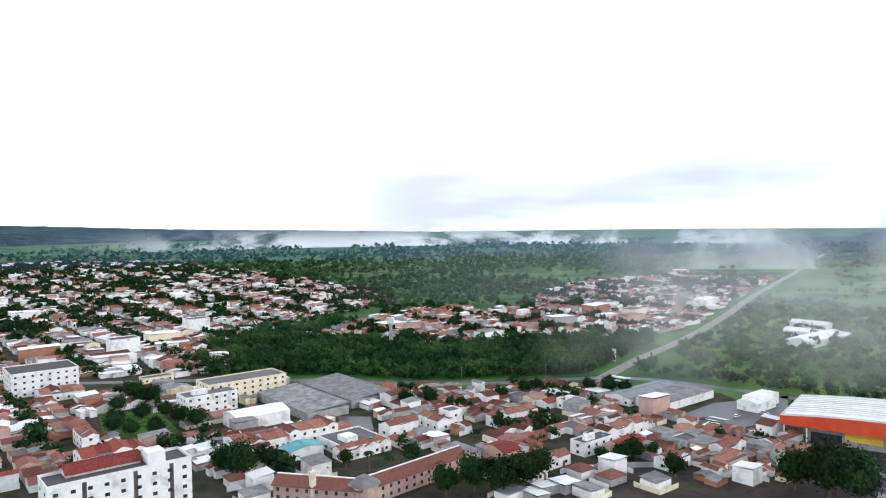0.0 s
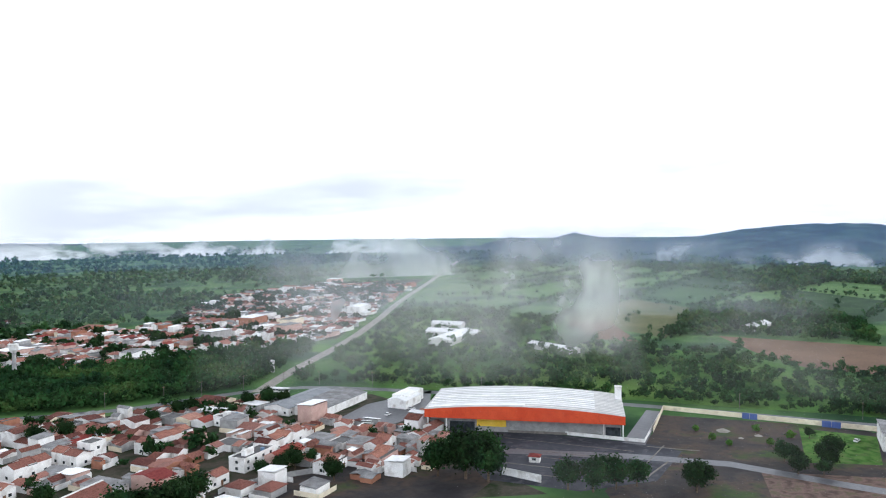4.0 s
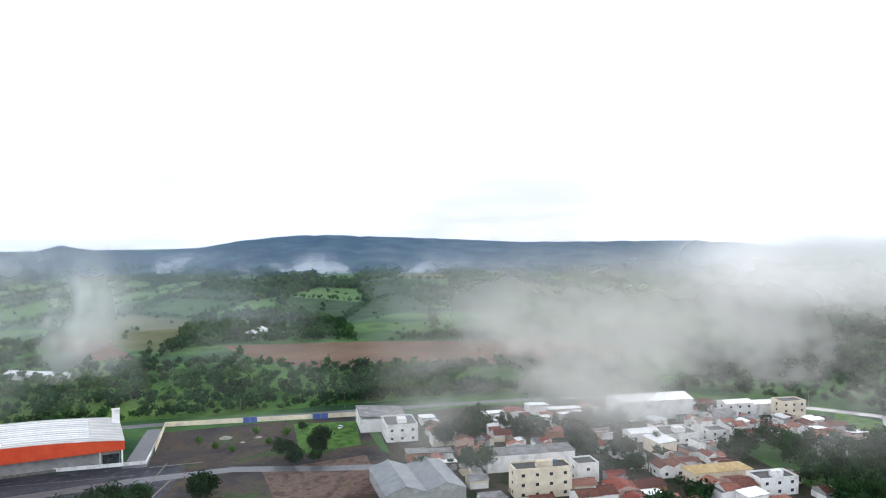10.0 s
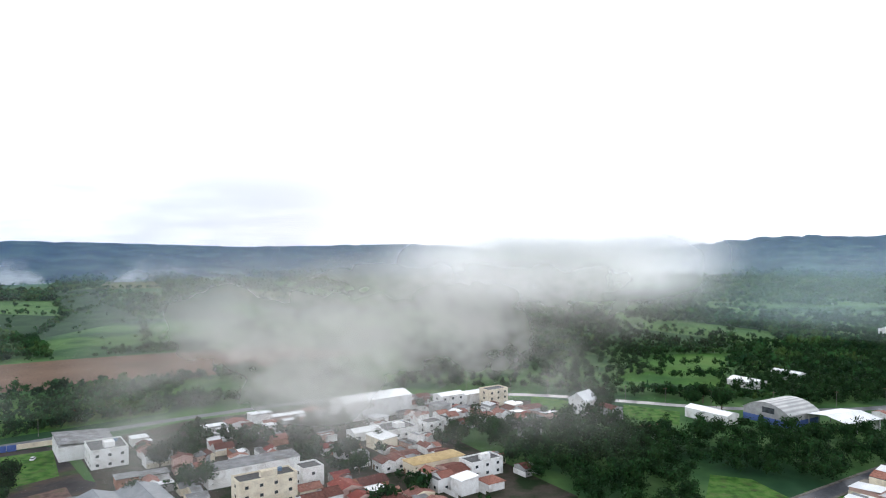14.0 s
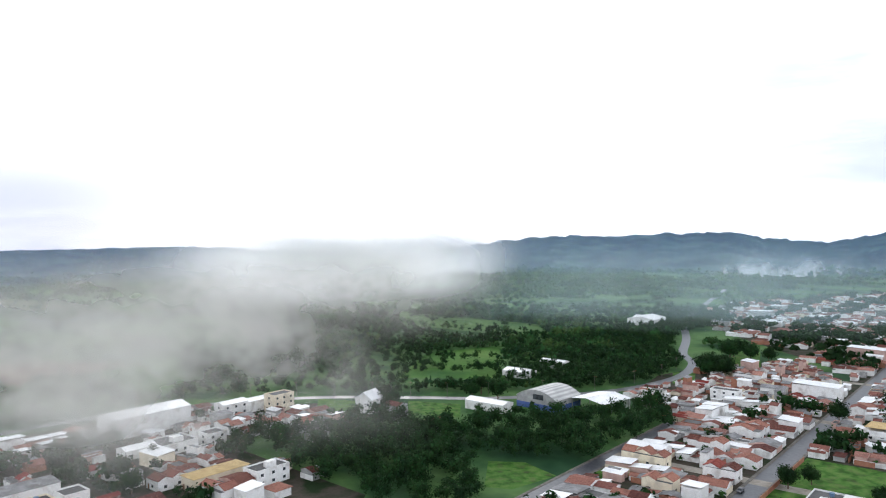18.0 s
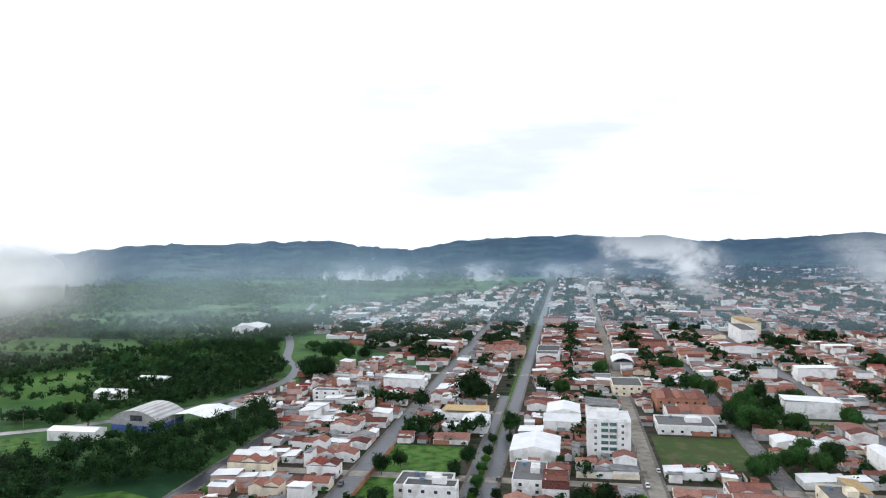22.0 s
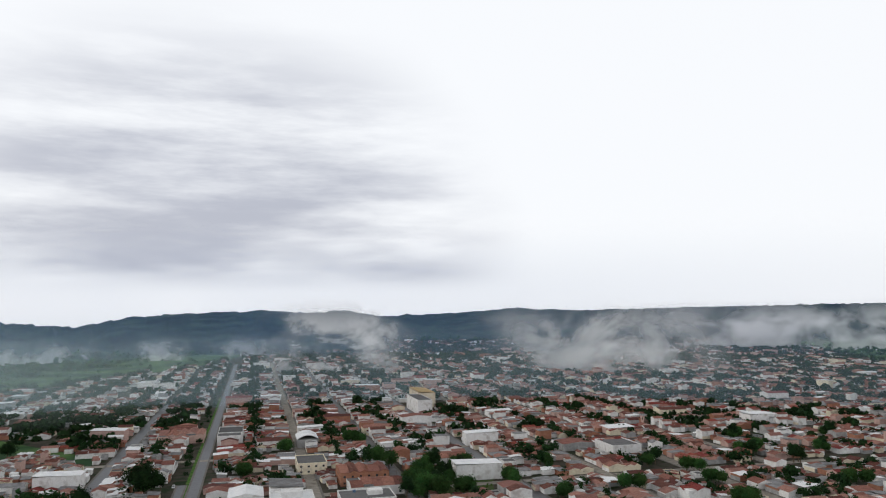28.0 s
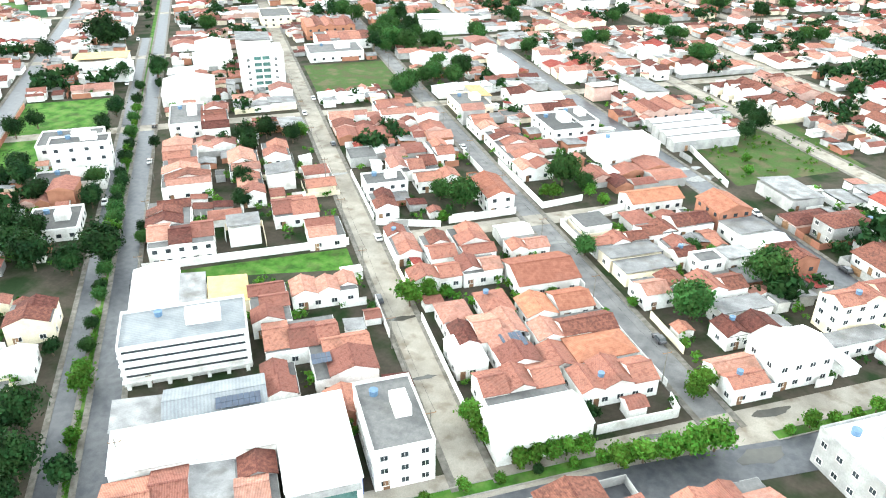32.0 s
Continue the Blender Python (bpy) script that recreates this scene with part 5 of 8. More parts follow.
# the slab of flats by the dusty street
def flats():
    w, d, h = 20, 19, 20
    x, y = uv(343, -17.5)
    claim(332, 354, -29, -6)
    ob = base("apartment_tower", pose(x, y, 0, 0, 0, TOWN - 90) @ Matrix.Diagonal((0.95, 1, 0.86, 1)), "white six-storey block of flats with green-tinted window bays", "apartment building")
    part("wall", boxes((-w / 2, -3.9, -d / 2, d / 2, -0.3, h), (3.9, w / 2, -d / 2, d / 2, -0.3, h), (-3.9, 3.9, -d / 2 + 1.4, d / 2, -0.3, h)), M_WHITE, ob)
    for k in range(6):
        part("balcony", boxes((-3.86, 3.86, -d / 2 + 0.1, -d / 2 + 1.38, 0.4 + k * 3.2, 1.5 + k * 3.2)), M_WHITE, ob)
        part("bay_glass", boxes((-3.5, -0.3, -d / 2 + 1.3, -d / 2 + 1.38, 1.5 + k * 3.2, 3.2 + k * 3.2)), M_GREENGLASS, ob, "green-tinted glass")
        part("bay_glass", boxes((0.3, 3.5, -d / 2 + 1.3, -d / 2 + 1.38, 1.5 + k * 3.2, 3.2 + k * 3.2)), M_GREENGLASS, ob, "green-tinted glass")
        for sx2 in (-6.2, 6.2):
            window(ob, sx2, -d / 2 - 0.01, 2.0 + k * 3.2, 1.1, 1.3, "-y")
        for yy in (-5, 0, 5):
            window(ob, -w / 2 - 0.01, yy, 2.0 + k * 3.2, 1.3, 1.2, "-x", None, False)
            window(ob, w / 2 + 0.01, yy, 2.0 + k * 3.2, 1.3, 1.2, "+x", None, False)
    part("roof", boxes((-w / 2 + 0.2, w / 2 - 0.2, -d / 2 + 1.5, d / 2 - 0.2, h, h + 0.15)), M_METAL, ob)
    part("parapet", parapet(w, d - 1.4, h, 1.0), M_WHITE, ob, "", pose(0, 0.7, 0))
    part("plant_room", boxes((-5, 5, -1, 6, h + 0.1, h + 3.0)), M_WHITE, ob)


flats()


# the arched sports hall and the shed beside it
def sports_hall():
    x, y = uv(361, 222)
    claim(344, 400, 176, 245)
    ob = base("sports_hall", pose(x, y, 0, 0, 0, TOWN - 4), "sports hall with grey barrel roof and blue lower walls", "sports hall")
    w, d = 24, 27
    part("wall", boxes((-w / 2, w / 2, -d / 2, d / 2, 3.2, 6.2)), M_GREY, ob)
    part("base_wall", boxes((-w / 2 - 0.1, w / 2 + 0.1, -d / 2 - 0.1, d / 2 + 0.1, -0.3, 3.2)), M_BLUE, ob, "deep blue lower wall")
    part("roof", arch(w, d, 6.2, 4.6), M_RIBBED, ob)
    bm = bmesh.new()
    prism(bm, [(-d / 2 + d * i / 14, 6.15 + 4.5 * (1 - (i / 7 - 1) ** 2)) for i in range(15)], -w / 2 + 0.02, w / 2 - 0.02)
    part("gable", bm, M_GREY, ob)
    part("louvre", boxes((-w / 2 - 0.08, -w / 2 + 0.02, -5, 2, 5.5, 8.4)), M_GLASS, ob, "dark louvred opening")
    x, y = uv(372, 195)
    ob = base("open_shed", pose(x, y, 0, 0, 0, TOWN - 12), "open-sided shed under bright white sheet roof", "shed")
    part("roof", gable(24, 23, 6.0, 1.6, 0.4), M_METAL, ob)
    for px in (-11, -4, 4, 11):
        for py in (-11, 11):
            part("post", boxes((px - 0.2, px + 0.2, py - 0.2, py + 0.2, -0.2, 6)), M_GREY, ob)
    part("back_wall", boxes((11.6, 11.8, -11.2, 11.2, -0.2, 5.9)), M_WHITE, ob)


sports_hall()


# the white hospital-like block
def long_block():
    claim(-300, -252, 40, 96)
    x, y = uv(-264, 68)
    ob = base("hospital", pose(x, y, 0, 0, 0, TOWN - 90 + 180), "long white four-storey block with narrow dark stair slots", "building")
    w, d, h = 46, 14, 15
    part("wall", boxes((-w / 2, w / 2, -d / 2, d / 2, -0.3, h)), M_WHITE, ob)
    part("roof", boxes((-w / 2 + 0.3, w / 2 - 0.3, -d / 2 + 0.3, d / 2 - 0.3, h, h + 0.15)), M_SLAB, ob)
    part("parapet", parapet(w, d, h, 1.1), M_WHITE, ob)
    for sx2 in (-12, 4, 16):
        part("stair_slot", boxes((sx2 - 0.7, sx2 + 0.7, -d / 2 - 0.03, -d / 2 + 0.1, 0, h + 0.6)), M_DARKPANEL, ob, "dark vertical stair slot")
        part("stair_slot", boxes((sx2 - 0.7, sx2 + 0.7, d / 2 - 0.1, d / 2 + 0.03, 0, h + 0.6)), M_DARKPANEL, ob, "dark vertical stair slot")
    rows_of_windows(ob, w, d, 4, 3.5, ("-y", "+y"), 4.6, 1.5, 1.2, 2.2, False)
    rows_of_windows(ob, w, d, 4, 3.5, ("-x", "+x"), 5, 1.4, 1.2, 2.2, False)
    part("lift_house", boxes((9, 15, -4, 3, h + 0.1, h + 4.2)), M_WHITE, ob)
    part("red_roof", gable(24, 10, h + 1.4, 2.2, 0.4), M_TILE_RED, ob, "deep red pitched roof", pose(-4, 4.6, 0))
    part("attic", boxes((-16, 8, 0.4, 8.8, h - 4, h + 1.4)), M_WHITE, ob)


long_block()


# the tile-roofed cloister with a small domed lantern
def cloister():
    claim(-246, -196, 112, 184)
    for (ua, va), (ub, vb), nm in (((-240, 116), (-214, 136), "a"), ((-216, 136), (-221, 184), "b")):
        (x0, y0), (x1, y1) = uv(ua, va), uv(ub, vb)
        l = math.hypot(x1 - x0, y1 - y0)
        ob = base("cloister_wing", pose((x0 + x1) / 2, (y0 + y1) / 2, 0, 0, 0, math.degrees(math.atan2(y1 - y0, x1 - x0))), "brick-walled wing with long terracotta roof and pale ridge", "building")
        part("wall", boxes((-l / 2, l / 2, -4.5, 4.5, -0.3, 6)), M_PINK, ob)
        part("roof", gable(l, 9, 6, 2.4, 0.6), M_TILE, ob)
        part("ridge", boxes((-l / 2 - 0.5, l / 2 + 0.5, -0.35, 0.35, 8.5, 8.8)), M_WHITE, ob, "pale ridge band")
        rows_of_windows(ob, l, 9, 2, 2.8, ("-y", "+y"), 3.4, 1.1, 1.3, 1.7, False)
        part("gable", gable_end(l - 0.1, 8.9, 5.95, 2.3), M_PINK, ob)
    x, y = uv(-215, 136)
    ob = base("lantern", pose(x, y, 0, 0, 0, 20), "grey-domed octagonal lantern over the wings' corner", "dome")
    bm = bmesh.new()
    bmesh.ops.create_cone(bm, cap_ends=True, segments=8, radius1=5.4, radius2=5.4, depth=7.2, matrix=Matrix.Translation((0, 0, 3.5)))
    part("drum", bm, M_PINK, ob)
    bm = bmesh.new()
    bmesh.ops.create_cone(bm, cap_ends=True, segments=16, radius1=5.9, radius2=0.7, depth=3.0, matrix=Matrix.Translation((0, 0, 8.6)))
    part("dome", bm, M_FIBRO, ob)
    x, y = uv(-226, 122)
    ob = base("bell_tower", pose(x, y, 0, 0, 0, TOWN), "slim pale bell tower", "tower")
    part("shaft", boxes((-0.9, 0.9, -0.9, 0.9, -0.3, 11)), M_CREAM, ob)
    part("cap", boxes((-1.05, 1.05, -1.05, 1.05, 11, 11.4)), M_CREAM, ob)


cloister()
building("church_hall", *uv(289, 294), TOWN + 12, 12, 11, 8, M_WHITE, "gable", M_METAL, "white steep-gabled hall beside the highway", "hall", 3.6, 2, ("-y", "-x"), 4, 1.2, 1.3, 3.4, deep=False)
building("farmhouse", 545, 468, 20, 34, 12, 5, M_WHITE, "gable", M_METAL, "long white farm building among dark trees", "farm building", 2.0)
building("farm_shed", 323, 466, -75, 44, 9, 4, M_WHITE, "gable", M_METAL, "long pale shed in the woods", "shed", 1.6)
building("depot", 288, 566, -48, 46, 14, 5, M_WHITE, "gable", M_METAL, "long white roadside depot with sheet roof", "depot", 2.0)
building("depot", 306, 612, -48, 30, 12, 5, M_WHITE, "gable", M_METAL, "long white roadside depot with sheet roof", "depot", 2.0)
sheet("brown_plot", [(239, 203), (276, 175), (240, 144), (210, 171)], 0.06, M_PLOT, "reddish-brown tilled plot with dry stalks", "lot")
claim(-10, 38, 270, 324)
sheet("plot_grass", [uv(*p) for p in [(6, 386), (38, 384), (36, 341), (8, 332)]], 0.058, M_GRASS, "short green grass at the end of the plot", "lot")
for u, v, w in ((-16, 393.7, 7), (20, 392.7, 8)):
    x, y = uv(u, v)
    ob = base("gate", pose(x, y, 0, 0, 0, TOWN - 2), "blue sheet-metal gate in the long wall", "gate")
    part("leaf", boxes((-w / 2, -0.05, -0.06, 0.06, 0.05, 3.0)), M_BLUE, ob)
    part("leaf", boxes((0.05, w / 2, -0.06, 0.06, 0.05, 3.0)), M_BLUE, ob)


def twin_shed():
    x, y = uv(50, 276)
    ob = base("twin_shed", pose(x, y, 0, 0, 0, TOWN + 4), "pale grey shed with two pitched sheet roofs side by side", "shed")
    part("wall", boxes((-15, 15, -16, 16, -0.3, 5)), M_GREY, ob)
    for x0 in (-7.6, 7.6):
        part("roof", gable(32, 15, 5, 2.6, 0.3), M_ZINC, ob, "", pose(x0, 0, 0, 0, 0, 90))
        part("gable", gable_end(31.9, 14.9, 4.95, 2.5), M_GREY, ob, "", pose(x0, 0, 0, 0, 0, 90))
    claim(34, 67, 259, 293)


twin_shed()
building("filling_station", *uv(-190, 360), TOWN + 90, 20, 9, 5.2, M_WHITE, "flat", M_METAL, "white canopy of a filling station", "canopy")
sheet("station_forecourt", [uv(*p) for p in [(-206, 312), (-208, 346), (-190, 389), (-170, 347), (-176, 312)]], 0.06, M_ASPHALT, "wet asphalt forecourt", "lot")
claim(-210, -170, 312, 390)
sheet("earth_yard", [(119, 346), (154, 340), (141, 290), (151, 222), (86, 246)], 0.022, M_YARD, "packed dark earth between houses and car park", "ground")

sheet("lawn_lot", [uv(*p) for p in [(-404, 96), (-392, 122), (-346, 117), (-334, 101), (-365, 88)]], 0.05, M_GRASS, "grassy vacant lot between town houses", "lot")
claim(-398, -338, 92, 120)
sheet("roadside_meadow", [(-14 + 178, 548), (186, 562), (176, 590), (150, 560)], 0.05, M_MEADOW, "small green meadow beside the pale road", "field")
sheet("wet_yard", [uv(*p) for p in [(-318, 186), (-306, 198), (-286, 187), (-295, 177)]], 0.05, M_ASPHALT, "wet dark yard in front of the sheds", "lot")
claim(-316, -290, 180, 196)

# a mast over the outer town, a sign column, a kiosk and heaps of sand
mast = base("water_tower", pose(-40.5, 556, 0, 0, 0, 20), "slender pale grey water tower above the wood", "tower")
bm = bmesh.new()
limb(bm, (0, 0, -0.3), (0, 0, 17), 1.5, 1.2, 14)
part("shaft", bm, M_GREY, mast)
bm = bmesh.new()
bmesh.ops.create_cone(bm, cap_ends=True, segments=18, radius1=1.6, radius2=2.9, depth=2.0, matrix=Matrix.Translation((0, 0, 17.6)))
bmesh.ops.create_cone(bm, cap_ends=True, segments=18, radius1=2.9, radius2=2.9, depth=3.6, matrix=Matrix.Translation((0, 0, 20.4)))
part("tank", bm, M_WHITE, mast, "pale tank")
part("cap", boxes((-0.5, 0.5, -0.5, 0.5, 22.2, 23.0)), M_GREY, mast)
totem = base("sign_column", pose(*uv(-311, 396), 0, 0, 0, TOWN), "tall plain white sign column by the junction", "sign")
part("post", boxes((-1.1, 1.1, -0.4, 0.4, -0.3, 8.0)), M_WHITE, totem)
part("panel", boxes((-1.3, 1.3, -0.5, 0.5, 5.2, 8.3)), M_WHITE, totem, "blank white panel")
kiosk = base("kiosk", pose(*uv(-94, 290), 0, 0, 0, TOWN + 8), "small white kiosk with a red roof by the car park", "kiosk")
part("wall", boxes((-2.2, 2.2, -1.8, 1.8, -0.2, 2.6)), M_WHITE, kiosk)
part("roof", hip(4.4, 3.6, 2.6, 1.0, 0.4), M_TILE_RED, kiosk, "red roof")
window(kiosk, 0, -1.81, 1.5, 1.6, 1.0, "-y")
for u, v, r in ((-26.4, 367, 3.4), (-11, 365, 2.0), (-80.9, 336, 1.6), (-18, 358, 1.5)):
    bm = bmesh.new()
    bmesh.ops.create_cone(bm, cap_ends=True, segments=18, radius1=r, radius2=0.25 * r, depth=0.32 * r, matrix=Matrix.Translation((0, 0, 0.15 * r)))
    for w in bm.verts:
        w.co.x += 0.18 * r * noise.noise((w.co.x, w.co.y, u))
        w.co.y += 0.18 * r * noise.noise((w.co.y, w.co.x, v))
    tagged(new("sand_heap", link_mesh("sand_heap", bm, M_PALE_ROAD)), "low pale heap of sand on the bare plot", "heap").matrix_basis = pose(*uv(u, v), 0)
for x, y, k, sc in ((uv(-372, 96) + ("mango", 1.0)), (uv(-360, 92) + ("broad", 0.9)), (uv(-350, 97) + ("mango", 0.9)), (uv(-345, 106) + ("broad", 0.8)), (uv(-398, 104) + ("mango", 1.0))):
    tree(k, x, y, sc, group="trees in yards and lots")

# solar panels on near roofs


def solar(u, v, z, n, m, tilt=6):
    x, y = uv(u, v)
    ob = base("solar_array", pose(x, y, z, 0, 0, TOWN), "grid of dark blue solar panels on a roof", "solar panels")
    for i in range(n):
        for j in range(m):
            part("solar_panel", SOLAR_MESH, None, ob, "", pose(i * 1.75, j * 1.05, 0.12 + 0.1 * (i % 2 == 0) * 0))
    return ob


bm = boxes((-0.83, 0.83, -0.49, 0.49, 0, 0.05))
SOLAR_MESH = link_mesh("solar_panel", bm, M_SOLAR)
solar(114.2, 1.6, 6.9, 3, 8)
solar(124.5, -13.5, 5.6, 2, 4)
solar(119, -55, 5.4, 3, 5)

# cars


def car(u, v, ang, dark):
    x, y = uv(u, v)
    paint = M_CAR_D if dark else M_CAR_W
    ob = base("car", pose(x, y, 0.09, 0, 0, TOWN + ang), ("dark" if dark else "white") + " hatchback parked at the kerb", "car", "parked cars")
    bm = bmesh.new()
    prism(bm, [(-2.0, 0.35), (2.0, 0.35), (2.05, 0.75), (1.2, 0.92), (-2.0, 0.98), (-2.08, 0.7)], -0.84, 0.84)
    bmesh.ops.rotate(bm, verts=bm.verts, matrix=Matrix.Rotation(radians(-90), 3, "Z"))
    part("body", bm, paint, ob)
    bm = bmesh.new()
    prism(bm, [(-1.75, 0.93), (1.0, 0.9), (0.35, 1.42), (-1.35, 1.42)], -0.72, 0.72)
    bmesh.ops.rotate(bm, verts=bm.verts, matrix=Matrix.Rotation(radians(-90), 3, "Z"))
    part("glasshouse", bm, M_GLASS, ob, "dark glass cabin")
    part("roof", boxes((-1.3, 0.3, -0.7, 0.7, 1.42, 1.47)), paint, ob)
    for wx in (-1.3, 1.25):
        for wy in (-0.8, 0.8):
            bm = bmesh.new()
            bmesh.ops.create_cone(bm, cap_ends=True, segments=12, radius1=0.31, radius2=0.31, depth=0.2, matrix=Matrix.Translation((wx, wy, 0.31)) @ Matrix.Rotation(radians(90), 4, "X"))
            part("wheel", bm, M_RUBBER, ob)


for u, v, a, dk in ((112, 28.5, 0, 0), (262, 28.6, 0, 0), (300, 28.6, 0, 1), (320, -37, 0, 0), (152, -29.8, 0, 1), (228, -30, 0, 0), (206, -82, 0, 1), (140, -146, 0, 0), (168, -152, 180, 0), (132, -153, 0, 1), (365, 43, 0, 0), (410, 28.8, 0, 1),
                    (-150, 355, 40, 0), (-172, 340, 90, 1), (-186, 330, 90, 0), (98, -145.5, 0, 1), (250, 85, 0, 0), (285, 91, 180, 1), (455, 43.2, 180, 0)):
    car(u, v, a, dk)

# street trees and yard trees that stand out
for u, v, k, s in ((191, 54, "broad", 1.0), (200, 60, "broad", 0.9), (208, 57, "mango", 1.0), (126, 46, "broad", 0.9), (120, 50, "mango", 0.9), (124, -100, "fresh", 1.15), (131, -126.5, "fresh", 1.3), (100, -87, "bright", 1.1), (98, -84, "bright", 0.9),
                    (101, -38, "bright", 1.0), (105, -37.5, "bright", 0.9), (97, -39, "bright", 0.85), (147.6, -36.6, "bright", 1.35), (149.6, -41.8, "bright", 1.05), (149.4, -46.4, "bush", 1.3), (145.6, -59, "bush", 0.9), (140.8, -67, "bush", 1.1), (140.9, -71, "bush", 1.3), (197, -66.5, "fresh", 1.15), (205, -61.4, "fresh", 0.8), (189.6, -57.4, "bush", 1.3),
                    (98, -60, "small", 0.9), (204.6, -103.6, "fresh", 1.25), (198, -108.6, "fresh", 0.75), (195, -96, "bright", 1.0), (199, -94.6, "bush", 1.4), (193.4, -108, "bright", 0.9), (188, -110, "bush", 1.4), (158.8, -89.2, "fresh", 0.72), (132.6, -89.6, "bush", 1.0), (129.4, -79.4, "bush", 1.2), (151, -117.6, "fresh", 0.6), (146, -134 + 8.6, "bush", 1.0), (176, -43, "small", 0.8), (112, -103, "small", 0.9), (270, -6, "mango", 0.95), (275, -13, "broad", 0.8), (268, -22, "mango", 0.8), (272, -26, "bright", 1.2),
                    (322, 4, "small", 0.9), (262, -6, "mango", 0.8), (232, -2, "mango", 0.8), (225, -3, "tall", 0.6), (215, -1, "mango", 0.7), (242, -4, "small", 1.1), (484, -79, "fresh", 1.4), (470, -84, "fresh", 1.3), (401, -92, "fresh", 1.3), (392, -98, "fresh", 1.3), (410, -100, "mango", 1.1),
                    (322, -82, "fresh", 1.1), (317, -77, "fresh", 0.9), (351, -104, "fresh", 1.0), (345, -112, "fresh", 1.0), (442, 60, "broad", 1.6), (446, 54, "mango", 1.3), (417, 84, "mango", 1.2), (262, 70, "mango", 0.9), (300, 78, "broad", 0.8), (310, 72, "mango", 0.8),
                    (292, 46, "tall", 0.7), (302, 47, "mango", 0.7), (232, -200, "broad", 0.9), (225, -190, "mango", 0.8), (246, -205, "broad", 0.8), (240, -182, "bush", 1.4), (196, -170, "bush", 1.3), (206, -176, "bush", 1.2)):
    claim(u - 1.4, u + 1.4, v - 1.4, v + 1.4)
    tree(k, *uv(u, v), s, group="trees in yards and streets")
for k in range(36):
    u = 98 + k * 7.9 + (k * 31 % 7)
    if k % 9 in (3, 7) or (u > 240 and k % 2):
        continue
    kind = ("bush", "bright", "bush", "small", "bright", "small", "bush", "mango")[k * 5 % 8]
    tree(kind, *uv(u, 35.9 + (k * 17 % 5) * 0.12), (0.7 if kind == "mango" else 0.7) + (k * 29 % 10) / 16, group="trees on the avenue median")
wood("median_hedge", [uv(100 + 1.1 * k, 35.9) for k in range(190) if noise.noise((k * 0.16, 3.3, 1)) > -0.05], [0.45 + (k * 7 % 9) / 16 for k in range(190)], 60, 0.2, "low green hedge along the avenue median", M_LEAF_B)
for u, sc in ((136, 0.4), (149, 0.45), (158, 0.42), (171, 0.45), (183, 0.5), (190, 0.45), (196, 0.55), (202, 0.6), (207, 0.5), (213, 0.6), (219, 0.62), (226, 0.5), (233, 0.55), (240, 0.6), (248, 0.5), (262, 0.62), (276, 0.5), (289, 0.6), (307, 0.55), (330, 0.6), (352, 0.55)):
    tree(("mango", "fresh")[int(u) % 2], *uv(u, 36.0 + (u % 3) * 0.3), sc, group="trees on the avenue median")
for u, v, k, sc in ((112, 43.9, "broad", 0.9), (104, 45.5, "mango", 1.0), (150, 43.8, "small", 0.9), (186, 44.6, "mango", 0.9), (232, 44, "small", 1.2), (275, 27.2, "small", 1.0), (199, 27.6, "fresh", 0.5), (205, 27.4, "mango", 0.5), (228, 43.8, "mango", 0.8), (244, 44, "fresh", 0.8), (236, 60, "mango", 0.9), (214, 64, "broad", 0.9), (250, 66, "mango", 1.0), (318, 44, "mango", 0.9), (352, 27.5, "small", 1.1), (372, 45, "broad", 0.8)):
    tree(k, *uv(u, v), sc, group="trees in yards and streets")
for u, v, k, sc in ((87.8, -24, "bush", 0.7), (87.8, -31, "bright", 0.55), (87.9, -38, "bush", 0.8), (87.8, -45, "small", 0.5), (87.7, -52, "bush", 0.8), (87.4, -58, "bush", 1.0), (84.2, -96, "bush", 0.8), (84.2, -101, "bright", 0.8),
                    (84.2, -107, "bush", 1.0), (84.2, -112, "bush", 0.9), (84.2, -117, "bright", 0.7), (84.1, -123, "bush", 1.0), (84.1, -131, "bright", 0.8), (84.1, -140, "bush", 1.0)):
    tree(k, *uv(u, v), sc, group="shrubs on the verge")
for k in range(13):
    tree(("bright", "bush", "bush")[k % 3], *uv(86.4 - 0.12 * k + (k % 3) * 0.9 - 1.0, -60 - 1.6 * k), 0.95 + (k * 7 % 5) / 12, group="dense shrubs beside the carriageway")
wood("hall_hedge", [uv(124.4 + (k * 13 % 7) / 12, 3 + 0.8 * k) for k in range(28)], [0.8 + (k * 7 % 5) / 10 for k in range(28)], 120, 0.14, "green hedge between the hall and the zinc roof", M_LEAF_B)
LOT_POLYS = [[(255, 48), (345, 48), (345, 82), (262, 82)], [(188, -160), (232, -168), (228, -215), (190, -215)], [(377, -40), (377, -81), (327, -79), (325, -40)], [(421, -104), (424, -138), (395, -129), (393, -97)], [(192, -93), (190, -112), (216, -118), (206, -96)], [(210, 44), (240, 44), (240, 66), (205, 66)]]
pl = [uv(*p) for i, poly in enumerate(LOT_POLYS) for p in scatter(poly, 2.6, 60 + i, 0.55) if noise.noise((p[0] / 9, p[1] / 9, 2.5)) > -0.12 and not taken(p[0] - 1, p[0] + 1, p[1] - 1, p[1] + 1) or i == 1 and noise.noise((p[0] / 8, p[1] / 8, 1.5)) > -0.12]
wood("lot_weeds", pl, np.random.default_rng(3).uniform(0.35, 1.25, len(pl)), 40, 0.2, "weeds and scrub growing on the vacant lots", M_LEAF_B)
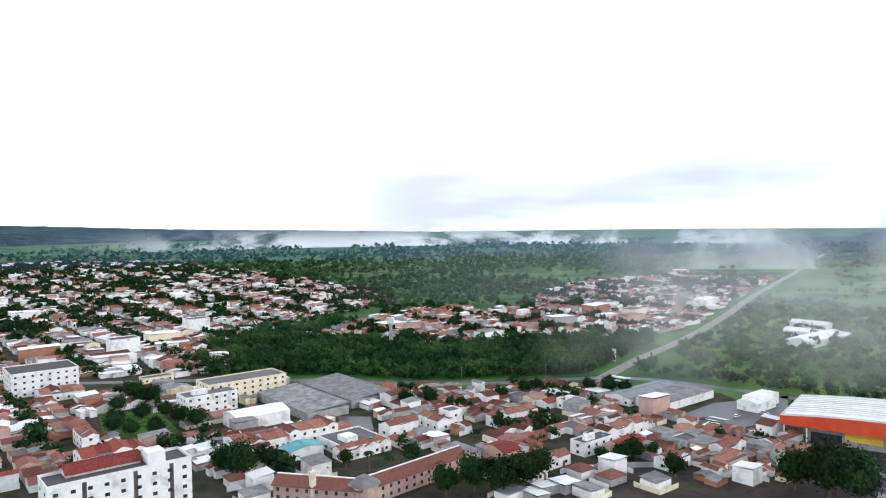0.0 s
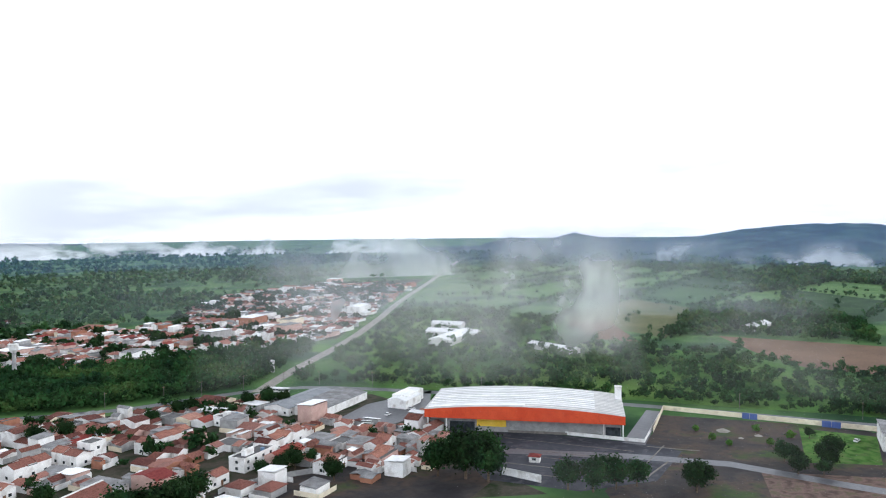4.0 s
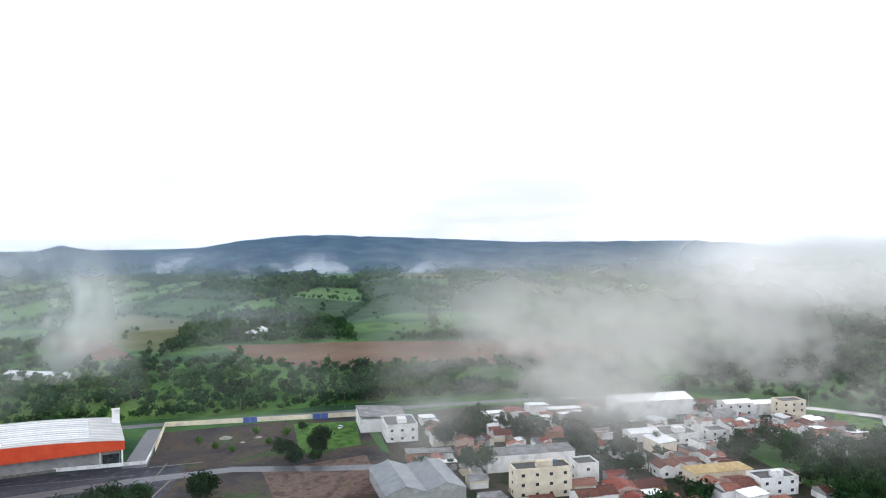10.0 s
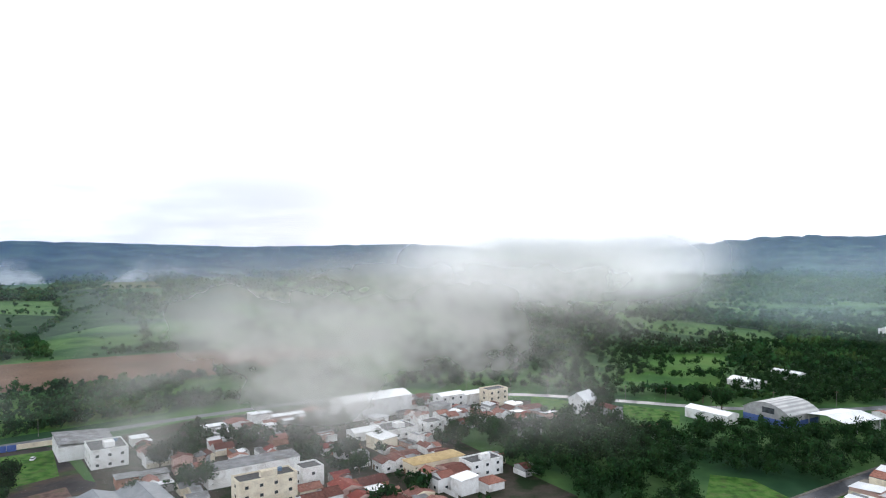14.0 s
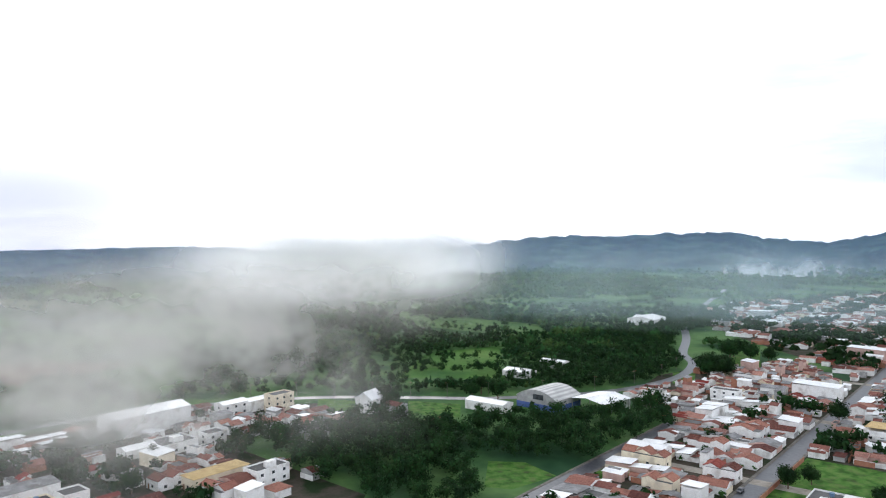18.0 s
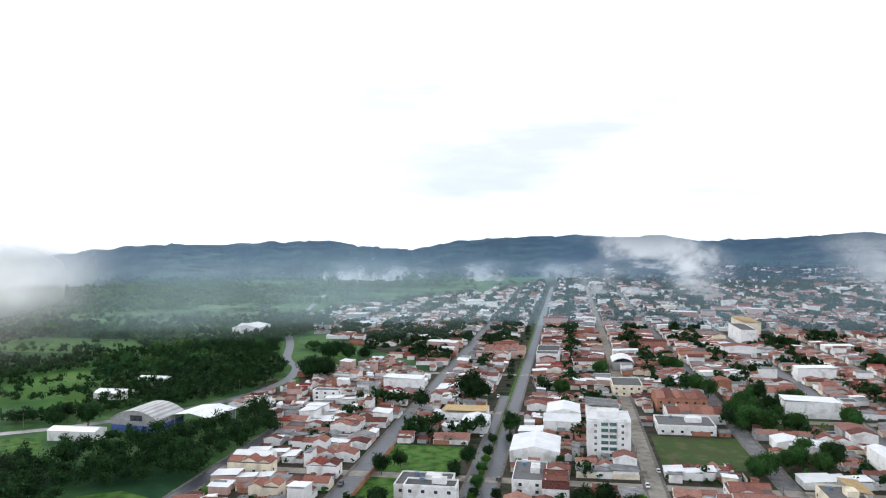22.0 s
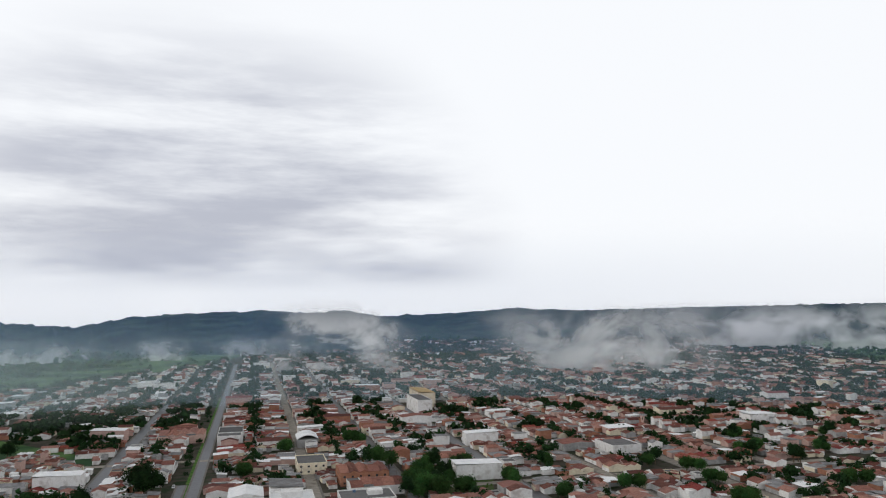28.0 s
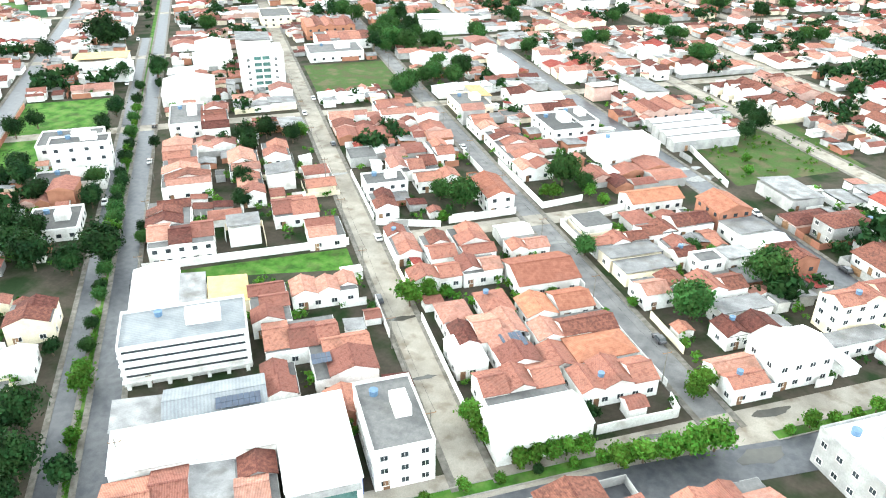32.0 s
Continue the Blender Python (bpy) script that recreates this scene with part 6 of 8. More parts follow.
for k in range(5):
    tree("bright", *uv(90.3 + (k % 2) * 0.4, -42.5 - 3.2 * k), 0.85, group="clipped trees by the white hall")
for x, y, k, s in ((132, 250, "broad", 1.7), (142, 256, "broad", 1.5), (124, 258, "mango", 1.6), (138, 243, "mango", 1.7), (167, 216, "broad", 1.2), (176, 214, "broad", 1.1), (160, 222, "mango", 1.2), (185, 213, "mango", 1.1), (200, 198, "broad", 1.05), (207, 201, "mango", 1.0), (249, 194, "mango", 0.9), (266, 193, "mango", 0.95), (256, 188, "small", 1.3),
                   (-78, 277, "broad", 1.3), (-86, 282, "mango", 1.2), (-70, 285, "mango", 1.2), (10, 262, "broad", 1.2), (20, 258, "broad", 1.3), (34, 272, "mango", 1.3), (28, 264, "broad", 1.2), (0, 258, "mango", 1.2), (69, 288, "mango", 0.9), (76, 292, "mango", 1.0), (84, 296, "small", 1.2), (62, 290, "small", 1.3), (86, 272, "mango", 1.0), (-22, 278, "palm", 1.0), (-14, 282, "palm", 0.9), (-30, 284, "palm", 1.0),
                   (-14, 292, "mango", 0.9), (-40, 290, "small", 1.4), (-46, 282, "small", 1.2), (-170, 400, "mango", 1.2), (-158, 392, "broad", 1.0), (-150, 360, "mango", 1.0), (-140, 365, "mango", 0.9), (-128, 352, "mango", 1.1), (-118, 346, "broad", 0.9), (-20, 380, "mango", 1.0), (-8, 384, "mango", 0.9), (8, 372, "small", 1.4), (30, 390, "mango", 0.9), (44, 400, "broad", 0.8), (52, 408, "mango", 0.8), (90, 402, "broad", 0.9), (98, 398, "mango", 0.9), (80, 404, "mango", 0.9),
                   (272, 124, "tall", 1.0), (279, 118, "mango", 1.1), (262, 140, "mango", 0.9), (300, 148, "mango", 1.2), (310, 140, "broad", 1.1), (318, 150, "mango", 1.0), (330, 96, "mango", 1.0), (318, 70, "mango", 1.1), (300, 62, "mango", 1.0), (340, 60, "mango", 0.8), (420, -118, "broad", 1.1), (426, -104, "mango", 1.2), (436, -112, "tall", 1.0),
                   (505, -325, "broad", 1.4), (515, -335, "broad", 1.3), (498, -338, "mango", 1.4), (522, -350, "mango", 1.2), (490, -348, "broad", 1.0)):
    tree(k, x, y, s, group="trees in yards and lots")


wood("avenue_trees", [uv(485 + 7.5 * k, 41 + (k * 7 % 5) - 2) for k in range(0, 130, 3)], [1.8 + (k * 13 % 10) / 6 for k in range(0, 130, 3)], 90, 0.2, "row of dark street trees along the far avenue", M_LEAF)


# street lamps and power poles
POLE_BM = bmesh.new()
limb(POLE_BM, (0, 0, -0.3), (0, 0, 9), 0.14, 0.09, 8)
POLE = link_mesh("post", POLE_BM, M_KERB)
ARM = link_mesh("arm", boxes((-0.05, 0.05, -1.0, 1.0, 8.2, 8.32), (-0.04, 0.04, -1.1, -0.9, 8.32, 8.5), (-0.04, 0.04, 0.9, 1.1, 8.32, 8.5)), M_DOOR)


def power_pole(x, y, ang):
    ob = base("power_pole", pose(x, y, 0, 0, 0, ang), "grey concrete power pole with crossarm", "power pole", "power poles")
    part("post", POLE, None, ob)
    part("crossarm", ARM, None, ob)


for k in range(12):
    power_pole(*uv(100 + 32 * k, -28.4), TOWN)
    power_pole(*uv(104 + 32 * k, -80.2), TOWN)
for k in range(8):
    power_pole(*uv(108 + 34 * k, 26.4), TOWN)
for k, (x, y) in enumerate(HIGHWAY[12:96:3]):
    power_pole(x + 6, y + 6, -60 + 60 * (k > 12))


def wire(x0, y0, x1, y1, z):
    bm = bmesh.new()
    prev = None
    for i in range(9):
        t = i / 8
        p = Vector((x0 + (x1 - x0) * t, y0 + (y1 - y0) * t, z - 3.2 * t * (1 - t)))
        if prev is not None:
            limb(bm, prev, p, 0.02, 0.02, 4)
        prev = p
    return bm


wires = base("power_lines", pose(0, 0, 0), "thin dark power lines sagging along the street", "power line", kind="structure")
for k in range(8):
    for vv in (-28.4, -80.2):
        o = 4 if vv < -50 else 0
        for s in (-0.9, 0.9):
            (x0, y0), (x1, y1) = uv(100 + o + 32 * k, vv + s), uv(132 + o + 32 * k, vv + s)
            part("wire", wire(x0, y0, x1, y1, 8.4), M_RUBBER, wires)

# groups of big dark trees among the houses, and grassy lots
GROVES = [(450, 53), (376, 29), (471, 4), (543, -22), (565, -75), (427, -92), (405, -91), (441, -99), (424, -109), (450, -126), (398, -111), (406, -141), (319, -80), (394, -84), (464, -108), (332, -94), (327, -105), (358, -112), (336, -131),
          (355, -112), (373, -162), (379, -204), (431, -246), (408, -262), (378, -256), (448, -181), (453, -339), (442, -326), (496, -356), (411, -340), (356, -330), (440, -380), (485, -430), (330, -240)]
grs = random.Random(31)
for gu, gv in GROVES:
    claim(gu - 7, gu + 7, gv - 7, gv + 7)
    for k in range(3):
        u, v = gu + grs.uniform(-5, 5), gv + grs.uniform(-5, 5)
        if not any(u - 2 < b and u + 2 > a and v - 2 < d and v + 2 > c for a, b, c, d in BUILT):
            tree(("fresh", "fresh", "fresh", "tall")[grs.randrange(4)], *uv(u, v), grs.uniform(0.8, 1.15), group="big trees among the houses")
for pts in ([(421, -104), (424, -138), (395, -129), (393, -97)], [(377, -40), (377, -81), (327, -79), (325, -40)]):
    sheet("grass_lot", [uv(*p) for p in pts], 0.055, M_SCRUB, "vacant lot of rough grass between the houses", "lot")
    us, vs = [p[0] for p in pts], [p[1] for p in pts]
    claim(min(us) + 2, max(us) - 2, min(vs) + 2, max(vs) - 2)

pl = scatter([(458, 20), (475, -60), (600, -140), (640, -260), (560, -300), (480, -240), (442, -190), (440, -120), (452, -60)], 8.0, 41, 0.75, lambda x, y: near_line(HIGHWAY, x, y, 8) or in_clearing(x, y)) + scatter([(430, -60), (412, -120), (415, -180), (392, -190), (372, -120), (395, -60)], 7.0, 42, 0.6, lambda x, y: near_line(HIGHWAY, x, y, 9) or claimed(x, y, 3) or in_clearing(x, y))
pl += scatter([(458, 70), (640, 90), (670, -70), (610, -115), (500, -86), (462, -24), (468, 20)], 8.5, 45, 0.62, lambda x, y: near_line(HIGHWAY, x, y, 8) or in_clearing(x, y))
pl += scatter([(428, -172), (434, -215), (456, -246), (500, -282), (545, -298), (610, -338), (668, -374), (700, -340), (640, -262), (560, -210), (478, -160)], 6.0, 46, 0.92, lambda x, y: near_line(HIGHWAY, x, y, 7.5) or claimed(x, y, 3))
pl += [p for p in scatter([(600, -300), (680, -420), (800, -520), (840, -470), (740, -380), (650, -280)], 7.0, 47, 0.9, lambda x, y: near_line(HIGHWAY, x, y, 7))]
pl += [uv(*p) for p in scatter([(718, 172), (790, 166), (856, 102), (832, 78), (736, 118)], 8.0, 48, 0.85)]
wood("roadside_trees", pl, np.random.default_rng(9).uniform(2.6, 5.2, len(pl)), 200, 0.1, "dark trees along the highway bend", M_LEAF)

MEADOWS = [(470, 20), (900, 60), (940, -520), (700, -480), (640, -300), (640, -200), (500, -60)]
pl = [p for p in scatter(MEADOWS, 10.0, 43, 1.0, in_clearing) if noise.noise((p[0] / 90, p[1] / 45, 5.5)) > -0.2 or (p[0] * 7 + p[1]) % 9 < 0.7]
wood("meadow_trees", pl, np.random.default_rng(10).uniform(2.6, 5.0, len(pl)), 60, 0.2, "dark thickets and hedges between the pastures", M_LEAF)
for pts in ([(450, -14), (436, -36), (403, -33), (414, -12)], [(430, -66), (414, -94), (384, -87), (400, -60)], [(308, -82), (303, -97), (283, -104), (272, -82), (277, -72)]):
    sheet("grass_lot", pts, 0.058, M_GRASS, "green vacant lot beside the trees", "lot")
claim(272, 300, 296, 340)
claim(300, 326, 250, 292)
for x, y, sc in ((416, -49, 1.2), (411, -52, 1.0), (418, -54, 1.0), (*uv(498, 170), 1.3), (*uv(503, 178), 1.4), (*uv(507, 187), 1.2), (*uv(496, 180), 1.1), (*uv(510, 172), 1.2)):
    tree("broad", x, y, sc, group="trees in yards and lots")

pl = []
for (x0, y0), (x1, y1) in zip(HIGHWAY, HIGHWAY[1:]):
    if -200 < x0 < 330 and y0 > 220:
        l = math.hypot(x1 - x0, y1 - y0)
        for k in range(int(l / 4)):
            f, o = k * 4 / l, 10 + grs.uniform(0, 14)
            p = (x0 + (x1 - x0) * f - (y1 - y0) / l * o, y0 + (y1 - y0) * f + (x1 - x0) / l * o)
            if not near_line(NORTH_FINE, p[0], p[1], 9) and not claimed(p[0], p[1], 2):
                pl.append(p)
wood("highway_hedge", pl, np.random.default_rng(12).uniform(2.2, 4.4, len(pl)), 130, 0.13, "dark trees and bushes along the highway verge", M_LEAF)


def bus(u, v, ang):
    x, y = uv(u, v)
    ob = base("bus", pose(x, y, 0.09, 0, 0, TOWN + ang), "white coach parked beside the highway junction", "bus")
    part("body", boxes((-6, 6, -1.25, 1.25, 0.35, 1.5), (-5.95, 5.9, -1.22, 1.22, 2.5, 3.2)), M_CAR_W, ob)
    part("window_band", boxes((-5.9, 5.95, -1.2, 1.2, 1.5, 2.5)), M_GLASS, ob, "dark window band")
    for k in range(7):
        for sy in (-1.22, 1.16):
            part("pillar", boxes((-5.6 + k * 1.8, -5.45 + k * 1.8, sy, sy + 0.06, 1.5, 2.5)), M_CAR_W, ob)
    for wx in (-3.8, 3.6):
        for wy in (-1.15, 1.15):
            bm = bmesh.new()
            bmesh.ops.create_cone(bm, cap_ends=True, segments=14, radius1=0.5, radius2=0.5, depth=0.3, matrix=Matrix.Translation((wx, wy, 0.5)) @ Matrix.Rotation(radians(90), 4, "X"))
            part("wheel", bm, M_RUBBER, ob)


bus(-269.5, 349, 8)
for u, v, a, dk in ((-186, 352, 20, 1), (-180, 345, 35, 0), (-172, 330, 60, 1), (-120, 336, 5, 0), (-96, 338, 5, 1), (29, 372, 70, 0), (230, 40.5, 180, 0), (176, 28.8, 0, 1), (184, -36.6, 0, 0), (262, -36.4, 0, 1), (300, -30.6, 180, 0), (118, -88, 0, 1), (246, -82.2, 0, 0)):
    car(u, v, a, dk)
x, y = uv(-275, 144)
building("awning_hall", x, y, TOWN, 9, 15, 4.2, M_WHITE, "gable", M_TEAL, "low hall under a turquoise sheet roof", "hall", 1.2)
claim(-280, -270, 136, 152)

pl = [(533 + 0.65 * k + grs.gauss(0, 3), 456 - 0.76 * k + grs.gauss(0, 3)) for k in range(-44, 46, 3)] + [(556 + 0.65 * k + grs.gauss(0, 4), 482 - 0.76 * k + grs.gauss(0, 4)) for k in range(-30, 32, 5)]
wood("farm_trees", pl, np.random.default_rng(14).uniform(2.6, 4.2, len(pl)), 90, 0.17, "dark trees standing round the white farm building", M_LEAF)

# ---- town houses ----
def house_proto(seed, detail):
    """One house on its walled lot, about 10 x 21 m, street side at -y."""
    rs = random.Random(seed)
    w, d = rs.uniform(8.4, 9.8), rs.uniform(10, 13)
    two = rs.random() < 0.28
    h = 6.0 if two else rs.uniform(2.9, 3.6)
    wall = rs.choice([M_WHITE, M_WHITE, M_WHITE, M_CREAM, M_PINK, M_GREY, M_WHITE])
    kind = rs.choice(["gable", "gable", "hip", "cross", "gable", "hip", "flat", "metal", "cross"])
    rmat = {"flat": M_SLAB, "metal": rs.choice([M_FIBRO, M_METAL])}.get(kind) or rs.choice([M_TILE, M_TILE, M_TILE_DARK, M_TILE_DARK, M_TILE_RED])
    words = {"flat": "flat concrete roof", "metal": "pale sheet roof"}.get(kind, "terracotta tile roof")
    colour = {"white_plaster": "white", "cream_plaster": "cream", "pink_plaster": "pink", "grey_plaster": "grey", "yellow_plaster": "yellow"}[wall.name]
    ob = base("house", pose(0, 0, -500), "%s %s house with %s" % ("two-storey" if two else "low", colour, words), "house", "town houses")
    y0 = -10.5 + rs.choice([0.3, 3.0, 4.0])
    cy = y0 + d / 2
    cx = rs.uniform(-0.4, 0.4)
    part("wall", boxes((cx - w / 2, cx + w / 2, cy - d / 2, cy + d / 2, -0.3, h)), wall, ob)
    at = pose(cx, cy, 0)
    across = pose(cx, cy, 0, 0, 0, 90)
    rise = rs.uniform(1.2, 1.9)
    if kind == "gable":
        if rs.random() < 0.5:
            part("roof", gable(w, d, h, rise), rmat, ob, "", at)
            part("gable", gable_end(w - 0.02, d - 0.02, h - 0.05, rise), wall, ob, "", at)
        else:
            part("roof", gable(d, w, h, rise), rmat, ob, "", across)
            part("gable", gable_end(d - 0.02, w - 0.02, h - 0.05, rise), wall, ob, "", across)
    elif kind == "hip":
        part("roof", hip(w, d, h, rise), rmat, ob, "", at)
    elif kind == "cross":
        part("roof", gable(w, d * 0.6, h, rise), rmat, ob, "", pose(cx, cy + d * 0.2, 0))
        part("roof", gable(d * 0.6, w * 0.55, h - 0.3, rise * 0.8), rmat, ob, "", pose(cx - w * 0.2, cy - d * 0.22, 0, 0, 0, 90))
        part("gable", gable_end(w - 0.02, d * 0.6, h - 0.05, rise), wall, ob, "", pose(cx, cy + d * 0.2, 0))
    elif kind == "flat":
        part("roof", boxes((cx - w / 2 + 0.2, cx + w / 2 - 0.2, cy - d / 2 + 0.2, cy + d / 2 - 0.2, h, h + 0.12)), rmat, ob)
        part("parapet", parapet(w, d, h), wall, ob, "", at)
    else:
        part("roof", shed(w, d, h, 0.9), rmat, ob, "", at)
    aw, ad = w * rs.uniform(0.45, 0.8), 20.6 - d + y0 + 10.5 - rs.uniform(2.5, 5)
    ad = max(3.0, min(ad, 7.5))
    ay = cy + d / 2 + ad / 2 + 0.03
    ax = cx - w / 2 + aw / 2
    if ay + ad / 2 < 10.4:
        part("annex", boxes((ax - aw / 2, ax + aw / 2, ay - ad / 2, ay + ad / 2, -0.3, 2.6)), wall, ob)
        part("annex_roof", shed(aw, ad, 2.62, 0.8, 0.25), rs.choice([M_TILE, M_FIBRO, M_TILE_DARK]), ob, "", pose(ax, ay, 0, 0, 0, 180))
    bw = w * rs.uniform(0.35, 0.5)
    part("back_shed", boxes((4.9 - bw, 4.9, 6.6, 10.3, -0.3, 2.4)), rs.choice([wall, M_GREY, M_BRICK]), ob)
    part("shed_roof", shed(bw, 3.7, 2.42, 0.5, 0.1), rs.choice([M_TILE, M_FIBRO, M_TILE_DARK, M_METAL]), ob, "", pose(4.9 - bw / 2, 8.45, 0))
    yw = rs.choice([M_WHITE, M_GREY, M_WHITE, M_BRICK, M_CREAM])
    part("yard_wall", boxes((-5.1, -4.95, -10.5, 10.5, -0.2, 2.2), (4.95, 5.1, -10.5, 10.5, -0.2, 2.0), (-4.95, 4.95, 10.35, 10.5, -0.2, 2.1), (-4.95, -1.6, -10.5, -10.35, -0.2, 2.1), (1.6, 4.95, -10.5, -10.35, -0.2, 2.1)), yw, ob)
    if detail:
        part("gate", boxes((-1.55, 1.55, -10.45, -10.38, 0.05, 2.0)), M_DOOR, ob)
        door(ob, cx + rs.uniform(-1, 1), y0 - 0.01, 0.05, 0.95, 2.1, "-y")
        for k in range(2 if two else 1):
            window(ob, cx - w * 0.3, y0 - 0.01, 1.6 + 3.0 * k, 1.4, 1.1, "-y")
            window(ob, cx + w * 0.32, y0 - 0.01, 1.6 + 3.0 * k, 1.2, 1.1, "-y")
            window(ob, cx - w / 2 - 0.01, cy + 1.0, 1.6 + 3.0 * k, 1.2, 1.0, "-x")
            window(ob, cx + w / 2 + 0.01, cy - 1.0, 1.6 + 3.0 * k, 1.2, 1.0, "+x")
        if rs.random() < 0.6:
            bm = bmesh.new()
            bmesh.ops.create_cone(bm, cap_ends=True, segments=12, radius1=0.7, radius2=0.75, depth=1.0, matrix=Matrix.Translation((ax, min(ay, 9.0), 4.05)))
            part("water_tank", bm, M_TANK, ob, "round blue water tank")
    return ob


NEAR = [house_proto(100 + k, True) for k in range(16)]
MID = [house_proto(300 + k, False) for k in range(14)]
COUNT = {"near": 0, "mid": 0}
far_lots = []
near_lots = []
HOUSED = []


def lot_allowed(x, y):
    for poly in (TOWN_EAST, TOWN_WEST, TOWN_FAR, TOWN_MID):
        if inside(poly, x, y):
            break
    else:
        return False
    return not inside(WOOD_MID, x, y) and not near_line(HIGHWAY, x, y, 14) and not near_line(NORTH_FINE, x, y, 13)


def visible(x, y):
    az = math.degrees(math.atan2(x, y))
    r = math.hypot(x, y)
    if -36 < az < 127:
        return r > 235
    return (az >= 127 or az < -165) and r > 70


def lay_rows(v_lo, v_hi, width, u0, u1, seed):
    """Two rows of lots, back to back, between neighbouring streets."""
    rs = random.Random(seed)
    depth = (v_hi - v_lo - width - 2.8) / 2
    for side in (0, 1):
        v = v_lo + width / 2 + 1.4 + depth / 2 if side == 0 else v_hi - width / 2 - 1.4 - depth / 2
        u = u0
        while u < u1:
            lw = rs.uniform(7.6, 12.0) if math.hypot(u, v) < 520 else rs.uniform(6.4, 9.6)
            uc = u + lw / 2
            u += lw
            if any(abs(uc - c) < (5 if uc < 500 else 3.2) + lw / 2 for c in CROSS):
                continue
            x, y = uv(uc, v)
            k, turn, skip = rs.randrange(1000), TOWN + (180 if side else 0), rs.random()
            if not visible(x, y) or not lot_allowed(x, y) or taken(uc - lw / 2 + 1.2, uc + lw / 2 - 1.2, v - depth / 2 + 1.5, v + depth / 2 - 1.5):
                continue
            r = math.hypot(x, y)
            if r < 500:
                LOTS.append((uc, v))
            if skip < 0.06 + (0.08 if r > 700 else 0) + (0.16 if r > 1500 else 0) + max(0.0, 0.9 * noise.noise((x / 130, y / 130, 6)) - 0.15):
                far_lots.append((x, y, lw, depth, turn, -1))
                continue
            m = pose(x, y, 0, 0, 0, turn + rs.uniform(-0.6, 0.6)) @ Matrix.Diagonal((lw / 10.2, depth / 21.2, 1, 1)) @ Matrix.Diagonal((1, 1, 0.92 + 0.2 * rs.random(), 1))
            if r < 230 and COUNT["near"] < 40:
                copy_thing(NEAR[k % len(NEAR)], m)
                near_lots.append((x, y, lw, depth, turn, k))
                HOUSED.append((uc, v))
                COUNT["near"] += 1
            elif r < 420 and COUNT["mid"] < 25:
                copy_thing(MID[k % len(MID)], m)
                near_lots.append((x, y, lw, depth, turn, k))
                HOUSED.append((uc, v))
                COUNT["mid"] += 1
            else:
                far_lots.append((x, y, lw, depth, turn, k))
            if rs.random() < 0.12 and r < 330 and TREE_COUNT[0] < 285:
                a = uv(uc + rs.uniform(-3, 3), v + (1 if side == 0 else -1) * depth * 0.42)
                tree(("small", "mango", "bright", "small", "palm")[k % 5], a[0], a[1], 0.7 + (k % 5) * 0.08, group="yard trees")


# small outbuildings and trees in what is left between the houses
SHED_MESHES = []
for k in range(6):
    w, d = 4.5 + (k % 3), 5 + (k * 2 % 5)
    SHED_MESHES.append((link_mesh("wall", boxes((-w / 2, w / 2, -d / 2, d / 2, -0.2, 2.5)), (M_WHITE, M_GREY, M_BRICK, M_WHITE, M_CREAM, M_WHITE)[k]),
                        link_mesh("roof", shed(w, d, 2.52, 0.7, 0.25) if k % 2 else gable(w, d, 2.5, 1.0, 0.3), (M_TILE, M_TILE_DARK, M_FIBRO, M_TILE, M_TILE, M_METAL)[k])))


HUTS = []
for k in range(12):
    hr = random.Random(900 + k)
    w, d, h = hr.uniform(7, 10.5), hr.uniform(6.5, 9), (3.0, 3.3, 3.1, 5.8)[k % 4]
    wm = (M_WHITE, M_WHITE, M_CREAM, M_WHITE, M_PINK, M_WHITE, M_GREY, M_WHITE)[k % 8]
    rm = (M_TILE, M_TILE_DARK, M_TILE, M_METAL, M_TILE, M_FIBRO, M_TILE, M_TILE_RED, M_SLAB, M_TILE, M_TILE_DARK, M_FIBRO)[k]
    flat = rm in (M_SLAB,)
    rf = boxes((-w / 2, w / 2, -d / 2, d / 2, h, h + 0.2)) if flat else shed(w, d, h + 0.02, 0.8) if rm in (M_METAL, M_FIBRO) else hip(w, d, h, 1.5) if k % 3 == 0 else gable(w, d, h, 1.5)
    wl = boxes((-w / 2, w / 2, -d / 2, d / 2, -0.2, h))
    if not flat and rm not in (M_METAL, M_FIBRO) and k % 3:
        prism(wl, [(-d / 2 + 0.02, h - 0.05), (d / 2 - 0.02, h - 0.05), (0, h + 1.45)], -w / 2 + 0.02, w / 2 - 0.02)
    yd = boxes((-w / 2 - 1.2, -w / 2 - 1.05, -d / 2 - 2.5, d / 2 + 2, -0.2, 2.0), (-w / 2 - 1.05, w / 2 + 1, -d / 2 - 2.5, -d / 2 - 2.35, -0.2, 2.0))
    HUTS.append((link_mesh("wall", wl, wm), link_mesh("roof", rf, rm), link_mesh("yard_wall", yd, (M_WHITE, M_GREY, M_CREAM)[k % 3]), w, d,
                 "%s %s house with %s" % ("two-storey" if h > 5 else "low", {M_WHITE: "white", M_CREAM: "cream", M_PINK: "pink", M_GREY: "grey"}[wm], "pale sheet roof" if rm in (M_METAL, M_FIBRO) else "flat slab roof" if flat else "tiled roof")))
SHEDS, HOMES = [0], [0]


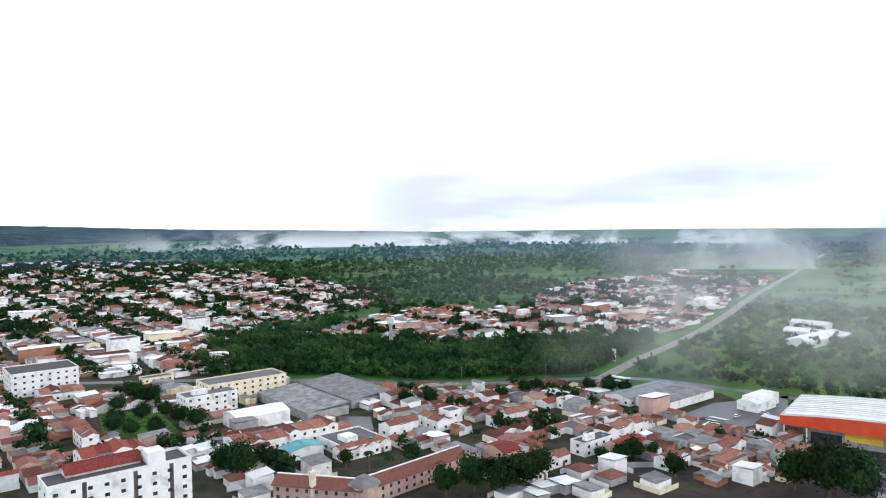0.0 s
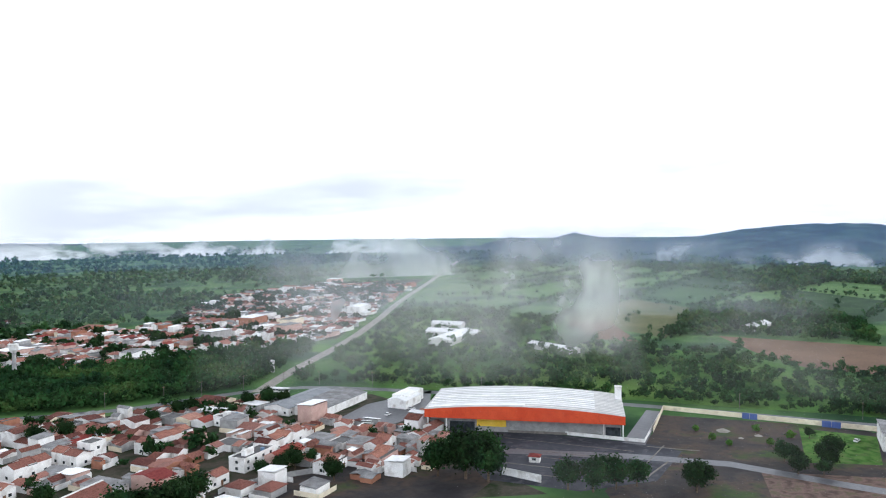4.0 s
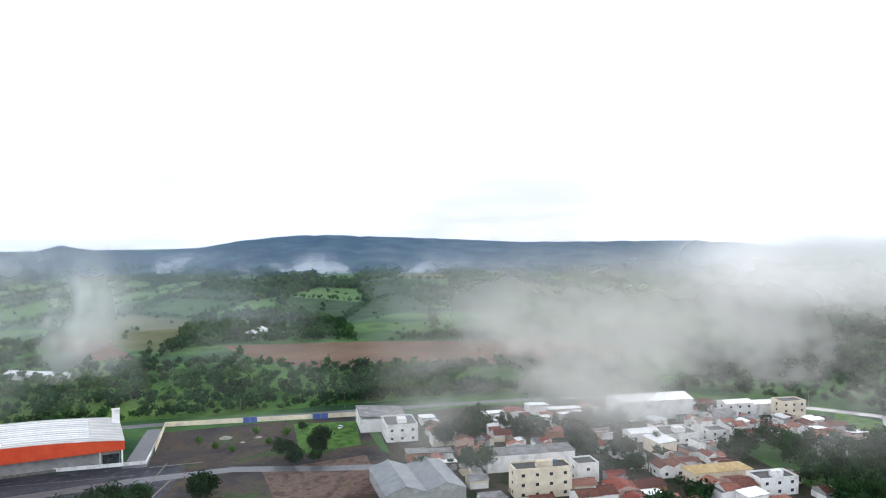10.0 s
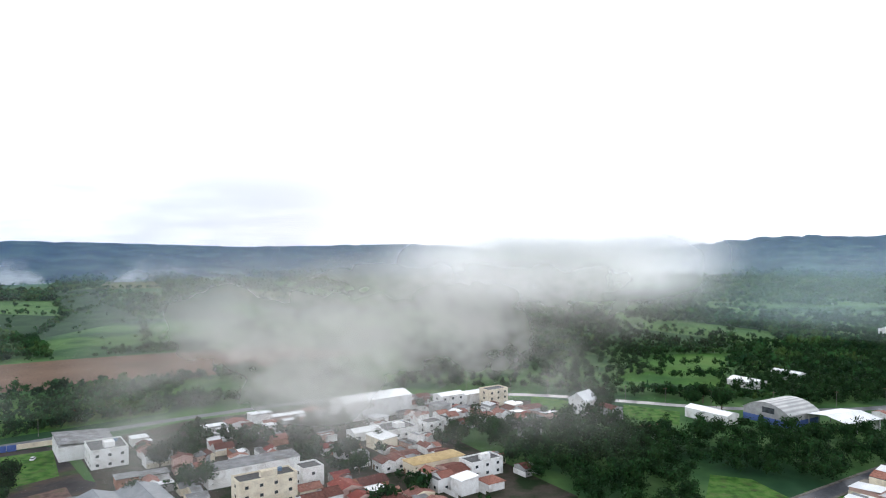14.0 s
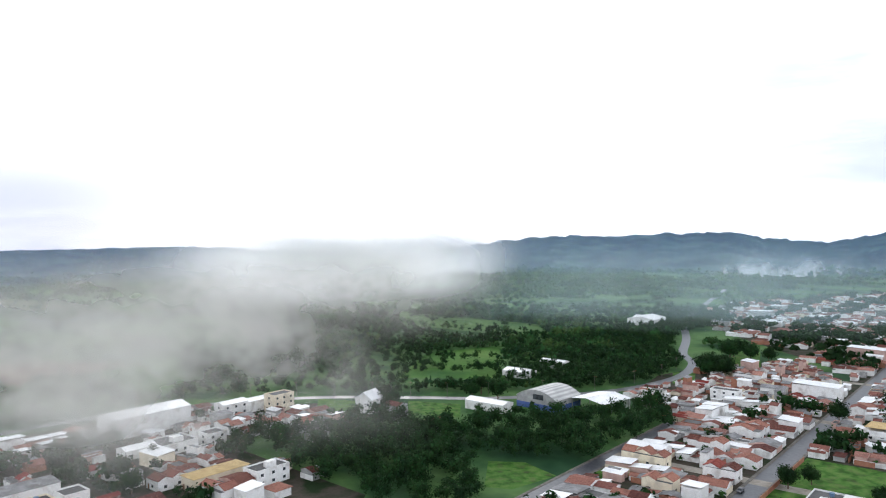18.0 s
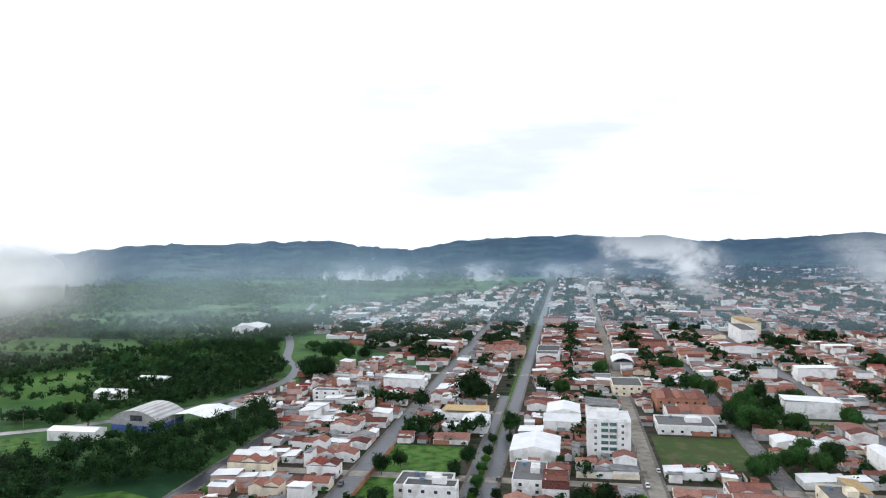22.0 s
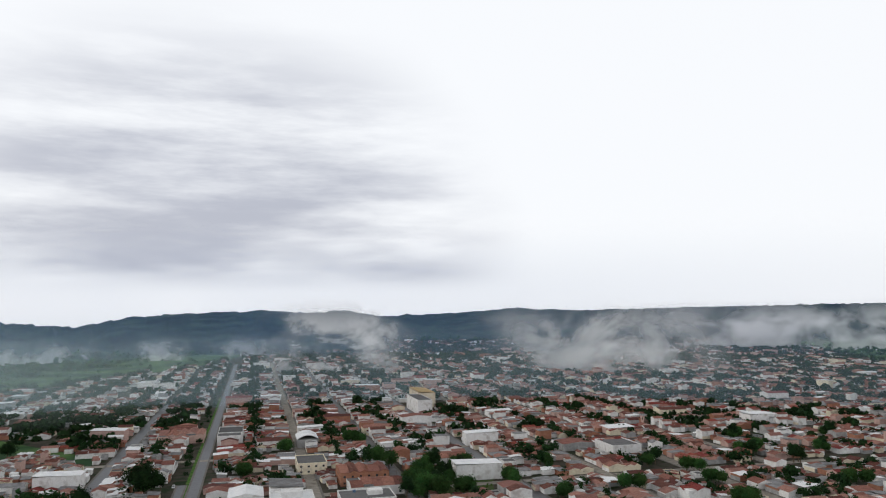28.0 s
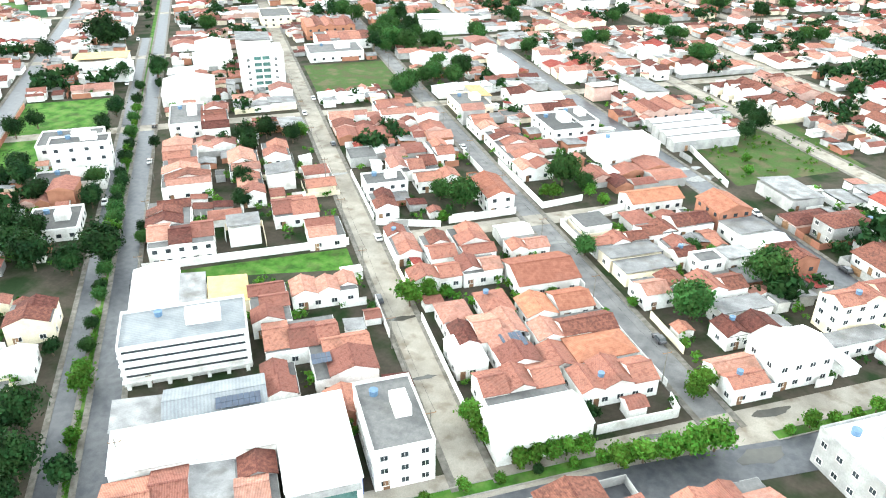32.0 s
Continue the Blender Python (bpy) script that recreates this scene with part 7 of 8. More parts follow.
def fill_gaps(u0, u1, v0, v1, seed, huts=0.5, tries=2600, most=60, streets=True, zone=None):
    """Small houses, sheds and trees in what the larger buildings leave free."""
    rs = random.Random(seed)
    n = 0
    for k in range(tries):
        u, v = rs.uniform(u0, u1), rs.uniform(v0, v1)
        a = rs.random()
        x, y = uv(u, v)
        if streets and (any(abs(v - sv) < sw / 2 + 3.6 for sv, sw in LINES) or any(abs(u - c) < 9 for c in CROSS[:5])):
            continue
        if zone and not inside(zone, x, y) or near_line(HIGHWAY, x, y, 9):
            continue
        hut = a < huts and n < most
        g = 4.2 if hut else 2.2
        if taken(u - g, u + g, v - g, v + g) or any(abs(u - a2) < 5.5 + g - 1 and abs(v - b2) < 10.5 + g - 1 for a2, b2 in LOTS):
            continue
        if not hut and SHEDS[0] >= 285 and TREE_COUNT[0] >= 300:
            continue
        claim(u - g, u + g, v - g, v + g)
        if hut:
            n += 1
            q = HUTS[rs.randrange(12)]
            if math.hypot(x, y) > 290 or HOMES[0] >= 140:
                far_lots.append((x, y, 8.4, 8.6, TOWN + 90 * rs.randrange(4) + rs.uniform(-2, 2), 1))
                continue
            HOMES[0] += 1
            ob = base("house", pose(x, y, 0, 0, 0, TOWN + 90 * rs.randrange(4) + rs.uniform(-2, 2)) @ Matrix.Scale(9 / max(q[3], q[4], 9), 4), q[5], "house", "small houses")
            for nm, me in zip(("wall", "roof", "yard_wall"), q[:3]):
                part(nm, me, None, ob)
        elif a < huts + 0.25 and SHEDS[0] < 285:
            SHEDS[0] += 1
            ob = base("outbuilding", pose(x, y, 0, 0, 0, TOWN + 90 * rs.randrange(4)) @ Matrix.Scale(0.8, 4), ("small outbuilding with tiled lean-to roof", "small yard shed with sheet roof")[k % 2], "outbuilding", "yard outbuildings")
            wm, rm = SHED_MESHES[rs.randrange(6)]
            part("wall", wm, None, ob)
            part("roof", rm, None, ob)
        elif TREE_COUNT[0] < 300:
            tree(("small", "bush", "small", "mango", "small")[k % 5], x, y, 0.6 + 0.35 * rs.random(), group="yard trees")


LOTS = []
LINES = sorted(STREETS + LEFT_STREETS)
for i in range(len(LINES) - 1):
    (a, wa), (b, wb) = LINES[i], LINES[i + 1]
    lay_rows(a + (wa - 6.4) / 2, b - (wb - 6.4) / 2, 6.4, -1900, 2250, 1000 + i)
fill_gaps(92, 300, -146, 28, 5, 0.45, 4500, 60)
fill_gaps(300, 460, -210, 26, 15, 0.55, 4500, 60)
fill_gaps(92, 300, -230, -150, 16, 0.5, 2500, 25)
fill_gaps(190, 412, 92, 146, 8, 0.7, 2500, 50)
fill_gaps(300, 560, 48, 84, 9, 0.7, 2500, 50)
for r in ((463, 503, 180, 203), (545, 620, 165, 200)):
    claim(*r)
fill_gaps(370, 590, 95, 205, 19, 0.65, 5000, 55, False, [uv(*p) for p in [(405, 196), (480, 208), (548, 192), (585, 140), (505, 98), (420, 92), (368, 150)]])
fill_gaps(-196, -126, 236, 335, 23, 0.7, 2500, 40, False, [(112, 346), (154, 338), (146, 300), (128, 268), (90, 262)])
fill_gaps(-420, -60, 40, 350, 6, 0.55, 3600, 90, False, TOWN_WEST)
fill_gaps(70, 270, 225, 350, 7, 0.55, 1600, 40, False, TOWN_MID)
shrubs = [p for p in scatter([(92, -210), (430, -210), (430, 145), (92, 145)], 4.2, 71, 0.42)
          if not taken(p[0] - 1, p[0] + 1, p[1] - 1, p[1] + 1) and not any(abs(p[1] - sv) < sw / 2 + 2.4 for sv, sw in LINES) and not any(abs(p[0] - c) < 6.5 for c in CROSS)]
wood("yard_shrubs", [uv(*p) for p in shrubs], np.random.default_rng(72).uniform(0.6, 1.7, len(shrubs)), 70, 0.2, "shrubs and young trees in the house yards", M_LEAF_MID)
for p in NEAR + MID:
    for o in (*p.children_recursive, p):
        bpy.data.objects.remove(o)


GRID = np.zeros((400, 420), bool)


def cell(a, axis):
    """The row or column of a place on the plan of what is built up, 1.5 m to a cell."""
    return int(min(max((a - (90, -450)[axis]) / 1.5, 0), GRID.shape[axis] - 1))


def fill(u0, u1, v0, v1):
    if u1 > 90 and u0 < 690 and v1 > -450 and v0 < 180:
        GRID[cell(u0, 0):cell(u1, 0) + 1, cell(v0, 1):cell(v1, 1) + 1] = True


for r in RECTS:
    fill(*r)
for sv, sw in LINES:
    fill(80, 700, sv - sw / 2 - 2.2, sv + sw / 2 + 2.2)
for c in CROSS:
    fill(c - 5.2, c + 5.2, -450, 180)
for u, v in HOUSED:
    fill(u - 4.8, u + 4.8, v - 7.5, v + 7.5)


def far_houses(name, lots, label):
    V, F, MI = [], [], []
    rs = random.Random(4)
    mats = [M_WHITE, M_CREAM, M_PINK, M_TILE, M_TILE_DARK, M_METAL, M_FIBRO, M_GREY, M_BRICK, M_TILE_RED, M_SLAB, M_TILE_PALE]

    def volume(x, y, turn, cx, cy, w, d, h, wm, rm, kind, rise):
        c, s = math.cos(radians(turn)), math.sin(radians(turn))
        uu, vv = to_uv(x + cx * c - cy * s, y + cx * s + cy * c)
        hu, hv = (d / 2, w / 2) if round((turn - TOWN) / 90) % 2 else (w / 2, d / 2)
        fill(uu - hu, uu + hu, vv - hv, vv + hv)

        def add(pts, faces, ms):
            n = len(V)
            for px, py, pz in pts:
                px, py = px + cx, py + cy
                V.append((x + px * c - py * s, y + px * s + py * c, pz))
            for f, m in zip(faces, ms):
                F.append(tuple(n + j for j in f))
                MI.append(m)

        add([(a, b, z) for z in (-0.2, h) for a, b in ((-w / 2, -d / 2), (w / 2, -d / 2), (w / 2, d / 2), (-w / 2, d / 2))], [(0, 1, 5, 4), (1, 2, 6, 5), (2, 3, 7, 6), (3, 0, 4, 7)], [wm] * 4)
        hx, hy = w / 2 + 0.4, d / 2 + 0.4
        if kind == "flat":
            hx, hy = w / 2, d / 2
            add([(-hx, -hy, h - 0.5), (hx, -hy, h - 0.5), (hx, hy, h - 0.5), (-hx, hy, h - 0.5)], [(0, 1, 2, 3)], [rm])
        elif kind == "shed":
            add([(-hx, -hy, h + 0.05), (hx, -hy, h + 0.05), (hx, hy, h + 0.05 + rise), (-hx, hy, h + 0.05 + rise)], [(0, 1, 2, 3)], [rm])
        elif kind == "x":
            add([(-hx, -hy, h - 0.1), (hx, -hy, h - 0.1), (hx, 0, h + rise), (-hx, 0, h + rise), (hx, hy, h - 0.1), (-hx, hy, h - 0.1)], [(0, 1, 2, 3), (3, 2, 4, 5), (1, 4, 2), (5, 0, 3)], [rm, rm, wm, wm])
        else:
            add([(-hx, -hy, h - 0.1), (-hx, hy, h - 0.1), (0, hy, h + rise), (0, -hy, h + rise), (hx, hy, h - 0.1), (hx, -hy, h - 0.1)], [(3, 2, 1, 0), (5, 4, 2, 3), (1, 2, 4), (5, 3, 0)], [rm, rm, wm, wm])

    for x, y, lw, dp, turn, k in lots:
        r = math.hypot(x, y)
        turn += rs.gauss(0, 2.5) + (90 * rs.randrange(4) if r > 900 else 0)
        if r > 380:
            x, y = x + rs.gauss(0, 1.2), y + rs.gauss(0, 1.2)
        uu, vv = to_uv(x, y)
        side = 0.16 if uu > 60 and vv > -40 else -0.12 if uu > 60 and vv < -140 else 0.0
        white = noise.noise((x / 160, y / 160, 8)) * 0.5 + rs.random() + side
        wm = 0 if white > (0.4 if x < -60 and y > 300 else 0.62) else rs.choice([0, 1, 2, 2, 7, 8])
        big = rs.random() < 0.03
        w, d, h = lw * rs.uniform(0.74, 0.99), dp * rs.uniform(0.45, 0.78), rs.choice([3.0, 3.2, 3.4, 3.2, 3.6, 6.2])
        if big:
            w, d, h = lw * rs.uniform(1.3, 2.0), dp * rs.uniform(0.9, 1.1), rs.choice([5, 6, 9])
        cy = rs.uniform(-0.2, 0.05) * dp
        t = rs.random() + side + (0.35 if big else 0) + (0.18 if white > 0.9 else 0) + (0.22 if x < -60 and y > 300 else 0)
        if t < 0.76:
            rm, kind = rs.choice([3, 3, 4, 4, 9, 11, 11]), rs.choice(["x", "y"])
        elif t < 0.88:
            rm, kind = 6, rs.choice(["shed", "x"])
        elif t < 0.95:
            rm, kind = rs.choice([6, 10]), "flat"
        else:
            rm, kind = 5, "shed"
        if r < 1000 and not big:
            # a front house, a lower wing beside the yard and a back house, roofed apart
            front, back = dp * rs.uniform(0.32, 0.46), dp * rs.uniform(0.2, 0.32)
            side = rs.choice([-1, 1])
            rest = dp * 0.94 - front - back
            for wx, cx2, dd, cy2, hh in ((lw * rs.uniform(0.86, 0.99), 0, front, -dp * 0.47 + front / 2, h), (lw * rs.uniform(0.45, 0.66), side * lw * 0.2, rest, -dp * 0.47 + front + rest / 2, rs.uniform(2.6, 3.2)), (lw * rs.uniform(0.5, 0.98), -side * lw * 0.04, back, dp * 0.47 - back / 2, rs.uniform(2.4, 3.4))):
                q = rs.random()
                rm2, kd = (rm, kind) if q < 0.5 else (rs.choice([3, 4, 11]), rs.choice(["x", "y"])) if q < 0.75 else (rs.choice([6, 6, 5]), "shed") if q < 0.92 else (10, "flat")
                volume(x, y, turn, cx2, cy2, wx, dd, hh, wm if q < 0.7 else rs.choice([0, 2, 7, 8]), rm2, kd, min(rs.uniform(0.9, 1.7), 0.2 * min(wx, dd) + 0.4) if kd in "xy" else 0.6)
        else:
            volume(x, y, turn, rs.uniform(-0.5, 0.5), cy, w, d, h, wm, rm, kind, rs.uniform(1.1, 1.9) if kind in "xy" else 0.7)
        if r < 1300 and not big:
            if r >= 1000:
                aw, ad = w * rs.uniform(0.5, 0.9), dp * rs.uniform(0.16, 0.3)
                volume(x, y, turn, rs.choice([-1, 1]) * (lw - aw) * 0.4, cy + d / 2 + ad / 2 + 0.6, aw, ad, rs.uniform(2.3, 2.9), rs.choice([0, 7, 8, 0]), rs.choice([3, 4, 6, 6, 5]), "shed", 0.6)
            if rs.random() < 0.55:
                volume(x, y, turn, rs.choice([-1, 1]) * lw * 0.49, 0, 0.18, dp * 0.96, 2.1, rs.choice([0, 0, 7, 1]), 0, "flat", 0)
            if rs.random() < 0.4:
                volume(x, y, turn, 0, -dp * 0.48, lw * 0.95, 0.18, 2.2, rs.choice([0, 0, 7, 1]), 0, "flat", 0)
    # lean-tos, huts and yard roofs wherever a yard is still open
    for k in range(44000):
        if k < 26000:
            uu, vv, w, d = rs.uniform(92, 640), rs.uniform(-440, 148), rs.uniform(3.0, 7.5), rs.uniform(3.0, 7.5)
        elif k < 40000:
            uu, vv, w, d = rs.uniform(92, 330), rs.uniform(-210, 84), rs.uniform(2.2, 5.5), rs.uniform(2.2, 5.5)
        else:
            long = rs.random() < 0.5
            uu, vv, w, d = rs.uniform(92, 420), rs.uniform(-250, 148), 0.2 if long else rs.uniform(4, 9), rs.uniform(4, 9) if long else 0.2
        a, b = w / 2 + 0.2, d / 2 + 0.2
        if GRID[cell(uu - a, 0):cell(uu + a, 0) + 1, cell(vv - b, 1):cell(vv + b, 1) + 1].any():
            continue
        x, y = uv(uu, vv)
        if not inside(TOWN_EAST, x, y) or inside(WOOD_MID, x, y) or near_line(HIGHWAY, x, y, 12):
            continue
        if k >= 40000:
            volume(x, y, TOWN, 0, 0, w, d, 2.2, rs.choice([0, 0, 7, 8]), 0, "flat", 0)
            continue
        q = rs.random() + (0.14 if vv > -40 else 0)
        rm, kind = (rs.choice([3, 3, 4, 11, 9]), rs.choice(["x", "y", "shed"])) if q < 0.55 else (6, "shed") if q < 0.82 else (5, "shed") if q < 0.9 else (10, "flat")
        volume(x, y, TOWN, 0, 0, w, d, rs.uniform(2.4, 3.3), rs.choice([0, 0, 0, 7, 8, 1]), rm, kind, 0.5 if kind == "shed" else rs.uniform(0.6, 1.1))
    me = bpy.data.meshes.new(name)
    me.from_pydata(V, [], F)
    for m in mats:
        me.materials.append(m)
    me.polygons.foreach_set("material_index", MI)
    me.update()
    return tagged(new(name, me), label, "houses", kind="stuff")


far_houses("far_houses", [l for l in far_lots if l[5] >= 0], "crowded low houses of the far town, tiled and sheet roofs")

# ---- far trees ----
places, sizes = [], []
rs = random.Random(21)
def yard_trees(lots, base_green, reps):
    pl, sz = [], []
    for x, y, lw, dp, turn, k in lots:
        r = math.hypot(x, y)
        green = base_green + 0.6 * noise.noise((x / 90, y / 90, 2.2)) + 0.25 * min(1, r / 1800)
        c, s = math.cos(radians(turn)), math.sin(radians(turn))
        for rep in range(6 if k < 0 else reps):
            if k >= 0 and rs.random() > green:
                continue
            o, q = dp * (rs.uniform(0.28, 0.48) if k >= 0 else rs.uniform(-0.4, 0.4)), lw * rs.uniform(-0.45, 0.45)
            pl.append((x - o * s + q * c, y + o * c + q * s))
            sz.append(rs.uniform(1.8, 4.4) * (1.3 if k < 0 else 1))
    return pl, sz


def ring(a, b):
    return [l for l in far_lots + near_lots if a <= math.hypot(l[0], l[1]) < b]


far_pl, far_sz = yard_trees(ring(1150, 9000), 0.85, 3)
places, sizes = yard_trees(ring(600, 1150), 0.66, 2)
near_pl, near_sz = yard_trees(ring(0, 600), 0.55, 3)
near_keep = [(p, s) for p, s in zip(near_pl, near_sz) if not claimed(p[0], p[1], 1.0)]
wood("yard_trees", [p for p, s in near_keep], [s for p, s in near_keep], 85, 0.165, "dark green trees in the yards between houses", M_LEAF)
wood("town_trees", places, sizes, 22, 0.36, "dark green trees between the far houses", M_LEAF)
wood("far_town_trees", far_pl, far_sz, 9, 0.55, "dark green trees of the farthest streets", M_LEAF)
places, sizes = [], []
TOWNS = (TOWN_EAST, TOWN_WEST, TOWN_FAR, TOWN_MID)
OPEN = [[(486, 458), (560, 352), (640, 200), (600, 120), (480, 230), (454, 291), (433, 334), (449, 386)], [(426, 595), (464, 573), (408, 468), (381, 500)], [(500, -92), (605, -122), (595, -172), (496, -134)], [(470, -262), (500, -300), (560, -350), (527, -385), (440, -310), (417, -243)], [(263, 287), (306, 246), (329, 217), (285, 199), (223, 249)]]
far_places, far_sizes = [], []


def plant(x, y, size):
    """A tree of the plain, unless a town, field, road or building stands there."""
    r = math.hypot(x, y)
    if r < 300 or any(inside(p, x, y) for p in TOWNS) or any(inside(p, x, y) for p in OPEN) or off_road(x, y):
        return
    if inside(INNER, x, y) or inside(WOOD_MID, x, y) or (r < 1000 and claimed(x, y, 5)):
        return
    (places if r < 850 else far_places).append((x, y))
    (sizes if r < 850 else far_sizes).append(size * (1 + r / 4500))


for k in range(70000):
    r = 300 * (9.5 ** (rs.random()))
    az = rs.uniform(-40, 200)
    if 16 < az < 128 and r > 470 or (az > 125 and r < 700):
        continue
    x, y = polar(az, r)
    field = noise.noise((x / 210, y / 210, 3.3)) + 0.35 * noise.noise((x / 60, y / 60, 1.3)) - 0.1 * (r > 1200)
    if field > (0.0 if 16 < az < 75 else -0.24) or rs.random() < 0.06:
        plant(x, y, rs.uniform(2.2, 4.6))

# the patchwork of pastures, crops and copses on the plain, with hedges along its borders
FIELD_KINDS = (
    (0.30, material("bright_pasture", [(0.050, 0.120, 0.030), (0.085, 0.165, 0.046), (0.062, 0.135, 0.042)], 0.95, 0.02, 0.3, 0.4), "bright green grazed pasture"),
    (0.52, material("rough_pasture", [(0.028, 0.075, 0.024), (0.052, 0.112, 0.036)], 0.95, 0.025, 0.3, 0.4), "rough green pasture with weeds"),
    (0.66, material("dark_crop", [(0.016, 0.045, 0.018), (0.030, 0.070, 0.026)], 0.95, 0.03, 0.4, 0.4), "dark green crop field"),
    (0.69, material("stubble", [(0.085, 0.10, 0.042), (0.125, 0.130, 0.060)], 0.95, 0.02, 0.3, 0.4), "pale dry stubble field"),
    (1.00, None, ""))
FIELD_W, FIELD_D, FIELD_TURN = 205.0, 88.0, radians(33)


def field_corner(i, j):
    cr = random.Random(i * 977 + j * 131 + 5)
    a, b = (i + 0.5 * (j % 2) + cr.uniform(-0.22, 0.22)) * FIELD_W, (j + cr.uniform(-0.25, 0.25)) * FIELD_D
    return (a * math.cos(FIELD_TURN) - b * math.sin(FIELD_TURN), a * math.sin(FIELD_TURN) + b * math.cos(FIELD_TURN))


frs = random.Random(63)
for i in range(-8, 14):
    for j in range(-26, 27):
        q = [field_corner(i, j), field_corner(i + 1, j), field_corner(i + 1, j + 1), field_corner(i, j + 1)]
        cx, cy = sum(p[0] for p in q) / 4, sum(p[1] for p in q) / 4
        az, r = math.degrees(math.atan2(cx, cy)), math.hypot(cx, cy)
        pick, gaps = min(0.999, frs.random() * (1.9 if az > 88 and r < 1500 else 1.0)), [frs.random() for k in range(4)]
        if not (14 < az < 130 and 500 < r < 2250) or any(inside(p, *c) for p in TOWNS for c in q + [(cx, cy)]):
            continue
        kind = next(k for k in FIELD_KINDS if pick < k[0])
        near_road = any(off_road(q[0][0] + (q[1][0] - q[0][0]) * f, q[0][1] + (q[1][1] - q[0][1]) * f) or off_road(q[3][0] + (q[2][0] - q[3][0]) * f, q[3][1] + (q[2][1] - q[3][1]) * f) for f in (0, 0.25, 0.5, 0.75, 1))
        if kind[1] and not near_road and not any(inside(p, *c) for p in OPEN + [WOOD_A, WOOD_C] for c in q + [(cx, cy)]):
            sheet("field", q, 0.03 + 0.002 * (i % 3) + 0.006 * (j % 3), kind[1], kind[2], "field")

        def inner(a, b):
            return tuple((q[0][k] * (1 - a) + q[1][k] * a) * (1 - b) + (q[3][k] * (1 - a) + q[2][k] * a) * b for k in (0, 1))

        if kind[1] is None:
            for k in range(260 if r < 900 else 170):
                plant(*inner(frs.random(), frs.random()), frs.uniform(2.4, 4.8))
        else:
            for k in range(9):
                plant(*inner(frs.random(), frs.random()), frs.uniform(1.6, 3.6))
        for side in (0, 1):
            if gaps[side] < 0.82:
                n = 40 if side == 0 else 18
                for k in range(n):
                    if noise.noise((cx + k * 0.5, cy, side * 3.0)) > -0.35:
                        f, e = (k + frs.uniform(-0.4, 0.4)) / n, frs.gauss(0, 0.012 if side else 0.028)
                        plant(*(inner(f, e) if side == 0 else inner(e, f)), frs.uniform(1.6, 4.0))
wood("plain_trees", places, sizes, 44, 0.23, "scattered trees and thickets of the plain")
wood("far_thickets", far_places, far_sizes, 11, 0.45, "dark thickets and hedges of the far plain")


# shrubs in the small yards that are left between the near houses
yrs = random.Random(77)
pl, sz = [], []
for k in range(2600):
    u, v = yrs.uniform(92, 330), yrs.uniform(-205, 84)
    if any(abs(v - sv) < sw / 2 + 2.4 for sv, sw in STREETS) or any(abs(u - c) < 7.5 for c in CROSS[:4]) or any(abs(u - a) < 5.4 and abs(v - b) < 10.8 for a, b in LOTS):
        continue
    x, y = uv(u, v)
    if noise.noise((x / 22, y / 22, 4.4)) < -0.1 or claimed(x, y, 0.7):
        continue
    pl.append((x, y))
    sz.append(yrs.uniform(0.8, 2.5))
wood("yard_shrubs", pl, sz, 70, 0.15, "green shrubs and weeds in the yards between houses", M_LEAF_B)

# ---- mist ----


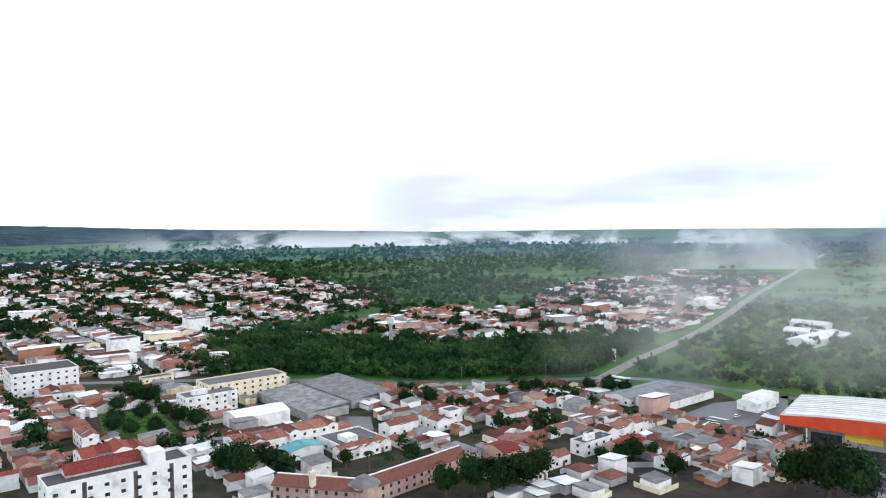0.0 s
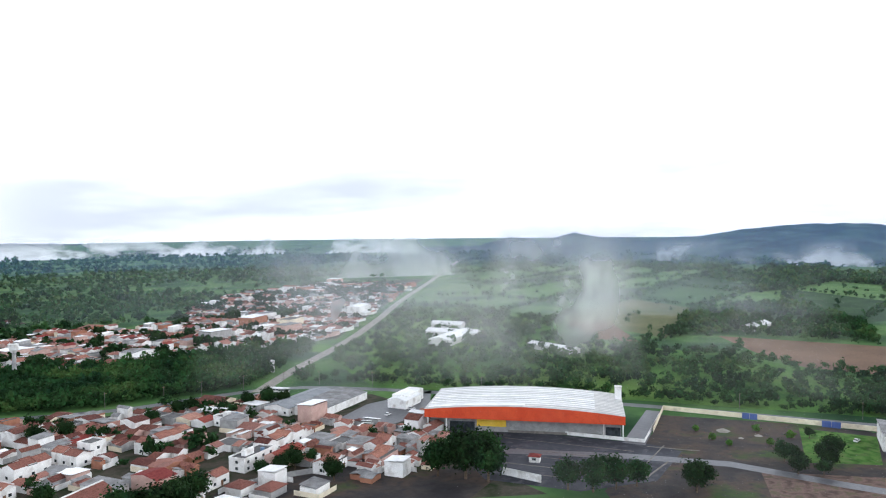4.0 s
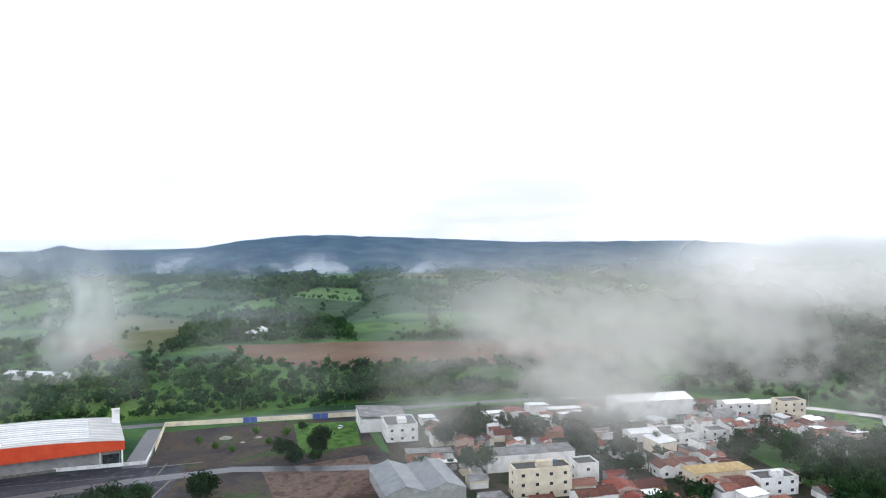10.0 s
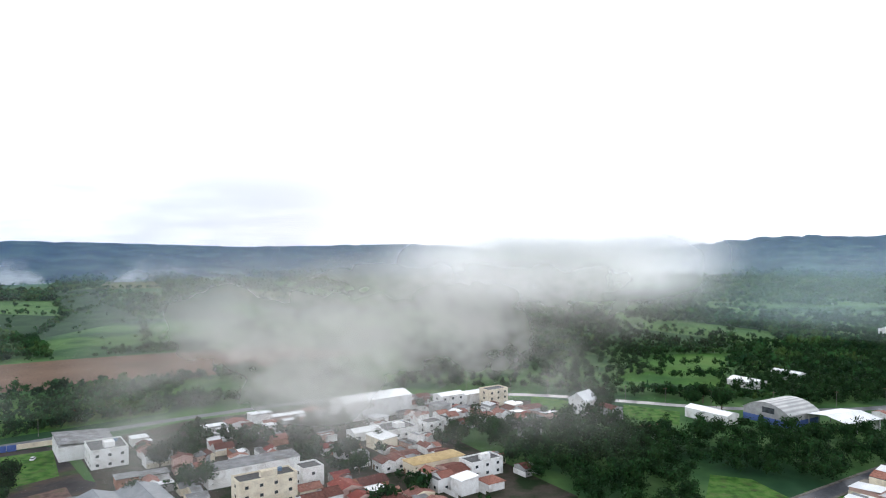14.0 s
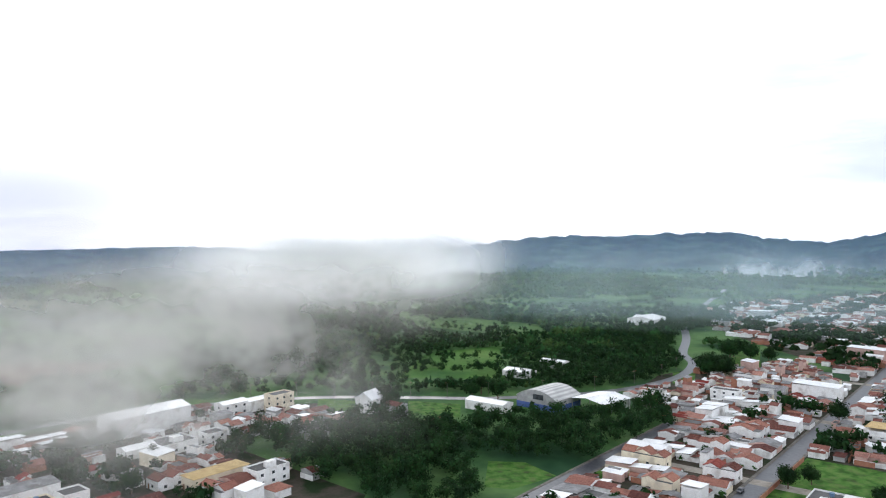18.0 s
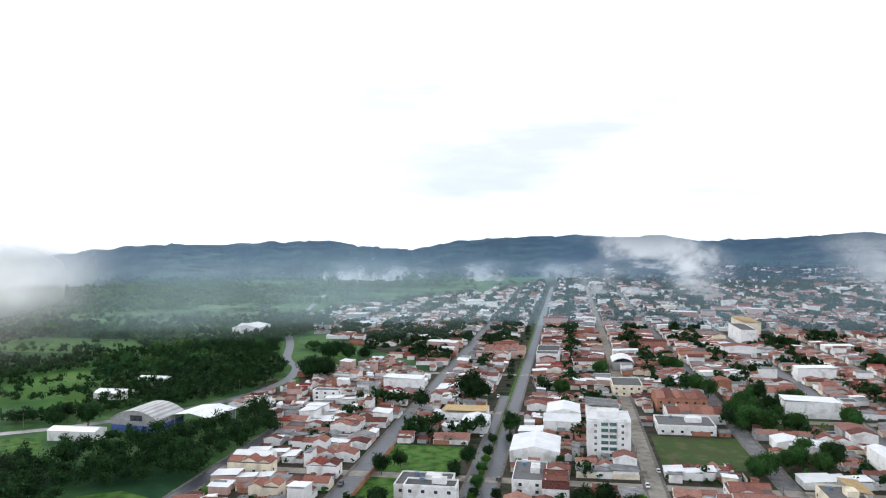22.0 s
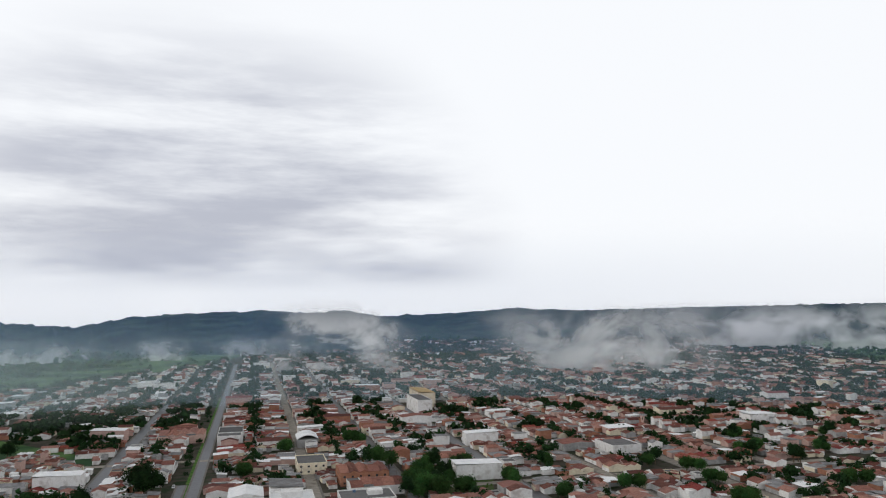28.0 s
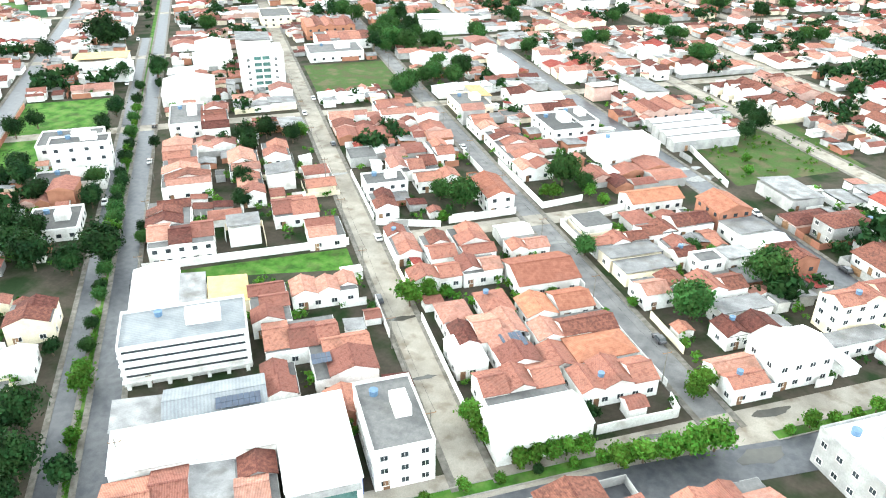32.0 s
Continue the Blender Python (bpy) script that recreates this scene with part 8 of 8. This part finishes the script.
def mist_material(name, colour, scale, lo, hi, most, seed, stretch=1.0, back=0.5):
    """Ragged, see-through vapour: holes from noise, edges that thin out along the sheet's own coordinates."""
    m = bpy.data.materials.new(name)
    m.use_nodes = True
    nd, ln = m.node_tree.nodes, m.node_tree.links
    nd.clear()
    out = nd.new("ShaderNodeOutputMaterial")
    mix = nd.new("ShaderNodeMixShader")
    tr = nd.new("ShaderNodeBsdfTransparent")
    both = nd.new("ShaderNodeMixShader")
    df, tl = nd.new("ShaderNodeBsdfDiffuse"), nd.new("ShaderNodeBsdfTranslucent")
    df.inputs["Color"].default_value = tl.inputs["Color"].default_value = (*colour, 1)
    both.inputs["Fac"].default_value = back
    ln.new(df.outputs[0], both.inputs[1])
    ln.new(tl.outputs[0], both.inputs[2])
    ln.new(tr.outputs[0], mix.inputs[1])
    ln.new(both.outputs[0], mix.inputs[2])
    ln.new(mix.outputs[0], out.inputs["Surface"])
    geo = nd.new("ShaderNodeNewGeometry")
    mp = nd.new("ShaderNodeMapping")
    mp.inputs["Location"].default_value = (seed * 3.1, seed * 7.7, seed * 1.3)
    mp.inputs["Scale"].default_value = (scale, scale, scale * stretch)
    nz = nd.new("ShaderNodeTexNoise")
    nz.inputs["Scale"].default_value, nz.inputs["Detail"].default_value, nz.inputs["Roughness"].default_value = 1.0, 4.0, 0.6
    nz.inputs["Distortion"].default_value = 0.2
    ln.new(geo.outputs["Position"], mp.inputs["Vector"])
    ln.new(mp.outputs["Vector"], nz.inputs["Vector"])
    rg = nd.new("ShaderNodeMapRange")
    rg.interpolation_type = "SMOOTHSTEP"
    rg.inputs["From Min"].default_value, rg.inputs["From Max"].default_value = lo, hi
    ln.new(nz.outputs["Fac"], rg.inputs["Value"])
    uvn = nd.new("ShaderNodeUVMap")
    uvn.uv_map = "UVMap"
    sp = nd.new("ShaderNodeSeparateXYZ")
    ln.new(uvn.outputs["UV"], sp.inputs["Vector"])

    def fade(sock, a, b):
        r = nd.new("ShaderNodeMapRange")
        r.interpolation_type = "SMOOTHSTEP"
        r.inputs["From Min"].default_value, r.inputs["From Max"].default_value = a, b
        ln.new(sock, r.inputs["Value"])
        return r.outputs["Result"]

    val = rg.outputs["Result"]
    for f in (fade(sp.outputs["X"], 0.0, 0.3), fade(sp.outputs["X"], 1.0, 0.7), fade(sp.outputs["Y"], 0.0, 0.38), fade(sp.outputs["Y"], 1.0, 0.55)):
        mu = nd.new("ShaderNodeMath")
        mu.operation = "MULTIPLY"
        ln.new(val, mu.inputs[0])
        ln.new(f, mu.inputs[1])
        val = mu.outputs["Value"]
    mu = nd.new("ShaderNodeMath")
    mu.operation = "MULTIPLY"
    mu.inputs[1].default_value = most
    ln.new(val, mu.inputs[0])
    ln.new(mu.outputs["Value"], mix.inputs["Fac"])
    return m


def mist_sheet(bm, layer, az0, az1, r, z0, z1, wave, lean=0.0):
    """A billowing curtain of vapour round a stretch of bearing."""
    n, k = 28, 8
    grid = []
    for i in range(n + 1):
        s = i / n
        a = az0 + (az1 - az0) * s
        col = []
        for j in range(k + 1):
            t = j / k
            rr = r * (1 + wave * noise.noise((a * 0.12, t * 1.7, r * 0.01))) + lean * t
            x, y = polar(a, rr)
            col.append((bm.verts.new((x, y, z0 + (z1 - z0) * t)), s, t))
        grid.append(col)
    for i in range(n):
        for j in range(k):
            q = (grid[i][j], grid[i + 1][j], grid[i + 1][j + 1], grid[i][j + 1])
            f = bm.faces.new([c[0] for c in q])
            f.smooth = True
            for lp, c in zip(f.loops, q):
                lp[layer].uv = (c[1], c[2])


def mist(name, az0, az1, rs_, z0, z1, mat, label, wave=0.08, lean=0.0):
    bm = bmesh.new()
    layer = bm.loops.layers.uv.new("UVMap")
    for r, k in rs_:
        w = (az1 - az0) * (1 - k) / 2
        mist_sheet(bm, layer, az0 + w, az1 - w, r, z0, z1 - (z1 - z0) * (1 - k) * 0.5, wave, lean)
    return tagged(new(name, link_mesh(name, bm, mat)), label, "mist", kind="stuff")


def el(r, e):
    return EYE + r * math.tan(radians(e))


FOG, GREY_FOG = (0.93, 0.93, 0.93), (0.66, 0.64, 0.61)
def puff(name, scale, lo, hi, most, seed, stretch):
    return mist_material(name, FOG, scale, lo, hi, most, seed, stretch, 0.2)


mist("morning_mist_bank", 56, 102, ((300, 1.0),), el(300, -18), el(300, 0.6), mist_material("near_mist", GREY_FOG, 0.0125, 0.30, 0.66, 0.72, 2, 1.3), "grey morning mist drifting over the edge of town", 0.03)
mist("thin_mist_veil", 0, 64, ((430, 1.0),), el(430, -14.5), el(430, 0.6), mist_material("veil_mist", FOG, 0.010, 0.40, 0.72, 0.27, 31, 0.9), "thin pale mist veiling the fields and woods", 0.03)
mist("near_mist_veil", 26, 58, ((150, 1.0),), el(150, -25), el(150, 0.0), mist_material("near_veil", FOG, 0.02, 0.36, 0.80, 0.07, 41, 1.2), "thin veil of mist over the car park", 0.03)
mist("low_mist", 56, 84, ((210, 1.0),), el(210, -21), el(210, -3), mist_material("low_mist", GREY_FOG, 0.018, 0.36, 0.72, 0.62, 43, 1.2), "low mist drifting over the roofs", 0.03)
# aerial haze over the plain, put in as a pale see-through sheet
mist("valley_haze", -14, 98, ((800, 1.0),), -40, el(800, 0.8), mist_material("plain_haze_tint", (0.78, 0.88, 0.95), 0.005, 0.20, 0.72, 0.20, 52, 1.2), "pale tinted sheet standing in for haze over the plain", 0.02)
mist("mist_over_fields", 62, 108, ((620, 1.0),), el(620, -9), el(620, -0.2), mist_material("field_mist", GREY_FOG, 0.008, 0.32, 0.68, 0.62, 5, 1.5), "pale mist lying over the pasture", 0.03)
# whiter than the mist in front, added for the low sun's glow
mist("sunlit_mist", 78, 108, ((900, 1.0),), el(900, -6.5), el(900, 1.1), mist_material("sunlit_mist", FOG, 0.006, -0.1, 0.58, 0.85, 74, 1.4, 0.97), "pale mist sheet whitened for the low sun's glow", 0.03)
mist("mist_wisp", 26, 42, ((520, 1.0),), el(520, -13), el(520, 2.5), mist_material("wisp_mist", FOG, 0.012, 0.38, 0.66, 0.55, 9, 0.8), "thin wisps of mist rising from the fields", 0.03)
mist("mist_wisp", 10, 36, ((1300, 1.0),), el(1300, -7), el(1300, 0.8), puff("wisp_mist_b", 0.004, 0.36, 0.68, 0.6, 12, 1.0), "thin wisps of mist rising from the fields", 0.05, 100)
mist("far_mist_patches", -30, 34, ((2300, 1.0),), el(2300, -4.4), el(2300, -0.6), puff("far_mist", 0.0045, 0.40, 0.58, 1.0, 3, 2.0), "bright mist patches hanging over the far woods", 0.03, 160)
mist("far_mist_patches", 34, 70, ((1650, 1.0),), el(1650, -5.0), el(1650, -1.2), puff("far_mist_b", 0.006, 0.44, 0.66, 0.6, 6, 1.6), "bright mist patches at the foot of the hills", 0.03, 100)
# white sheet added so the sun's glow washes over the ridge in the gap
mist("far_mist_patches", 83, 109, ((1640, 1.0),), el(1640, -5.0), el(1640, 1.1), mist_material("sun_glow_sheet", FOG, 0.002, -0.7, 0.2, 0.97, 61, 1.5, 0.97), "white mist sheet carrying the sun's glow in the hill gap", 0.03, 100)
mist("town_smoke", 141.0, 154.5, ((1150, 1.0), (1350, 0.7)), el(1150, -7.0), el(1150, 1.6), puff("smoke", 0.009, 0.38, 0.62, 0.85, 21, 0.8), "white smoke plume drifting over the roofs", 0.05, 220)
mist("town_smoke", 156.0, 178.0, ((1100, 1.0), (1300, 0.8)), el(1100, -7.0), el(1100, 1.6), puff("smoke_b", 0.008, 0.39, 0.66, 0.62, 15, 0.8), "white smoke plume drifting over the roofs", 0.05, 220)
mist("town_smoke", 112.0, 148.0, ((1600, 1.0),), el(1600, -5.0), el(1600, -1.6), puff("smoke_c", 0.008, 0.46, 0.66, 0.75, 8, 1.0), "low mist at the foot of the hills", 0.03, 100)
mist("town_smoke", 168.0, 200.0, ((1900, 1.0),), el(1900, -4.0), el(1900, 0.8), puff("smoke_d", 0.005, 0.32, 0.58, 1.0, 4, 1.5), "pale mist before the far hills", 0.03, 120)
# aerial haze again as tinted see-through sheets, bluest before the hills
mist("town_haze", 92, 210, ((820, 1.0),), el(820, -9), el(820, 0.2), mist_material("town_haze", (0.52, 0.72, 0.84), 0.006, 0.0, 0.7, 0.24, 51, 1.2), "blue-tinted sheet standing in for haze over the far roofs", 0.02)
mist("valley_haze", 99, 142, ((700, 1.0),), -4, el(700, 0.6), mist_material("wood_haze_tint", (0.70, 0.86, 0.84), 0.005, 0.05, 0.7, 0.24, 57, 1.2), "pale tinted sheet standing in for haze over the far woods", 0.02)
mist("valley_haze", -70, 230, ((1640, 1.0),), -80, 300, mist_material("haze", (0.19, 0.41, 0.86), 0.0012, 0.0, 0.45, 0.18, 1, 1.0), "blue-tinted sheet standing in for haze before the far hills", 0.02)
